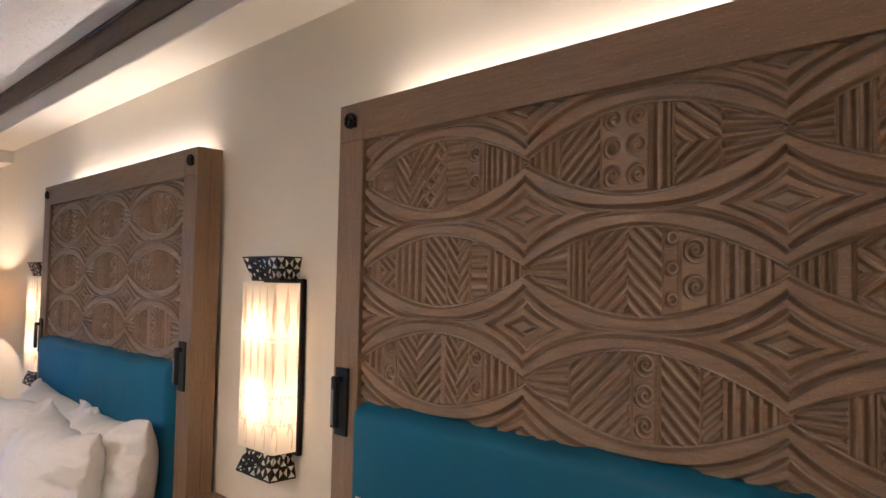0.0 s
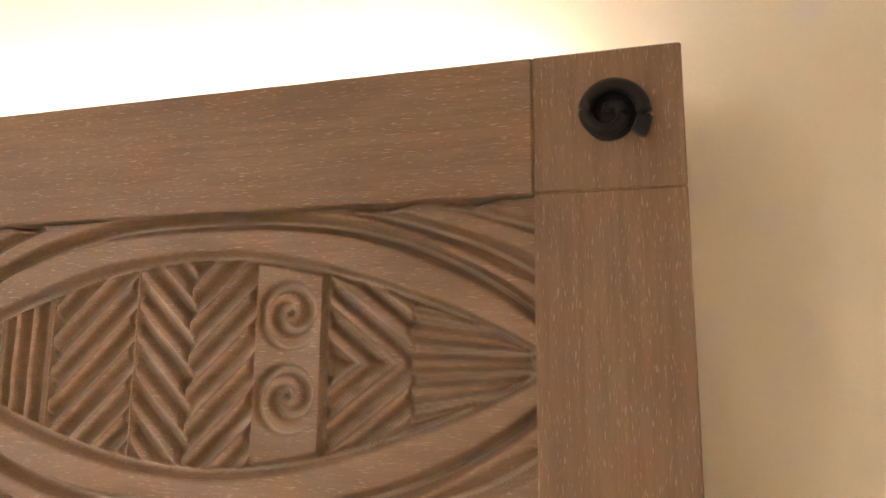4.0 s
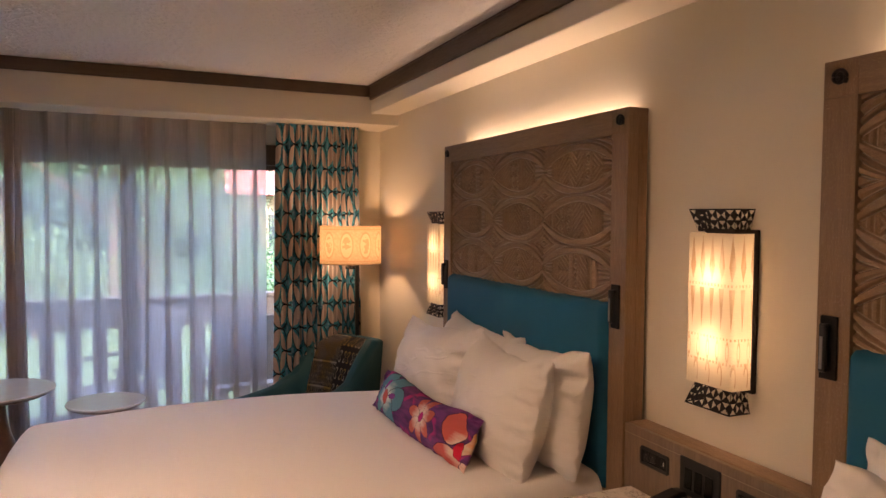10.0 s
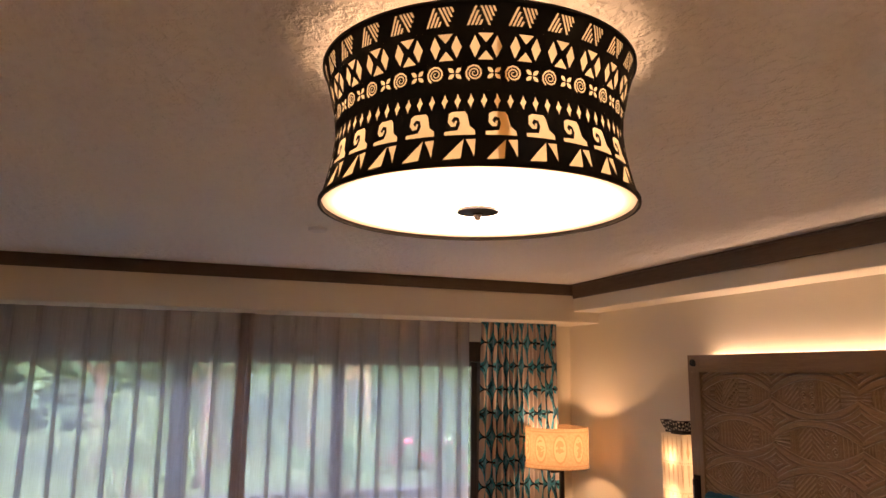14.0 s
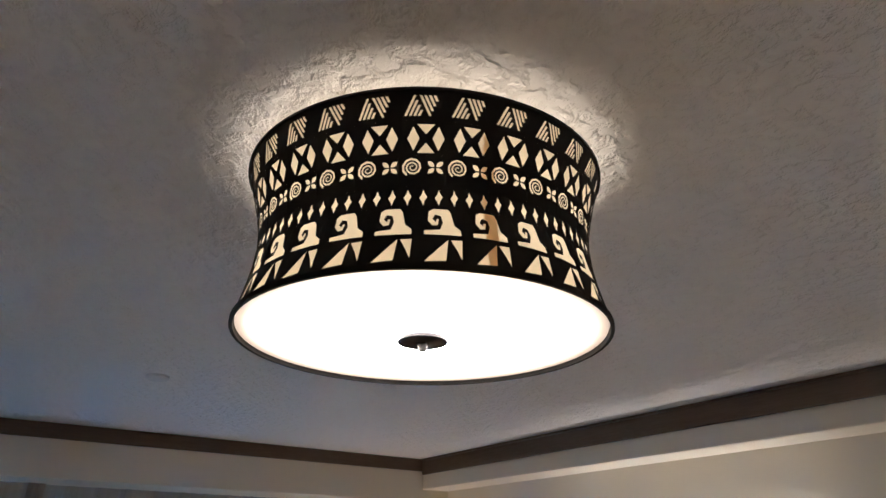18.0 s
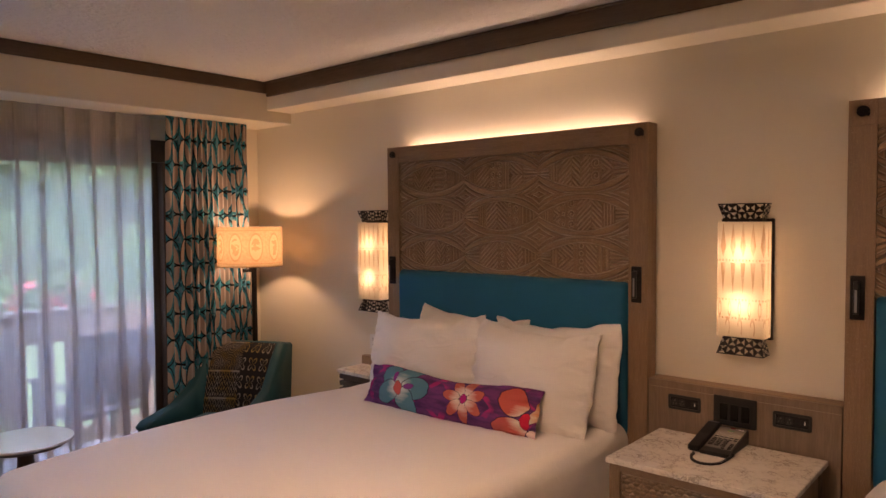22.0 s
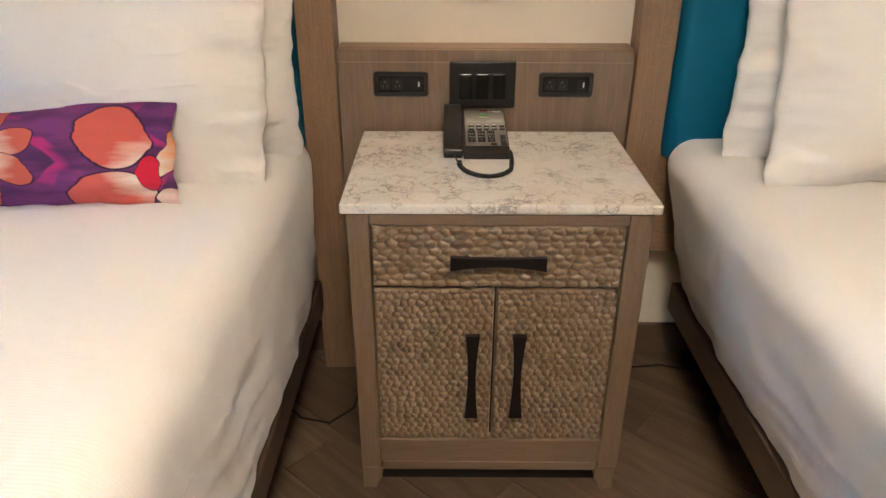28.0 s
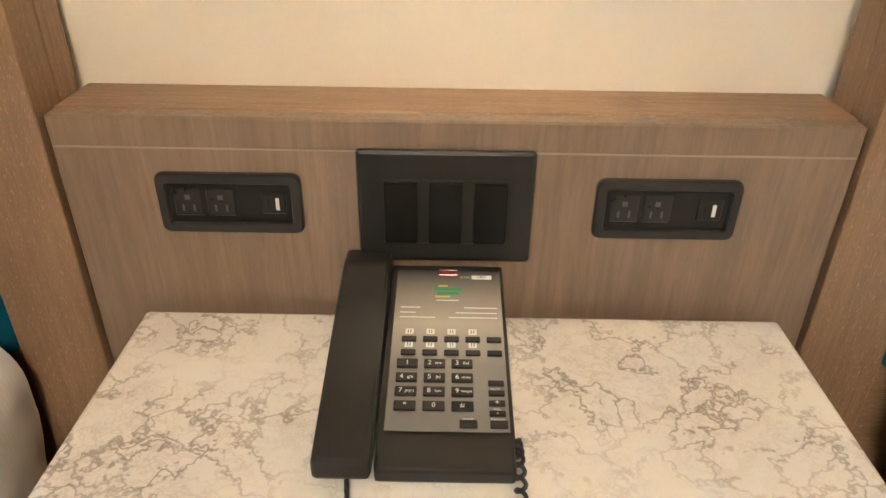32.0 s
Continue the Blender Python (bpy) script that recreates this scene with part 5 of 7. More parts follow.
def leaf_cloud(rng, centre, size, count, leaf):
    """Small pointed leaves in drooping clumps, as one mesh."""
    size = np.array(size)
    clumps = rng.normal(0, 0.5, (max(6, count // 40), 3)) * size
    p = np.array(centre) + clumps[np.arange(count) % len(clumps)] + rng.normal(0, 0.16, (count, 3)) * size
    d = rng.normal(0, 1, (count, 3))
    d[:, 2] -= 0.4
    d /= np.linalg.norm(d, axis=1, keepdims=True)
    e = np.cross(d, rng.normal(0, 1, (count, 3)))
    e /= np.linalg.norm(e, axis=1, keepdims=True)
    ln = leaf * (0.6 + 0.8 * rng.rand(count, 1))
    verts = np.stack([p, p + d * ln * 0.5 + e * ln * 0.25, p + d * ln, p + d * ln * 0.5 - e * ln * 0.25], 1).reshape(-1, 3).tolist()
    faces = np.arange(count * 4).reshape(-1, 4).tolist()
    me = bpy.data.meshes.new("leaves")
    me.from_pydata(verts, [], faces)
    me.update()
    return me


def tree(x, y, h, spread, seed, material):
    rng = np.random.RandomState(seed)
    t = thing("tree", "leafy green garden tree beyond the balcony", "tree", (x, y, -0.6), group="garden trees")
    pts = [(0.06 * h * math.sin(k * 1.7 + seed) * k * 0.3, 0.05 * h * math.cos(k * 1.3 + seed) * k * 0.3, h * 0.62 * k) for k in (0, 0.25, 0.5, 0.75, 1.0)]
    bm = tube(pts, [0.024 * h, 0.019 * h, 0.016 * h, 0.013 * h, 0.009 * h], 10)
    for k in range(7):
        a = k * 2.4 + seed
        b = Vector(pts[2]).lerp(Vector(pts[4]), k / 7)
        e = b + Vector((math.cos(a), math.sin(a), 0.7)) * spread * 0.5
        tube([b, b.lerp(e, 0.5) + Vector((0, 0, 0.1)), e], [0.014 * h, 0.009 * h, 0.004 * h], 6, bm)
    part("trunk", bm, M_BARK, t, "", True)
    finish("crown", leaf_cloud(rng, (0, 0, h * 0.66), (spread * 0.5, spread * 0.5, h * 0.22), 11000, 0.125), material, t)


def shrub(x, y, h, w, seed, material):
    rng = np.random.RandomState(seed)
    t = thing("shrub", "rounded green garden shrub on the lawn", "shrub", (x, y, -0.6), group="garden shrubs")
    bm = bmesh.new()
    for k in range(5):
        a = k * 1.26
        tube([(0, 0, 0), (0.2 * w * math.cos(a), 0.2 * w * math.sin(a), 0.5 * h)], [0.03, 0.012], 6, bm)
    part("stems", bm, M_BARK, t)
    finish("foliage", leaf_cloud(rng, (0, 0, h * 0.5), (w * 0.42, w * 0.42, h * 0.36), 4200, 0.085), material, t)


for i, (x, y, h, w) in enumerate([(-15, -9, 6.5, 4.6), (-17, -4.5, 7.5, 5.0), (-15.5, -2.2, 6.2, 4.4), (-20, 8.0, 6.0, 4.6), (-17, 8.5, 6.8, 5.0), (-21, 14, 7.5, 5.5), (-22, -14, 8.0, 6.0), (-25, 8, 9.0, 6.0), (-24, -1.5, 8.5, 6.2), (-23, 21, 8.0, 6.0), (-20.5, 6.6, 6.4, 4.2), (-19.5, -1.8, 5.6, 3.6)]):
    tree(x, y, h, w, 60 + i, M_LEAF_Y if i % 4 == 3 else M_LEAF)
for i, (x, y, h, w) in enumerate([(-12.5, -7, 1.9, 2.4), (-13, -3.4, 2.2, 2.6), (-13.5, 0.4, 1.7, 2.4), (-14, 4.0, 2.3, 2.8), (-15, 7.2, 1.9, 2.4), (-16, 11, 2.4, 3.0), (-13, -11, 2.2, 2.8),
                                  (-19.5, -1.6, 3.4, 3.4), (-20.0, 1.2, 3.7, 3.6), (-19.4, 3.6, 3.5, 3.4), (-20.2, 6.0, 3.9, 3.6), (-19.6, 9.6, 3.4, 3.4), (-20.4, 12.4, 3.6, 3.6)]):
    shrub(x, y, h, w, 90 + i, M_LEAF_Y if i % 3 == 1 else M_LEAF)

M_BLOSSOM = leaf_material("red blossom", (0.42, 0.05, 0.07), (0.55, 0.20, 0.24))
for i, (x, y) in enumerate([(-16.6, 2.3), (-17.2, 3.2), (-16.8, 4.1)]):
    _r = np.random.RandomState(130 + i)
    _t = thing("flowering_bush", "low flowering bush with red blossoms on the lawn", "bush", (x, y, -0.6), group="flowering bushes")
    finish("foliage", leaf_cloud(_r, (0, 0, 0.4), (0.5, 0.5, 0.28), 900, 0.10), M_LEAF, _t)
    finish("blossoms", leaf_cloud(_r, (0, 0, 0.5), (0.5, 0.5, 0.24), 260, 0.11), M_BLOSSOM, _t)

_rng = np.random.RandomState(7)
_far = leaf_cloud(_rng, (-34, 0, 4.6), (3.0, 26.0, 5.2), 60000, 0.75)
tagged(finish("far_woods", _far, M_LEAF), "dense green woods at the far edge of the lawn", "woods", kind="stuff")
M_ROOF = plain("red roof shingle", (0.26, 0.085, 0.075), 0.8, 0, 0.2, 0.3, 3, 0.3)
M_FACADE = plain("tan siding", (0.22, 0.17, 0.12), 0.8, 0, 0.2, 0.3, 2, 0.2)
_t = thing("lodge", "garden lodge with red shingle roof and tan walls among trees", "house", (-23.0, 2.95, -0.6))
part("wall", box(-2.0, 2.0, -2.0, 0.0, 0, 2.89), M_FACADE, _t)
_bm = bmesh.new()
_v = [_bm.verts.new(p) for p in ((-2.6, -2.2, 2.9), (2.6, -2.2, 2.9), (2.6, 0.2, 2.9), (-2.6, 0.2, 2.9), (0, -1.9, 5.2), (0, -0.1, 5.2))]
for f in ((0, 1, 4), (1, 2, 5, 4), (2, 3, 5), (3, 0, 4, 5), (0, 3, 2, 1)):
    _bm.faces.new([_v[k] for k in f])
part("roof", _bm, M_ROOF, _t)
for k in range(2):
    part("window", box(2.0, 2.05, -1.7 + k * 0.9, -1.1 + k * 0.9, 1.0, 2.3, 0.02), plain("dark glazing", (0.03, 0.04, 0.05), 0.1), _t)


# ---- balcony chairs ----
def balcony_chair(x, y, turn):
    t = thing("balcony_chair", "weathered wooden balcony chair with slung fabric back", "chair", (x, y, -0.03), turn, "balcony chairs")
    M_SLING = plain("taupe sling", (0.16, 0.13, 0.12), 0.85)
    for sx in (-1, 1):
        part("back_leg", tube([(sx * 0.27, 0.26, 0.0), (sx * 0.27, 0.16, 0.42), (sx * 0.26, 0.34, 0.98)], 0.018, 8), M_RAIL, t)
        part("front_leg", tube([(sx * 0.27, -0.26, 0.0), (sx * 0.27, -0.24, 0.60)], 0.018, 8), M_RAIL, t)
        part("armrest", box(sx * 0.27 - 0.03, sx * 0.27 + 0.03, -0.30, 0.24, 0.601, 0.625, 0.006), M_RAIL, t)
    part("seat", box(-0.25, 0.25, -0.26, 0.20, 0.39, 0.42, 0.008), M_SLING, t)
    bm = box(-0.25, 0.25, 0.0, 0.025, 0.45, 0.97, 0.006)
    for v in bm.verts:
        v.co.y += 0.17 + 0.16 * (v.co.z - 0.45) / 0.5
    part("sling_back", bm, M_SLING, t)


balcony_chair(-3.97, -0.93, -84)
balcony_chair(-4.12, -1.75, 40)

# ---- nightstand between the beds ----
def marble_material():
    s = Nodes("veined quartz", 0.22, (0.7, 0.68, 0.64), 0, 0.5)
    v = s.coord("Object")
    warp = s.node("ShaderNodeTexNoise", {"Vector": v, "Scale": 9.0, "Detail": 5.0, "Roughness": 0.65}).outputs["Color"]
    vv = s.mix(0.22, v, warp)
    v1 = s.node("ShaderNodeTexVoronoi", {"Vector": vv, "Scale": 17.0})
    v1.feature = "DISTANCE_TO_EDGE"
    v2 = s.node("ShaderNodeTexVoronoi", {"Vector": vv, "Scale": 44.0})
    v2.feature = "DISTANCE_TO_EDGE"
    patch = s.ramp(s.noise(v, 7.0, 3, 0.6), [(0.41, 0.10), (0.60, 1.0)])
    vein = s.math("MULTIPLY", s.ramp(v1.outputs["Distance"], [(0.0, 1.0), (0.065, 0.0)]), patch)
    fine = s.math("MULTIPLY", s.ramp(v2.outputs["Distance"], [(0.0, 1.0), (0.10, 0.0)]), patch)
    c = s.mix(s.noise(v, 5.0, 4), (0.83, 0.79, 0.715), (0.74, 0.685, 0.60))
    c = s.mix(s.math("MULTIPLY", patch, s.math("MULTIPLY", s.noise(v, 40.0, 4, 0.7), 0.30)), c, (0.34, 0.28, 0.23))
    c = s.mix(s.math("MULTIPLY", fine, 0.24), c, (0.30, 0.25, 0.21))
    c = s.mix(s.math("MULTIPLY", vein, 0.82), c, (0.25, 0.205, 0.17))
    rust = s.ramp(s.noise(v, 26.0, 2), [(0.72, 0.0), (0.76, 1.0)])
    c = s.mix(s.math("MULTIPLY", rust, 0.35), c, (0.45, 0.26, 0.14))
    s.put("Base Color", c)
    return s.mat


M_MARBLE = marble_material()


def hammered(w, h, seed, stretch=1.0, size=0.0176):
    """A panel face of small gouged pebbles, each a low dome with a groove round it."""
    n, m = int(h / 0.0021), int(w / 0.0021)
    x = np.linspace(-w / 2, w / 2, m)[None, :] * np.ones((n, 1))
    z = np.linspace(-h / 2, h / 2, n)[:, None] * np.ones((1, m))
    rng = np.random.RandomState(seed)
    sx, sz = size * stretch, size * 0.86
    gx, gz = int(w / sx) + 4, int(h / sz) + 4
    cx = (np.arange(gx)[None, :] - 1.5 + (np.arange(gz) % 2)[:, None] * 0.5 + (rng.rand(gz, gx) - 0.5) * 0.55) * sx - w / 2
    cz = (np.arange(gz)[:, None] - 1.5 + (rng.rand(gz, gx) - 0.5) * 0.55) * sz - h / 2
    jx, jz = np.floor((x + w / 2) / sx + 1.5).astype(int), np.floor((z + h / 2) / sz + 1.5).astype(int)
    f1, f2 = np.full_like(x, 9.0), np.full_like(x, 9.0)
    for dx in (-2, -1, 0, 1, 2):
        for dz in (-2, -1, 0, 1, 2):
            a, b = np.clip(jx + dx, 0, gx - 1), np.clip(jz + dz, 0, gz - 1)
            d = np.hypot((x - cx[b, a]) / stretch, z - cz[b, a])
            f2 = np.where(d < f1, f1, np.minimum(f2, d))
            f1 = np.minimum(f1, d)
    gap = np.clip((f2 - f1) / (size * 0.40), 0, 1)
    dome = np.clip(1 - (f1 / (size * 0.78)) ** 2.4, 0, 1)
    y = -0.0088 * dome * gap ** 0.45 * (0.85 + 0.25 * fbm2(x, z, 40, 2, seed))
    y[0], y[-1], y[:, 0], y[:, -1] = 0.002, 0.002, 0.002, 0.002
    return sheet(np.stack([x, y, z], -1), (n, m))


def bow_handle(length, upright):
    """A bar pull, wide and square at its ends and narrow at its waist, on two posts."""
    bm = bmesh.new()
    n = 15
    rings = []
    for i in range(n):
        t = i / (n - 1) * 2 - 1
        hw = 0.0085 + 0.0068 * abs(t) ** 1.8
        y = -0.030 + 0.006 * (1 - t * t)
        a = t * length / 2
        ring = [(a, y - 0.006, hw), (a, y + 0.006, hw), (a, y + 0.006, -hw), (a, y - 0.006, -hw)]
        rings.append([bm.verts.new((p[0], p[1], p[2]) if not upright else (p[2], p[1], p[0])) for p in ring])
    for a, b in zip(rings, rings[1:]):
        for k in range(4):
            bm.faces.new((a[k], a[(k + 1) % 4], b[(k + 1) % 4], b[k]))
    bm.faces.new(rings[0])
    bm.faces.new(rings[-1][::-1])
    for s in (-1, 1):
        a = s * length * 0.32
        p = (a, 0, 0) if not upright else (0, 0, a)
        tube([(p[0], 0.001, p[2]), (p[0], -0.027, p[2])], 0.006, 10, bm)
    return bm


def nightstand():
    t = thing("nightstand", "weathered oak nightstand with hammered doors and a veined white quartz top", "nightstand", (0, 0, 0))
    yf, yb, top = -0.587, -0.114, 0.736
    part("quartz_top", box(-0.316, 0.325, -0.592, -0.112, top, 0.757, 0.004, 2), M_MARBLE, t, "white quartz top with grey veins")
    st = 0.044
    part("carcass_back", box(-0.285, 0.285, yb - 0.014, yb, 0.10, top - 0.001), M_STAND, t)
    for sx in (-1, 1):
        a, b = (-0.303, -0.2585) if sx < 0 else (0.2625, 0.310)
        part("front_post", box(a, b, yf, yf + 0.05, 0.0655, top - 0.0008, 0.002), M_STAND, t)
        part("back_post", box(a, b, yb - 0.05, yb - 0.015, 0.0, top - 0.0008, 0.003), M_STAND, t)
        a, b = (-0.299, -0.281) if sx < 0 else (0.286, 0.304)
        part("side_panel", box(a, b, yf + 0.0505, yb - 0.0505, 0.085, top - 0.0008, 0.002), M_STAND, t)
    M_SX = wood("weathered oak level", (0.235, 0.160, 0.100), (0.175, 0.116, 0.072), (0.46, 0.38, 0.29), "X", 0.6, 0.25)
    part("top_rail", box(-0.258, 0.262, yf, yf + 0.03, 0.710, top - 0.0008, 0.002), M_SX, t)
    part("bottom_rail", box(-0.258, 0.262, yf, yf + 0.03, 0.085, 0.154, 0.002), M_SX, t)
    part("apron", box(-0.254, 0.258, yf + 0.001, yf + 0.028, 0.058, 0.0845, 0.002), M_SX, t)
    part("plinth", box(-0.27, 0.27, yf + 0.035, yb - 0.06, 0.0, 0.084), M_SLOTWOOD, t, "black recessed plinth")
    for sx in (-1, 1):
        bm, mid = bmesh.new(), 0.002 + sx * 0.002
        prof = [(0.302, 0.0), (0.302, 0.065), (0.2545, 0.065), (0.2545, 0.058), (0.256, 0.032), (0.266, 0.014), (0.270, 0.0)]
        fr = [bm.verts.new((sx * q[0] + mid, yf, q[1])) for q in prof]
        bk = [bm.verts.new((sx * q[0] + mid, yf + 0.05, q[1])) for q in prof]
        bm.faces.new(fr)
        bm.faces.new(bk[::-1])
        for i in range(len(prof)):
            j = (i + 1) % len(prof)
            bm.faces.new((fr[i], fr[j], bk[j], bk[i]))
        part("bracket_foot", bm, M_STAND, t)
    part("bottom_board", box(-0.2785, 0.2785, yf + 0.031, yb - 0.015, 0.10, 0.12), M_STAND, t)
    part("inner_dark", box(-0.2578, 0.2618, yf + 0.026, yf + 0.030, 0.155, 0.7095), plain("shadow gap board", (0.03, 0.02, 0.015), 0.9), t)

    def front(name, x0, x1, z0, z1, seed, stretch, label):
        w, h = x1 - x0 - 0.0042, z1 - z0 - 0.0042
        ob = part(name, box(-w / 2, w / 2, 0.0025, 0.022, -h / 2, h / 2, 0.001), M_STAND, t, label)
        ob.location = ((x0 + x1) / 2, yf + 0.0065, (z0 + z1) / 2)
        finish("hammered_face", hammered(w - 0.001, h - 0.001, seed, stretch), M_HAMMER, ob, "gouged pebble-textured oak face")
        return ob

    d = front("drawer", -0.258, 0.262, 0.564, 0.710, 5, 1.5, "drawer with hammered face")
    part("handle", bow_handle(0.194, False), M_BLACK, d, "black waisted bar pull")
    d = front("cabinet_door", -0.258, 0.0015, 0.154, 0.562, 6, 1.0, "hammered oak door")
    hd = part("handle", bow_handle(0.220, True), M_BLACK, d, "black waisted bar pull")
    hd.location = (0.0825, 0, -0.004)
    d = front("cabinet_door", 0.0025, 0.262, 0.154, 0.562, 7, 1.0, "hammered oak door")
    hd = part("handle", bow_handle(0.220, True), M_BLACK, d, "black waisted bar pull")
    hd.location = (-0.078, 0, -0.004)


M_SLOTWOOD = plain("black plinth", (0.012, 0.010, 0.009), 0.8)
M_HAMMER = wood("gouged oak", (0.250, 0.175, 0.105), (0.19, 0.130, 0.078), (0.46, 0.38, 0.28), "Z", 0.34, 0.2)
nightstand()


# ---- wall controls over the nightstand ----
def text_part(body, size, place, material, parent, tilt=90.0, align="CENTER", depth=0.0):
    cu = bpy.data.curves.new("text", "FONT")
    cu.body, cu.size, cu.align_x, cu.align_y, cu.extrude, cu.resolution_u = body, size, align, "CENTER", depth, 3
    tmp = bpy.data.objects.new("text", cu)
    me = bpy.data.meshes.new_from_object(tmp)
    bpy.data.objects.remove(tmp)
    ob = finish("lettering", me, material, parent)
    ob.matrix_local = Matrix.Translation(place) @ Euler((radians(tilt), 0, 0)).to_matrix().to_4x4()
    return ob


M_WHITEPRINT = plain("white print", (0.75, 0.74, 0.70), 0.6, bump=0)
M_SLOT = plain("deep black", (0.004, 0.004, 0.004), 0.7)


M_BEZEL = plain("satin black bezel", (0.020, 0.019, 0.019), 0.38, 0.0, 0.5, 0.08, 80, 0.05)
M_SOCKET = plain("black socket plastic", (0.013, 0.012, 0.012), 0.30, 0.0, 0.5, 0.08, 80, 0.0)


# pale grey for the slots: the metal's glint put into the colour
M_SLOTGREY = plain("grey slot glint", (0.11, 0.10, 0.095), 0.4)


def round_bezel(w, h, wi, hi, out=0.0065):
    """A flat ring with rounded corners and a soft outer edge, facing -y."""
    def ring(a, b, r, y):
        pts = []
        for q, (sx, sz) in enumerate(((1, 1), (-1, 1), (-1, -1), (1, -1))):
            for k in range(6):
                an = (q + k / 5) * math.pi / 2
                pts.append(bm.verts.new((sx * (a - r) + r * math.cos(an), y, sz * (b - r) + r * math.sin(an))))
        return pts

    bm = bmesh.new()
    loops = [ring(w, h, 0.0085, 0.0), ring(w, h, 0.0085, -out * 0.6), ring(w - 0.0015, h - 0.0015, 0.0075, -out), ring(wi + 0.001, hi + 0.001, 0.004, -out), ring(wi, hi, 0.003, -out + 0.001), ring(wi, hi, 0.003, -0.0002)]
    for a, b in zip(loops, loops[1:]):
        for k in range(24):
            bm.faces.new((a[k], a[(k + 1) % 24], b[(k + 1) % 24], b[k]))
    bmesh.ops.recalc_face_normals(bm, faces=bm.faces)
    return bm


def power_outlet(xc, group):
    t = thing("power_outlet", "black power and charging outlet on the oak panel", "power outlet", (xc, -0.095, 0.873), group="bedside power outlets")
    part("bezel", round_bezel(0.0685, 0.031, 0.0585, 0.0210), M_BEZEL, t, "rounded satin black bezel")
    # deep black plate, the shade of the recess painted into its colour
    part("recess_plate", box(-0.0583, 0.0583, -0.0012, 0.0, -0.0207, 0.0207), M_SLOT, t)
    for sx in (-0.040, -0.009):
        s = part("socket", box(sx - 0.0135, sx + 0.0135, -0.0035, -0.0013, -0.0135, 0.0150, 0.001), M_SOCKET, t)
        bm = box(sx - 0.0062, sx - 0.0042, -0.0040, -0.0036, -0.0085, -0.0015)
        add_box(bm, sx + 0.0042, sx + 0.0062, -0.0040, -0.0036, -0.0085, -0.0015)
        add_box(bm, sx - 0.0025, sx + 0.0025, -0.0040, -0.0036, 0.0035, 0.0085)
        part("slots", bm, M_SLOTGREY, s)
    part("usb_module", box(0.029, 0.053, -0.0032, -0.0013, -0.011, 0.011, 0.0012), M_DARKPLASTIC, t)
    part("usb_port", box(0.0432, 0.0466, -0.0040, -0.0033, -0.0062, 0.0062), M_WHITEPRINT, t, "white charging port")
    part("usb_slot", box(0.0350, 0.0368, -0.0037, -0.0033, -0.0045, 0.0045), M_SLOT, t)


power_outlet(-0.2180, "")
power_outlet(0.1960, "")
_t = thing("light_switch", "black three-gang rocker switch plate on the oak panel", "light switch", (-0.0135, -0.095, 0.8725))
_bm = box(-0.083, 0.083, -0.007, 0.0, -0.0585, 0.0585, 0.004, 2)
part("plate", _bm, M_DARKPLASTIC, _t)
part("inner_frame", box(-0.059, 0.059, -0.0085, -0.0071, -0.037, 0.030, 0.001), M_DARKPLASTIC, _t)
M_GLOSSBLACK = plain("glossy black plastic", (0.005, 0.005, 0.005), 0.15, 0.0, 0.25, 0.05, 60, 0.0)
for k in (-1, 0, 1):
    bm = box(k * 0.042 - 0.0155, k * 0.042 + 0.0155, -0.0125, -0.0086, -0.035, 0.028, 0.0018, 2)
    for v in bm.verts:
        if v.co.z > 0 and v.co.y < -0.010:
            v.co.y += 0.003
    part("rocker", bm, M_GLOSSBLACK, _t)


# ---- telephone ----
M_PICTO = plain("grey print", (0.25, 0.24, 0.22), 0.6, bump=0)


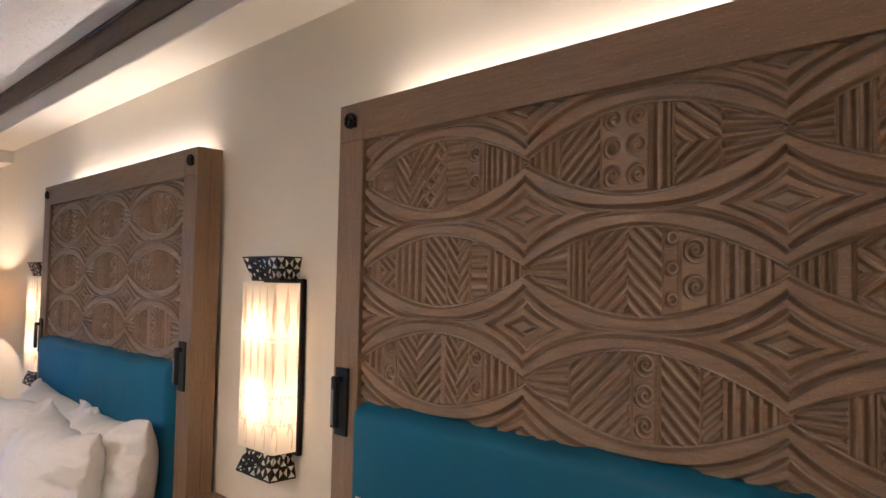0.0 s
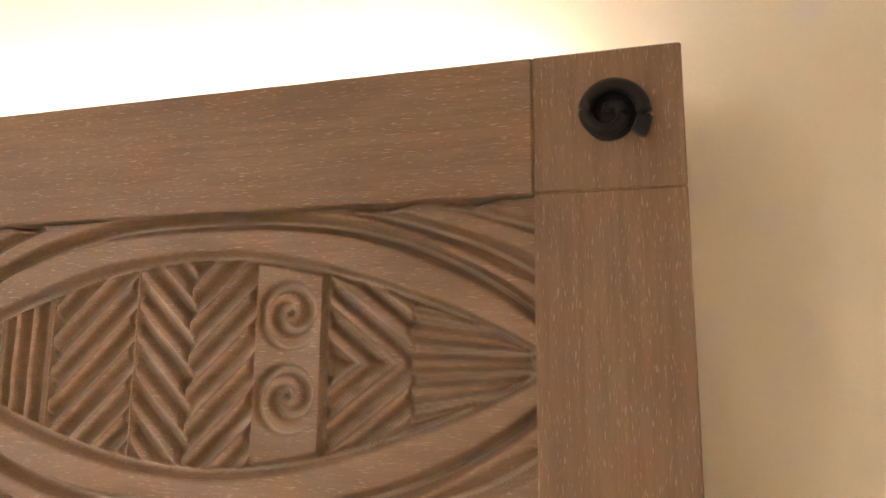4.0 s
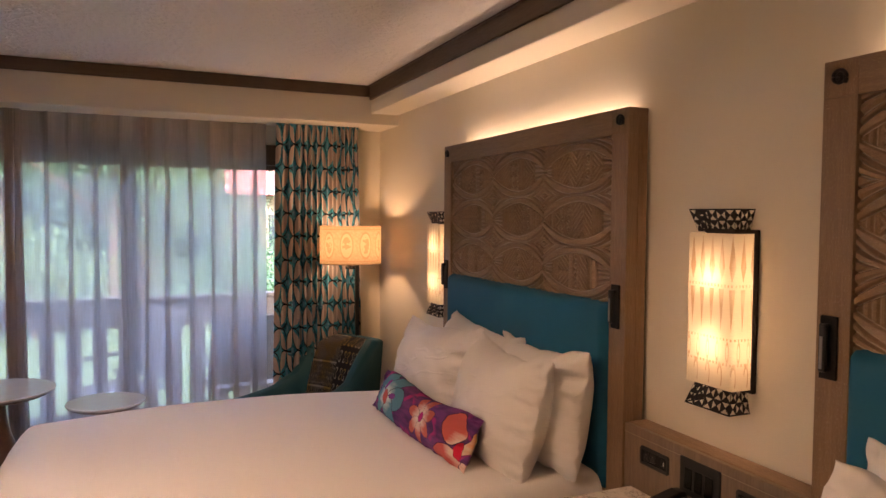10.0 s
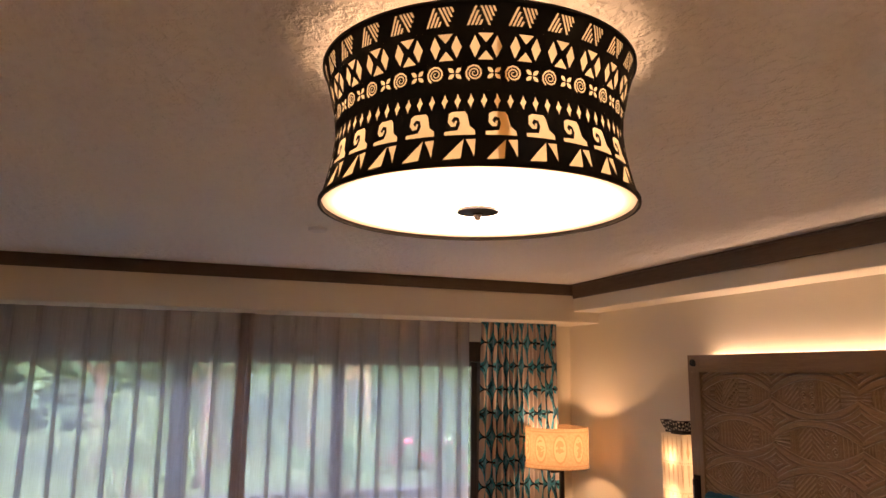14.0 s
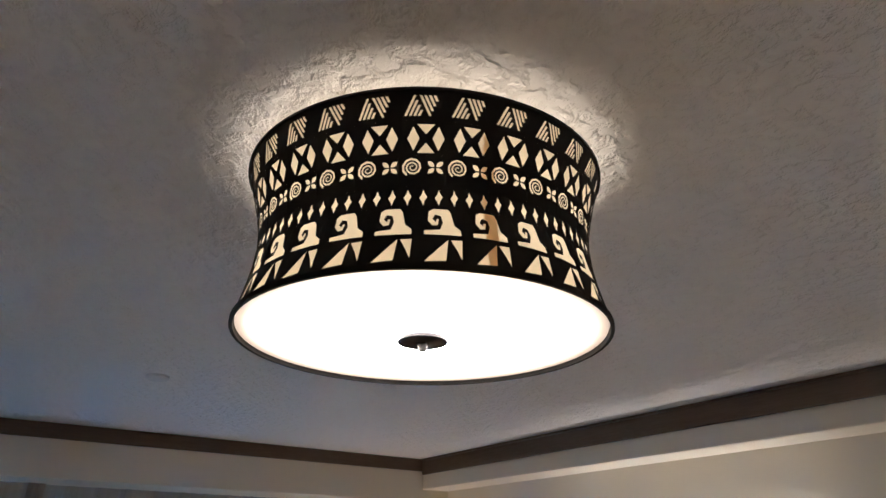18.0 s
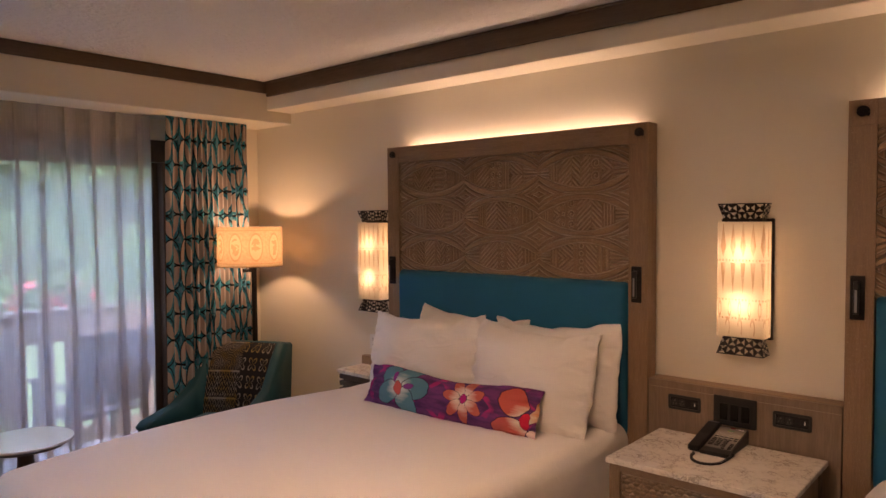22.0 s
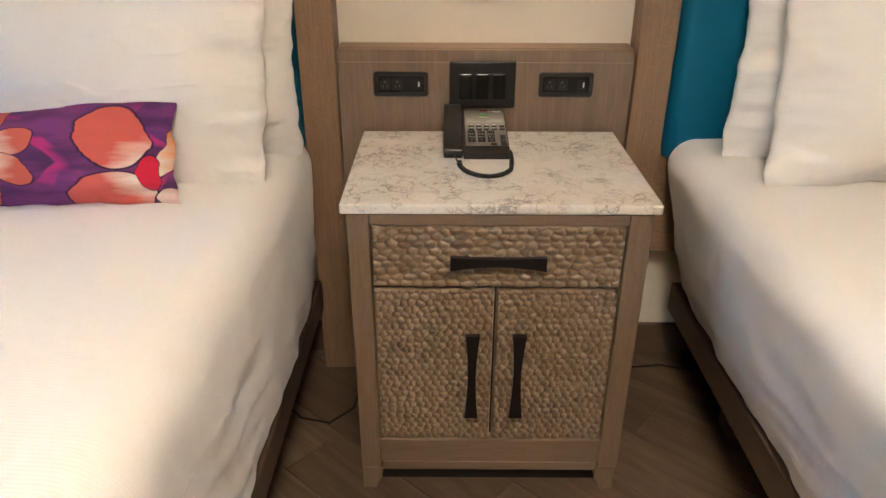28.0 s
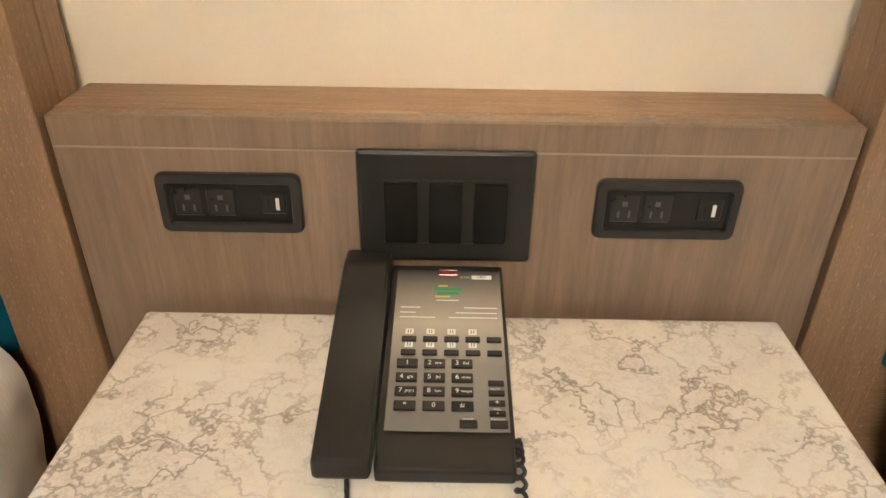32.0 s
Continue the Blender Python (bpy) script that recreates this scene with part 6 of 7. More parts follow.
def telephone():
    t = thing("telephone", "black hotel desk telephone with coiled cord on the nightstand", "telephone", (-0.031, -0.216, 0.7562))
    yf, yb = -0.112, 0.112
    # wedge base
    bm = bmesh.new()
    prof = [(yf, 0.0), (yb, 0.0), (yb, 0.056), (yf + 0.026, 0.020), (yf, 0.014)]
    vs = [[bm.verts.new((sx, y, z)) for y, z in prof] for sx in (-0.033, 0.074)]
    for k in range(5):
        j = (k + 1) % 5
        bm.faces.new((vs[0][k], vs[0][j], vs[1][j], vs[1][k]))
    bm.faces.new(vs[0])
    bm.faces.new(vs[1][::-1])
    bmesh.ops.bevel(bm, geom=list(bm.edges), offset=0.003, segments=2, profile=0.5, affect="EDGES")
    part("base", bm, M_DARKPLASTIC, t)
    # handset: long bar down one side
    bm = bmesh.new()
    prof = [(yf - 0.006, 0.008), (yb + 0.010, 0.052), (yb + 0.012, 0.066), (yb - 0.02, 0.070), (0.0, 0.047), (yf - 0.004, 0.026)]
    vs = [[bm.verts.new((sx, y, z)) for y, z in prof] for sx in (-0.079, -0.0345)]
    for k in range(6):
        j = (k + 1) % 6
        bm.faces.new((vs[0][k], vs[0][j], vs[1][j], vs[1][k]))
    bm.faces.new(vs[0])
    bm.faces.new(vs[1][::-1])
    bmesh.ops.bevel(bm, geom=list(bm.edges), offset=0.004, segments=2, profile=0.5, affect="EDGES")
    part("handset", bm, M_DARKPLASTIC, t, "flat black handset")
    bm = box(-0.078, -0.036, yf + 0.01, yb - 0.005, 0.0, 0.007)
    for v in bm.verts:
        v.co.z += 0.0 if v.co.z < 0.003 else (0.0 if v.co.y < 0 else 0.040)
    part("cradle", bm, M_DARKPLASTIC, t)
    # face plate: dark at the head, warm grey at the keys, its satin sheen painted in
    ang = math.degrees(math.atan2(0.036, yb - yf - 0.026))
    face = part("face_plate", box(-0.0275, 0.0705, 0.0, 0.184, 0.0, 0.0012, 0.0005), M_FACE, t, "grey face plate with a painted sheen")
    face.matrix_local = Matrix.Translation((0, yf + 0.031, 0.0226)) @ Euler((radians(ang), 0, 0)).to_matrix().to_4x4()

    def key(name, x, y, w, h, mat_, text="", small="", d=0.0028):
        k = part(name, box(x - w / 2, x + w / 2, y - h / 2, y + h / 2, 0.0012, 0.0012 + d, 0.0009, 2), mat_, face)
        if text:
            text_part(text, 0.0066, (x - (0.0042 if small else 0), y, 0.0013 + d), M_WHITEPRINT, k, 0.0)
        if small:
            text_part(small, 0.0044, (x + 0.0032, y - 0.0002, 0.0013 + d), M_WHITEPRINT, k, 0.0)
        return k

    xs, ys = (-0.0125, 0.0105, 0.0335), (0.066, 0.0510, 0.0368, 0.0225)
    names = [["1", ""], ["2", "abc"], ["3", "def"], ["4", "ghi"], ["5", "jkl"], ["6", "mno"], ["7", "pqrs"], ["8", "tuv"], ["9", "wxyz"], ["*", ""], ["0", ""], ["#", ""]]
    for i, (a, b) in enumerate(names):
        key("dial_key", xs[i % 3], ys[i // 3], 0.0178, 0.0092, M_KEY, a, b)
    for r, (yy, n) in enumerate(((0.0935, 5), (0.0782, 5))):
        for i in range(n):
            key("service_key", -0.0125 + i * 0.0185, yy, 0.0128, 0.0056, M_KEY)
            if i < 4:
                ic = part("icon", box(-0.0125 + i * 0.0185 - 0.0036, -0.0125 + i * 0.0185 + 0.0036, yy + 0.0070, yy + 0.0132, 0.0012, 0.0015), M_WHITEPRINT, face, "white pictogram tile")
                bm = box(-0.0125 + i * 0.0185 - 0.0016, -0.0125 + i * 0.0185 - 0.0006, yy + 0.0082, yy + 0.0120, 0.0015, 0.0017)
                add_box(bm, -0.0125 + i * 0.0185 + 0.0006, -0.0125 + i * 0.0185 + 0.0016, yy + 0.0082, yy + 0.0120, 0.0015, 0.0017)
                part("pictogram", bm, M_PICTO, ic)
    for yy, s in ((0.0460, ""), (0.0360, ""), (0.0260, "+"), (0.0160, "-")):
        key("side_key", 0.0612, yy, 0.0132, 0.0052, M_KEY, s)
    key("hold_key", 0.0380, 0.0058, 0.0140, 0.0072, M_KEY)
    key("speaker_key", 0.0620, 0.0058, 0.0140, 0.0072, M_KEY)
    for s, x, y in (("MUTE", 0.0605, 0.0409), ("VOL", 0.0612, 0.0210), ("HOLD", 0.0380, 0.0112), ("SPEAKER", 0.0615, 0.0112)):
        text_part(s, 0.0030, (x, y, 0.00135), M_WHITEPRINT, face, 0.0)
    part("message_lamp", box(0.0115, 0.0305, 0.1755, 0.1835, 0.0012, 0.0030, 0.0014), plain("red lens", (0.17, 0.012, 0.014), 0.25), face, "red message lamp")
    part("room_label", box(0.0435, 0.0625, 0.1720, 0.1770, 0.0012, 0.0016), M_WHITEPRINT, face, "white room number label")
    text_part("3401", 0.0046, (0.053, 0.1745, 0.0017), M_DARKPLASTIC, face, 0.0)
    text_part("ROOM", 0.0032, (0.0375, 0.1745, 0.00135), M_WHITEPRINT, face, 0.0)
    green, yellow = plain("green print", (0.04, 0.28, 0.12), 0.6, bump=0), plain("yellow print", (0.55, 0.50, 0.06), 0.6, bump=0)
    for x0, x1, y0, y1, m in ((0.007, 0.034, 0.1560, 0.1596, green), (0.011, 0.031, 0.1505, 0.1540, green), (0.009, 0.023, 0.1468, 0.1490, yellow), (0.012, 0.021, 0.1612, 0.1630, yellow)):
        part("emblem_bar", box(x0, x1, y0, y1, 0.0012, 0.0014), m, face)
    for x0, x1, yy in ((0.010, 0.031, 0.1425), (-0.022, -0.004, 0.1330), (-0.022, -0.008, 0.1265), (-0.022, 0.010, 0.1205), (0.036, 0.066, 0.1330), (0.028, 0.066, 0.1265), (0.022, 0.066, 0.1205)):
        part("print_line", box(x0, x1, yy, yy + 0.0011, 0.0012, 0.0014), M_WHITEPRINT, face)
    # coiled cord: hangs in a loop in front
    pts = []
    n = 760
    for i in range(n):
        u = i / (n - 1)
        if u < 0.14:
            cx, cy, cz = -0.052 + 0.010 * (u / 0.14), yf - 0.006 - 0.052 * (u / 0.14) ** 0.8, 0.010 - 0.004 * (u / 0.14)
        else:
            w = (u - 0.14) / 0.86
            a = math.pi * (1.06 - 1.12 * w)
            cx, cy = 0.017 + 0.060 * math.cos(a), yf - 0.034 - 0.086 * max(0.0, math.sin(a))
            cy += 0.075 * max(0, w - 0.8) / 0.2
            cz = 0.0062
        wind = 2 * math.pi * 64 * u
        k = 0.0038 if u > 0.10 else 0.0002
        nx, ny = (math.cos(math.pi * (1.06 - 1.12 * max(0, u - 0.14) / 0.86)), math.sin(math.pi * (1.06 - 1.12 * max(0, u - 0.14) / 0.86)))
        pts.append((cx + k * math.cos(wind) * nx, cy - k * math.cos(wind) * ny, cz + k * math.sin(wind)))
    part("coiled_cord", tube(pts, 0.0019, 5), M_DARKPLASTIC, t, "black coiled cord", True)


def face_material():
    s = Nodes("phone face with painted sheen", 0.35, (0.1, 0.1, 0.1))
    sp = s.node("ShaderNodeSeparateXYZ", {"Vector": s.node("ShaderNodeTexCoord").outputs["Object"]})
    # base colour holds the sheen as a pale band across the plate
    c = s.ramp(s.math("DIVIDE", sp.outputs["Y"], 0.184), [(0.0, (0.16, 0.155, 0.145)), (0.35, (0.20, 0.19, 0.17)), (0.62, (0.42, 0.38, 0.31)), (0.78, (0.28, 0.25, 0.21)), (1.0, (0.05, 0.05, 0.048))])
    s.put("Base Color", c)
    s.bump(s.noise(s.coord("Object"), 400, 2), 0.05, 0.0003)
    return s.mat


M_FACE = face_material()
M_KEY = plain("black rubber key", (0.014, 0.013, 0.013), 0.5)
telephone()


# ---- small nightstand by the balcony ----
_t = thing("side_nightstand", "small ribbed dark nightstand with pale stone top beside the bed", "nightstand", (-2.105, -0.128, 0))
part("stone_top", box(-0.137, 0.137, -0.125, 0.122, 0.745, 0.768, 0.004, 2), M_MARBLE, _t, "pale stone top")
part("body", box(-0.112, 0.130, -0.100, 0.120, 0.0, 0.744, 0.004), M_RAILWOOD, _t)
for i in range(17):
    z = 0.712 - i * 0.040
    bm = box(-0.128, 0.131, -0.116, -0.1005, z, z + 0.028, 0.005, 2)
    add_box(bm, -0.128, -0.1125, -0.1003, 0.118, z, z + 0.028, 0.005, 2)
    part("rib", bm, M_RAILWOOD, _t)
_t = thing("bedside_riser", "small wooden outlet riser standing on the stone top", "outlet box", (-2.185, -0.032, 0.7683))
part("riser_box", box(-0.062, 0.062, -0.020, 0.020, 0.0, 0.052, 0.002), M_OAK_H, _t)
_t = thing("wall_outlet", "white duplex wall outlet on the beige wall", "wall outlet", (-2.188, -0.0005, 0.900))
part("cover", box(-0.035, 0.035, -0.005, 0.0, -0.045, 0.045, 0.002), M_WHITEPRINT, _t)
for s in (-1, 1):
    o = part("socket", box(-0.017, 0.017, -0.0075, -0.0051, s * 0.020 - 0.014, s * 0.020 + 0.014, 0.002), M_WHITEPRINT, _t)
    bm = box(-0.008, -0.0055, -0.0080, -0.0076, s * 0.020 - 0.003, s * 0.020 + 0.006)
    add_box(bm, 0.0055, 0.008, -0.0080, -0.0076, s * 0.020 - 0.003, s * 0.020 + 0.006)
    add_box(bm, -0.002, 0.002, -0.0080, -0.0076, s * 0.020 - 0.010, s * 0.020 - 0.006)
    part("slots", bm, M_SLOT, o)


# ---- floral bolster ----
def floral_material():
    s = Nodes("floral print", 0.8, (0.2, 0.05, 0.2), 0, 0.2)
    uv = s.node("ShaderNodeTexCoord").outputs["UV"]
    wob = s.node("ShaderNodeTexNoise", {"Vector": uv, "Scale": 5.0, "Detail": 3.0}).outputs["Color"]
    vec = s.mix(0.035, uv, wob)
    sp = s.node("ShaderNodeSeparateXYZ", {"Vector": vec})
    u, v = s.math("MULTIPLY", s.math("SUBTRACT", sp.outputs["X"], 0.017), 4.5), s.math("SUBTRACT", sp.outputs["Y"], 0.017)
    n = s.noise(uv, 7.0, 4)
    base = s.mix(s.ramp(n, [(0.38, 0.0), (0.62, 1.0)]), (0.085, 0.03, 0.12), (0.18, 0.045, 0.19))
    du = s.math("ABSOLUTE", s.math("SUBTRACT", s.math("FRACT", s.math("MULTIPLY", s.math("ADD", u, v), 1.15)), 0.5))
    dv = s.math("ABSOLUTE", s.math("SUBTRACT", s.math("FRACT", s.math("MULTIPLY", s.math("SUBTRACT", u, v), 1.15)), 0.5))
    part_of = s.ramp(s.noise(uv, 3.2, 2), [(0.46, 0.0), (0.54, 1.0)])
    grid = s.math("MULTIPLY", s.math("MULTIPLY", s.ramp(s.math("MINIMUM", du, dv), [(0.07, 1.0), (0.10, 0.0)]), part_of), 0.85)
    col = s.mix(grid, base, (0.48, 0.03, 0.20))

    def flower(col, cu, cv, r, petals, phase, outer, inner, core, squash=1.0):
        a, b = s.math("SUBTRACT", u, cu), s.math("MULTIPLY", s.math("SUBTRACT", v, cv), squash)
        rad = s.math("SQRT", s.math("ADD", s.math("MULTIPLY", a, a), s.math("MULTIPLY", b, b)))
        ang = s.node("ShaderNodeMath", {0: b, 1: a}, operation="ARCTAN2").outputs[0]
        lobes = s.math("ABSOLUTE", s.math("COSINE", s.math("ADD", s.math("MULTIPLY", ang, petals / 2.0), phase)))
        edge = s.math("MULTIPLY", s.math("ADD", 0.42, s.math("MULTIPLY", s.math("POWER", lobes, 0.55), 0.58)), r)
        k = s.math("DIVIDE", rad, edge)
        inside = s.ramp(k, [(0.97, 1.0), (1.0, 0.0)])
        line = s.ramp(k, [(0.995, 1.0), (1.05, 0.0)])
        fill = s.ramp(k, [(0.0, inner), (0.30, inner), (0.62, outer), (1.0, tuple(c * 0.75 for c in outer))])
        fill = s.mix(s.math("MULTIPLY", s.noise(uv, 18.0, 2), 0.35), fill, inner)
        col = s.mix(line, col, (0.03, 0.015, 0.05))
        col = s.mix(inside, col, fill)
        return s.mix(s.ramp(rad, [(r * 0.17, 1.0), (r * 0.20, 0.0)]), col, core)

    def petal(col, cu, cv, ru, rv, turn, outer, inner, fu, fv):
        """One painted oval with an ink outline, paler towards the flower's heart at (fu, fv)."""
        a, b = s.math("SUBTRACT", u, cu), s.math("SUBTRACT", v, cv)
        ca, sa = math.cos(turn), math.sin(turn)
        p = s.math("DIVIDE", s.math("ADD", s.math("MULTIPLY", a, ca), s.math("MULTIPLY", b, sa)), ru)
        q = s.math("DIVIDE", s.math("SUBTRACT", s.math("MULTIPLY", b, ca), s.math("MULTIPLY", a, sa)), rv)
        k = s.math("SQRT", s.math("ADD", s.math("MULTIPLY", p, p), s.math("MULTIPLY", q, q)))
        e, f = s.math("SUBTRACT", u, fu), s.math("SUBTRACT", v, fv)
        far = s.math("SQRT", s.math("ADD", s.math("MULTIPLY", e, e), s.math("MULTIPLY", f, f)))
        fill = s.mix(s.ramp(s.math("ADD", far, s.math("MULTIPLY", s.math("SUBTRACT", s.noise(uv, 14.0, 2), 0.5), 0.25)), [(0.12, 0.0), (0.34, 1.0)]), inner, outer)
        k = s.math("MULTIPLY", k, 0.5)
        col = s.mix(s.ramp(k, [(0.505, 1.0), (0.535, 0.0)]), col, (0.03, 0.015, 0.05))
        return s.mix(s.ramp(k, [(0.485, 1.0), (0.50, 0.0)]), col, fill)

    pale = (0.74, 0.64, 0.54)
    teal, coral = (0.08, 0.24, 0.31), (0.56, 0.13, 0.095)
    for ang, ln in ((2.5, 0.36), (1.25, 0.40), (0.1, 0.42), (-1.0, 0.38), (3.6, 0.36)):
        col = petal(col, 1.16 + ln * math.cos(ang), 0.50 + 0.9 * ln * math.sin(ang), 0.33, 0.25, ang, teal, (0.62, 0.66, 0.62), 1.16, 0.50)
    col = petal(col, 1.00, 0.72, 0.12, 0.055, 1.9, (0.30, 0.04, 0.28), (0.30, 0.04, 0.28), 9, 9)
    col = petal(col, 1.42, 0.55, 0.13, 0.055, 0.2, (0.24, 0.05, 0.26), (0.24, 0.05, 0.26), 9, 9)
    col = petal(col, 1.16, 0.48, 0.10, 0.15, 0.2, (0.66, 0.12, 0.10), (0.66, 0.12, 0.10), 9, 9)
    for k in range(7):
        ang = 0.35 + k * 0.8976
        col = petal(col, 2.79 + 0.29 * math.cos(ang), 0.52 + 0.27 * math.sin(ang), 0.20, 0.115, ang, coral, pale, 2.79, 0.52)
    col = petal(col, 2.79, 0.52, 0.075, 0.10, 0, (0.50, 0.02, 0.20), (0.50, 0.02, 0.20), 9, 9)
    col = petal(col, 4.36, 0.58, 0.10, 0.30, -0.5, (0.72, 0.30, 0.12), pale, 4.12, 0.34)
    col = petal(col, 3.84, 0.66, 0.31, 0.26, -0.45, (0.60, 0.12, 0.095), pale, 4.12, 0.34)
    col = petal(col, 3.80, 0.12, 0.36, 0.23, 0.30, (0.58, 0.12, 0.10), pale, 4.12, 0.34)
    col = petal(col, 4.30, 0.08, 0.16, 0.12, -0.3, (0.72, 0.50, 0.45), pale, 4.12, 0.34)
    col = petal(col, 4.14, 0.34, 0.10, 0.16, -0.2, (0.60, 0.02, 0.06), (0.60, 0.02, 0.06), 9, 9)
    s.put("Base Color", col)
    s.bump(s.math("ADD", s.noise(s.coord("Object"), 12, 3), s.math("MULTIPLY", s.noise(s.coord("Object"), 500, 2), 0.05)), 0.25, 0.004)
    return s.mat


M_FLORAL = floral_material()
pillow("lumbar_pillow", "long purple lumbar pillow printed with teal and coral flowers", -1.115, -0.572, 0.842, 1.0, 0.208, 0.125, -22, 1.0, 51, M_FLORAL, 0.0, "")


# ---- round pedestal tables ----
M_PEDESTAL = wood("warm walnut", (0.155, 0.075, 0.032), (0.10, 0.048, 0.022), (0.2, 0.11, 0.06), "Z", 0.35, 0.1)
M_TABLETOP = plain("pale stone tabletop", (0.60, 0.57, 0.54), 0.12, 0, 0.5, 0.2, 8, 0.0)


def pedestal_table(x, y, top, r, label):
    t = thing("pedestal_table", label, "side table", (x, y, 0), group="round tables by the balcony door")
    part("tabletop", lathe([(0, top - 0.018), (r - 0.016, top - 0.018), (r - 0.003, top - 0.012), (r, top - 0.006), (r - 0.002, top - 0.001), (r - 0.008, top), (0, top)], 64), M_TABLETOP, t)
    part("table_edge", lathe([(0, top - 0.030), (r - 0.030, top - 0.030), (r - 0.012, top - 0.0185), (0, top - 0.0185)], 64), M_PEDESTAL, t)
    wide, tall = r / 0.272, top / 0.768
    prof = [(0, 0.0)] + [(a * wide, z * tall) for a, z in ((0.212, 0.0), (0.214, 0.014), (0.206, 0.06), (0.190, 0.15), (0.160, 0.27), (0.125, 0.37), (0.090, 0.46), (0.064, 0.54), (0.050, 0.61), (0.045, 0.67), (0.048, 0.71), (0.060, 0.736))]
    prof.append((0, top - 0.0305))
    part("pedestal", lathe(prof, 48), M_PEDESTAL, t, "flared walnut pedestal", True)


pedestal_table(-2.57, -2.325, 0.768, 0.272, "taller round pedestal table with pale stone top and walnut base")
pedestal_table(-2.55, -1.815, 0.668, 0.198, "shorter round pedestal table with pale stone top and walnut base")


# ---- armchair ----
def tapa_material():
    s = Nodes("tribal woven cloth", 0.8, (0.1, 0.08, 0.06), 0, 0.2)
    c = s.node("ShaderNodeTexCoord").outputs["UV"]
    sp = s.node("ShaderNodeSeparateXYZ", {"Vector": c})
    u, v = sp.outputs["X"], sp.outputs["Y"]
    tri = s.math("PINGPONG", s.math("MULTIPLY", u, 13.0), 0.5)
    zig = s.math("FRACT", s.math("ADD", s.math("MULTIPLY", v, 14.0), s.math("MULTIPLY", tri, 2.6)))
    z1 = s.ramp(s.math("ABSOLUTE", s.math("SUBTRACT", zig, 0.5)), [(0.10, 1.0), (0.15, 0.0)])
    pu, pv = s.math("SUBTRACT", s.math("FRACT", s.math("MULTIPLY", u, 5.2)), 0.5), s.math("SUBTRACT", s.math("FRACT", s.math("MULTIPLY", v, 4.6)), 0.5)
    ang = s.node("ShaderNodeMath", {0: pv, 1: pu}, operation="ARCTAN2").outputs[0]
    rad = s.math("SQRT", s.math("ADD", s.math("MULTIPLY", pu, pu), s.math("MULTIPLY", pv, pv)))
    pet = s.math("ABSOLUTE", s.math("SINE", s.math("MULTIPLY", ang, 2.0)))
    fl = s.ramp(s.math("ABSOLUTE", s.math("SUBTRACT", rad, s.math("MULTIPLY", pet, 0.42))), [(0.035, 1.0), (0.06, 0.0)])
    swirl = s.ramp(s.math("ABSOLUTE", s.math("SUBTRACT", s.math("FRACT", s.math("SUBTRACT", s.math("MULTIPLY", rad, 8.0), s.math("DIVIDE", ang, 6.283))), 0.5)), [(0.12, 1.0), (0.18, 0.0)])
    side = s.math("GREATER_THAN", u, 0.48)
    upper = s.math("GREATER_THAN", v, 0.72)
    left = s.mix(upper, z1, swirl)
    pat = s.mix(side, left, fl)
    bars = s.ramp(s.math("ABSOLUTE", s.math("SUBTRACT", s.math("FRACT", s.math("MULTIPLY", v, 3.0)), 0.5)), [(0.46, 0.0), (0.48, 1.0)])
    pat = s.math("MAXIMUM", pat, s.math("MULTIPLY", bars, s.math("LESS_THAN", u, 0.48)))
    ink = s.mix(s.ramp(s.noise(c, 5.0, 2), [(0.42, 0.0), (0.58, 1.0)]), (0.30, 0.29, 0.27), (0.29, 0.20, 0.07))
    s.put("Base Color", s.mix(pat, (0.022, 0.020, 0.022), ink))
    s.bump(s.noise(s.coord("UV", scale=(300, 300, 1)), 1.0, 2), 0.2, 0.001)
    return s.mat


M_TAPA = tapa_material()


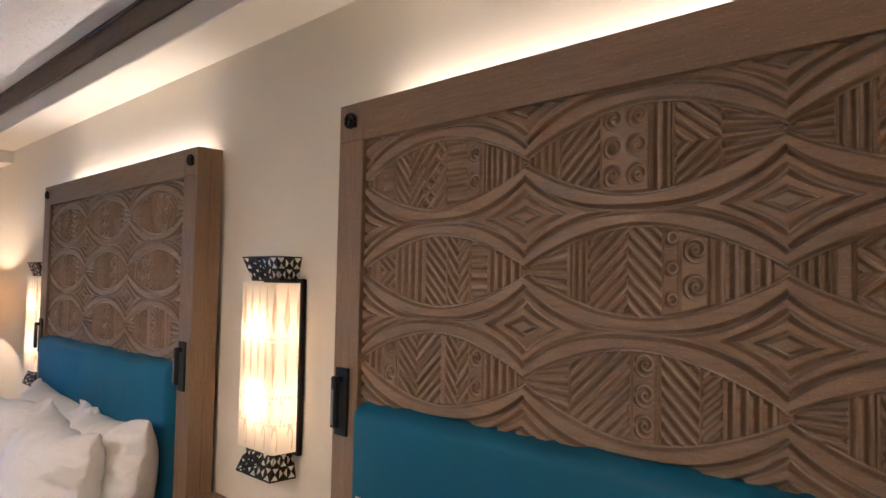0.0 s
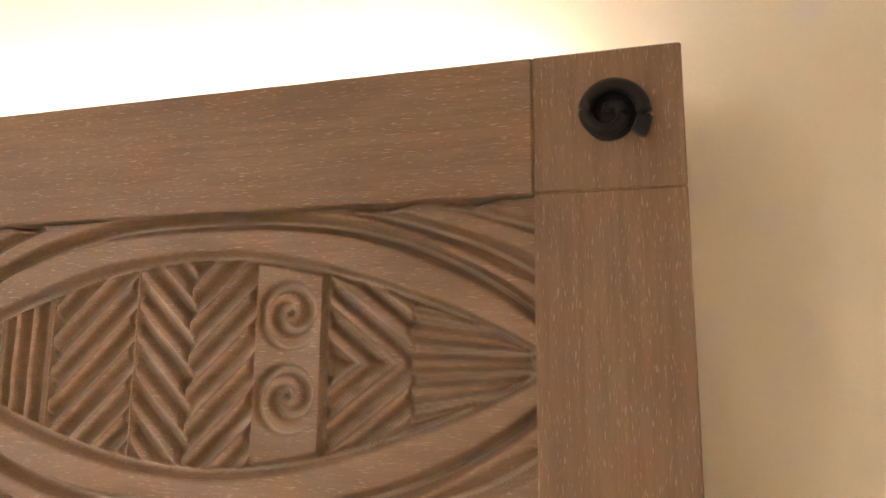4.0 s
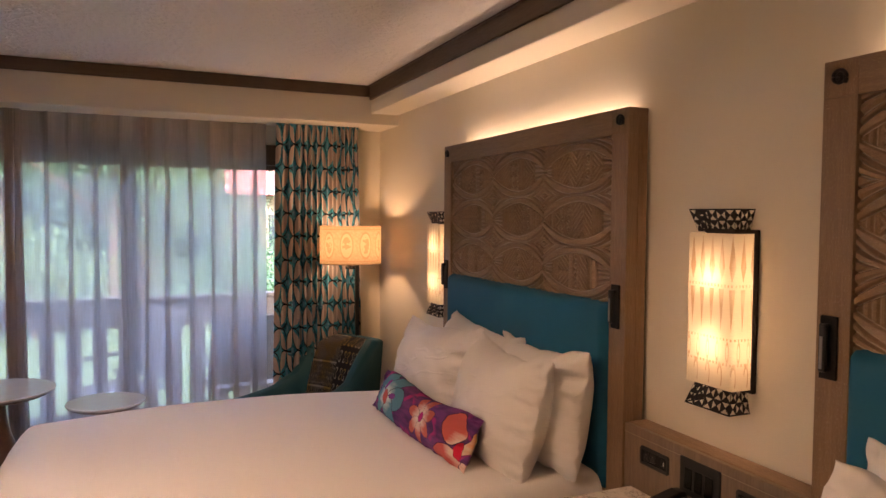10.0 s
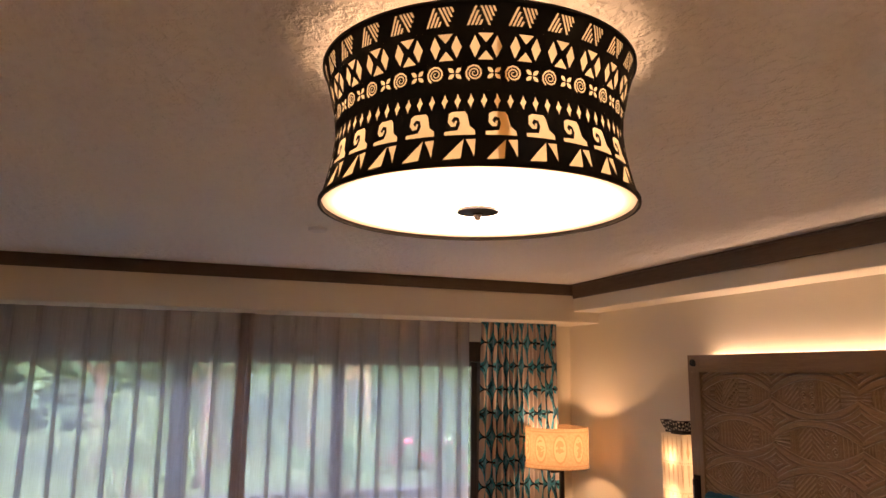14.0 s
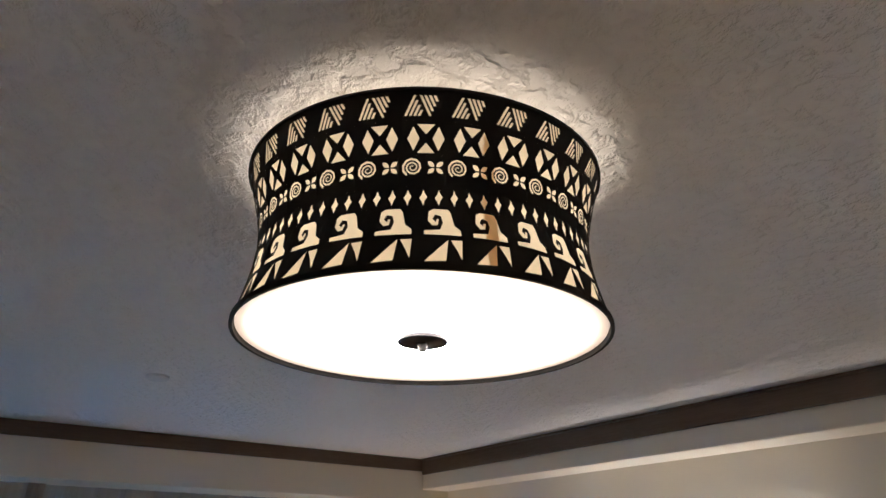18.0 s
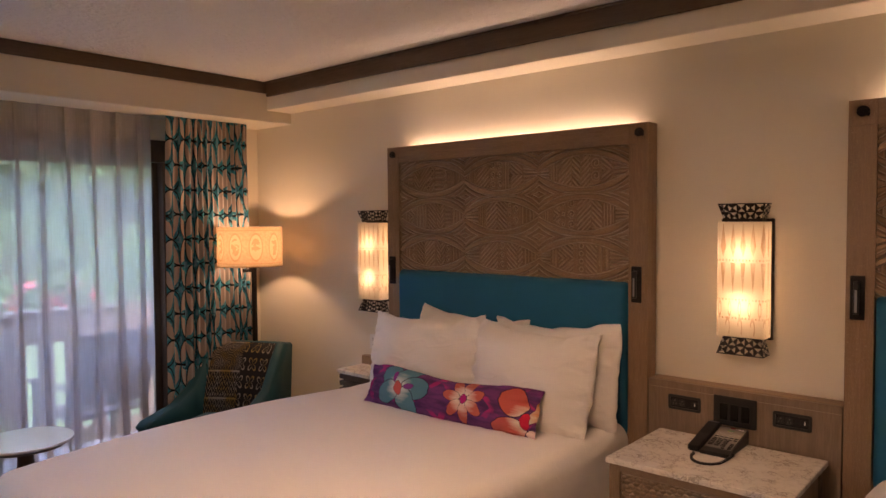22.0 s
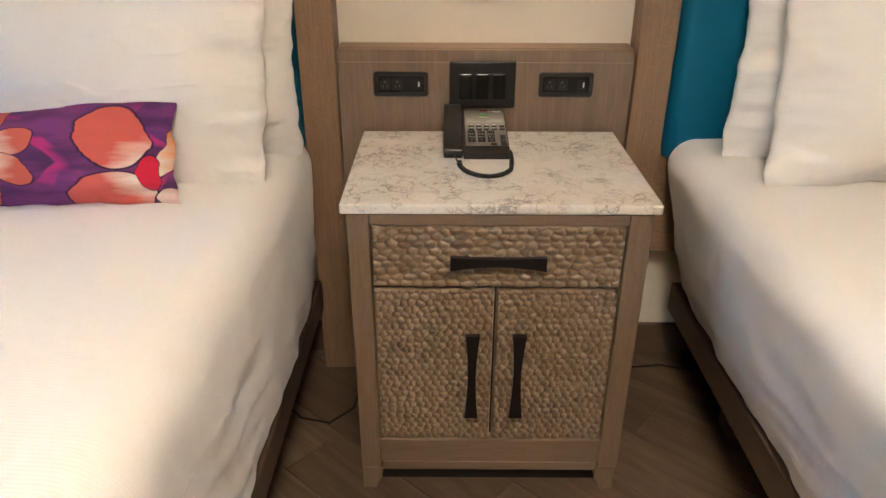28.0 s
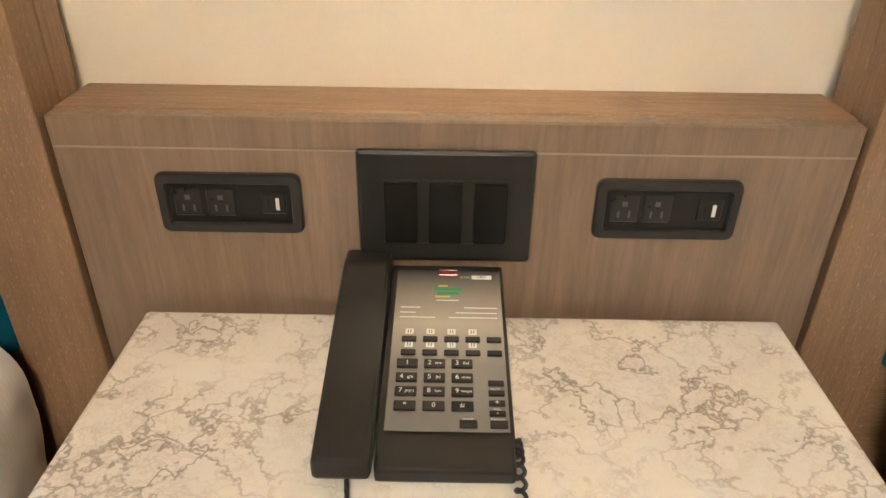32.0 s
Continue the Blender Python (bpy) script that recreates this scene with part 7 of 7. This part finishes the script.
def armchair(x, y, turn):
    t = thing("armchair", "teal leather armchair with a tribal-patterned woven back cushion", "armchair", (x, y, 0), turn)
    # back: padded slab that leans back; arms sweep down from its top to low fronts
    n, m = 30, 30
    u = np.linspace(-1, 1, m)[None, :] * np.ones((n, 1))
    v = np.linspace(0, 1, n)[:, None] * np.ones((1, m))
    zb = 0.36 + v * 0.50
    lean = 0.16 * v
    curve = 0.05 * u**2
    co = np.stack([u * 0.235, -0.02 + lean - 0.035 * np.sin(v * math.pi) ** 0.5 - curve * 0.6 - np.where(v > 0.93, -(v - 0.93) * 0.9, 0), zb], -1)
    finish("back_cushion", sheet(co, (n, m), np.stack([u * 0.5 + 0.5, v], -1)), M_TAPA, t, "dark tribal-patterned woven back")
    bm = box(-0.25, 0.25, 0.03, 0.10, 0.20, 0.865, 0.025, 3)
    for w in bm.verts:
        w.co.y += 0.16 * max(0, (w.co.z - 0.36) / 0.50)
    part("back_shell", bm, M_TEAL_D, t, "teal leather outer back")
    for sx in (-1, 1):
        bm = bmesh.new()
        outline = [(0.20, 0.86), (0.10, 0.87), (0.02, 0.78), (-0.10, 0.62), (-0.28, 0.545), (-0.56, 0.515), (-0.60, 0.49), (-0.56, 0.44), (-0.10, 0.40), (0.02, 0.20), (0.14, 0.20)]
        rows = []
        for xx, s in ((sx * 0.245, 1.0), (sx * 0.262, 1.03), (sx * 0.300, 1.03), (sx * 0.318, 1.0)):
            rows.append([bm.verts.new((xx, yy, 0.5 + (zz - 0.5) * s)) for yy, zz in outline])
        k = len(outline)
        for a, b in zip(rows, rows[1:]):
            for i in range(k):
                bm.faces.new((a[i], a[(i + 1) % k], b[(i + 1) % k], b[i]))
        bm.faces.new(rows[0])
        bm.faces.new(rows[-1][::-1])
        part("arm", bm, M_TEAL_D, t, "sweeping teal leather arm", True)
    part("seat_cushion", box(-0.24, 0.24, -0.56, 0.0, 0.30, 0.44, 0.035, 3), M_TEAL_D, t)
    part("seat_frame", box(-0.30, 0.30, -0.55, 0.10, 0.20, 0.299, 0.006), M_TEAL_D, t)
    for sx in (-1, 1):
        for yy in (-0.50, 0.06):
            part("leg", tube([(sx * 0.25, yy, 0.201), (sx * 0.27, yy * 1.03, 0.0)], [0.022, 0.014], 10), M_PEDESTAL, t)
    return t


armchair(-2.945, -0.48, 26).scale = (0.92, 0.96, 0.985)


# ---- settee by the balcony door, only its end seen ----
def speckle_material():
    s = Nodes("speckled teal weave", 0.85, (0.02, 0.10, 0.12), 0, 0.2)
    n = s.noise(s.coord("Object", scale=(30, 120, 120)), 3.0, 2)
    s.put("Base Color", s.mix(s.ramp(n, [(0.60, 0.0), (0.66, 1.0)]), (0.012, 0.075, 0.09), (0.30, 0.42, 0.42)))
    s.bump(n, 0.2, 0.001)
    return s.mat


_t = thing("settee", "dark teal settee with speckled woven seat cushion", "settee", (-1.83, -3.735, 0))
M_SPECK = speckle_material()
part("arm_panel", box(-0.544, 0.16, 0.42, 0.475, 0.08, 0.700, 0.008, 2), M_TEAL_D, _t)
part("back_panel", box(-0.60, -0.545, -0.60, 0.475, 0.08, 0.702, 0.008, 2), M_TEAL_D, _t)
part("seat_cushion", box(-0.54, 0.24, -0.60, 0.415, 0.36, 0.60, 0.05, 4), M_SPECK, _t)
part("base", box(-0.54, 0.20, -0.60, 0.415, 0.10, 0.355, 0.008), M_TEAL_D, _t)
for sx in (-0.5, 0.14):
    for yy in (-0.5, 0.40):
        part("foot", box(sx - 0.025, sx + 0.025, yy - 0.025, yy + 0.025, 0.0, 0.0995 if yy < 0.3 else 0.0795, 0.003), M_PEDESTAL, _t)


# ---- cables on the floor beside the nightstand ----
for pts in ([(-0.33, -0.14, 0.30), (-0.335, -0.20, 0.06), (-0.36, -0.30, 0.008), (-0.42, -0.36, 0.006), (-0.50, -0.34, 0.006), (-0.56, -0.28, 0.006)], [(0.33, -0.10, 0.008), (0.40, -0.09, 0.012), (0.47, -0.105, 0.010), (0.56, -0.09, 0.008), (0.66, -0.12, 0.006)]):
    fine = []
    for a, b in zip(pts, pts[1:]):
        fine += [tuple(Vector(a).lerp(Vector(b), k / 5)) for k in range(5)]
    tagged(part("power_cable", tube(fine + [pts[-1]], 0.0035, 6), M_DARKPLASTIC, None, "", True), "thin black power cable lying behind the nightstand", "cable", "power cables")

# ---- floor planks, laid on the slant ----
def plank_material():
    s = Nodes("floor plank", 0.5)
    r = s.rand()
    v = s.coord("Object", scale=(1.2, 14, 14))
    off = s.node("ShaderNodeCombineXYZ", {"X": s.math("MULTIPLY", r, 40.0), "Y": s.math("MULTIPLY", r, 17.0), "Z": 0.0})
    vv = s.node("ShaderNodeVectorMath", {0: v, 1: off.outputs[0]}, operation="ADD").outputs[0]
    g = s.noise(vv, 2.0, 5, 0.6, 0.8)
    fine = s.noise(vv, 12.0, 4, 0.6)
    a = s.mix(r, (0.125, 0.083, 0.053), (0.205, 0.140, 0.091))
    c = s.mix(s.ramp(g, [(0.35, 0.0), (0.7, 1.0)]), a, s.mix(r, (0.066, 0.043, 0.028), (0.108, 0.073, 0.047)))
    c = s.mix(s.math("MULTIPLY", s.ramp(fine, [(0.5, 0.0), (0.7, 1.0)]), 0.4), c, (0.09, 0.060, 0.04))
    s.put("Base Color", c)
    s.put("Roughness", s.math("ADD", s.math("MULTIPLY", fine, 0.2), 0.38))
    s.bump(fine, 0.15, 0.0006)
    return s.mat


M_PLANK = plank_material()
_planks = []
_ca = math.cos(radians(-42))
_sa = math.sin(radians(-42))
_W, _L = 0.178, 1.22
_plank = box(-_L / 2 + 0.0008, _L / 2 - 0.0008, -_W / 2 + 0.0008, _W / 2 - 0.0008, -0.012, 0.0, 0.0012)
bmesh.ops.recalc_face_normals(_plank, faces=_plank.faces)
_pme = bpy.data.meshes.new("plank")
_plank.to_mesh(_pme)
_plank.free()
_pme.materials.append(M_PLANK)
floor_ob = bpy.data.objects["floor"]
for r in range(-34, 35):
    for k in range(-6, 7):
        a, b = (k + (r * 0.37) % 1.0) * _L, r * _W
        cx, cy = a * _ca - b * _sa, -2.3 + a * _sa + b * _ca
        if not (X_WIN - 0.5 < cx < X_END + 0.5 and Y_FAR - 0.5 < cy < 0.5):
            continue
        m = pose(cx, cy, 0, 0, 0, -42)
        inside = X_WIN + 0.53 < cx < X_END - 0.53 and Y_FAR + 0.48 < cy < -0.48
        if inside:
            ob = finish("floor_plank", _pme, None, floor_ob)
        else:
            bm = bmesh.new()
            bm.from_mesh(_pme)
            bm.transform(m)
            for p, d in (((X_WIN, 0, 0), (-1, 0, 0)), ((X_END, 0, 0), (1, 0, 0)), ((0, Y_FAR, 0), (0, -1, 0)), ((0, 0, 0), (0, 1, 0))):
                bmesh.ops.bisect_plane(bm, geom=list(bm.verts) + list(bm.edges) + list(bm.faces), plane_co=p, plane_no=d, clear_outer=True)
            if len(bm.faces) < 3:
                bm.free()
                continue
            bm.transform(m.inverted())
            ob = part("floor_plank", bm, M_PLANK, floor_ob)
        ob.location, ob.rotation_euler = (cx, cy, 0.0), (0, 0, radians(-42))
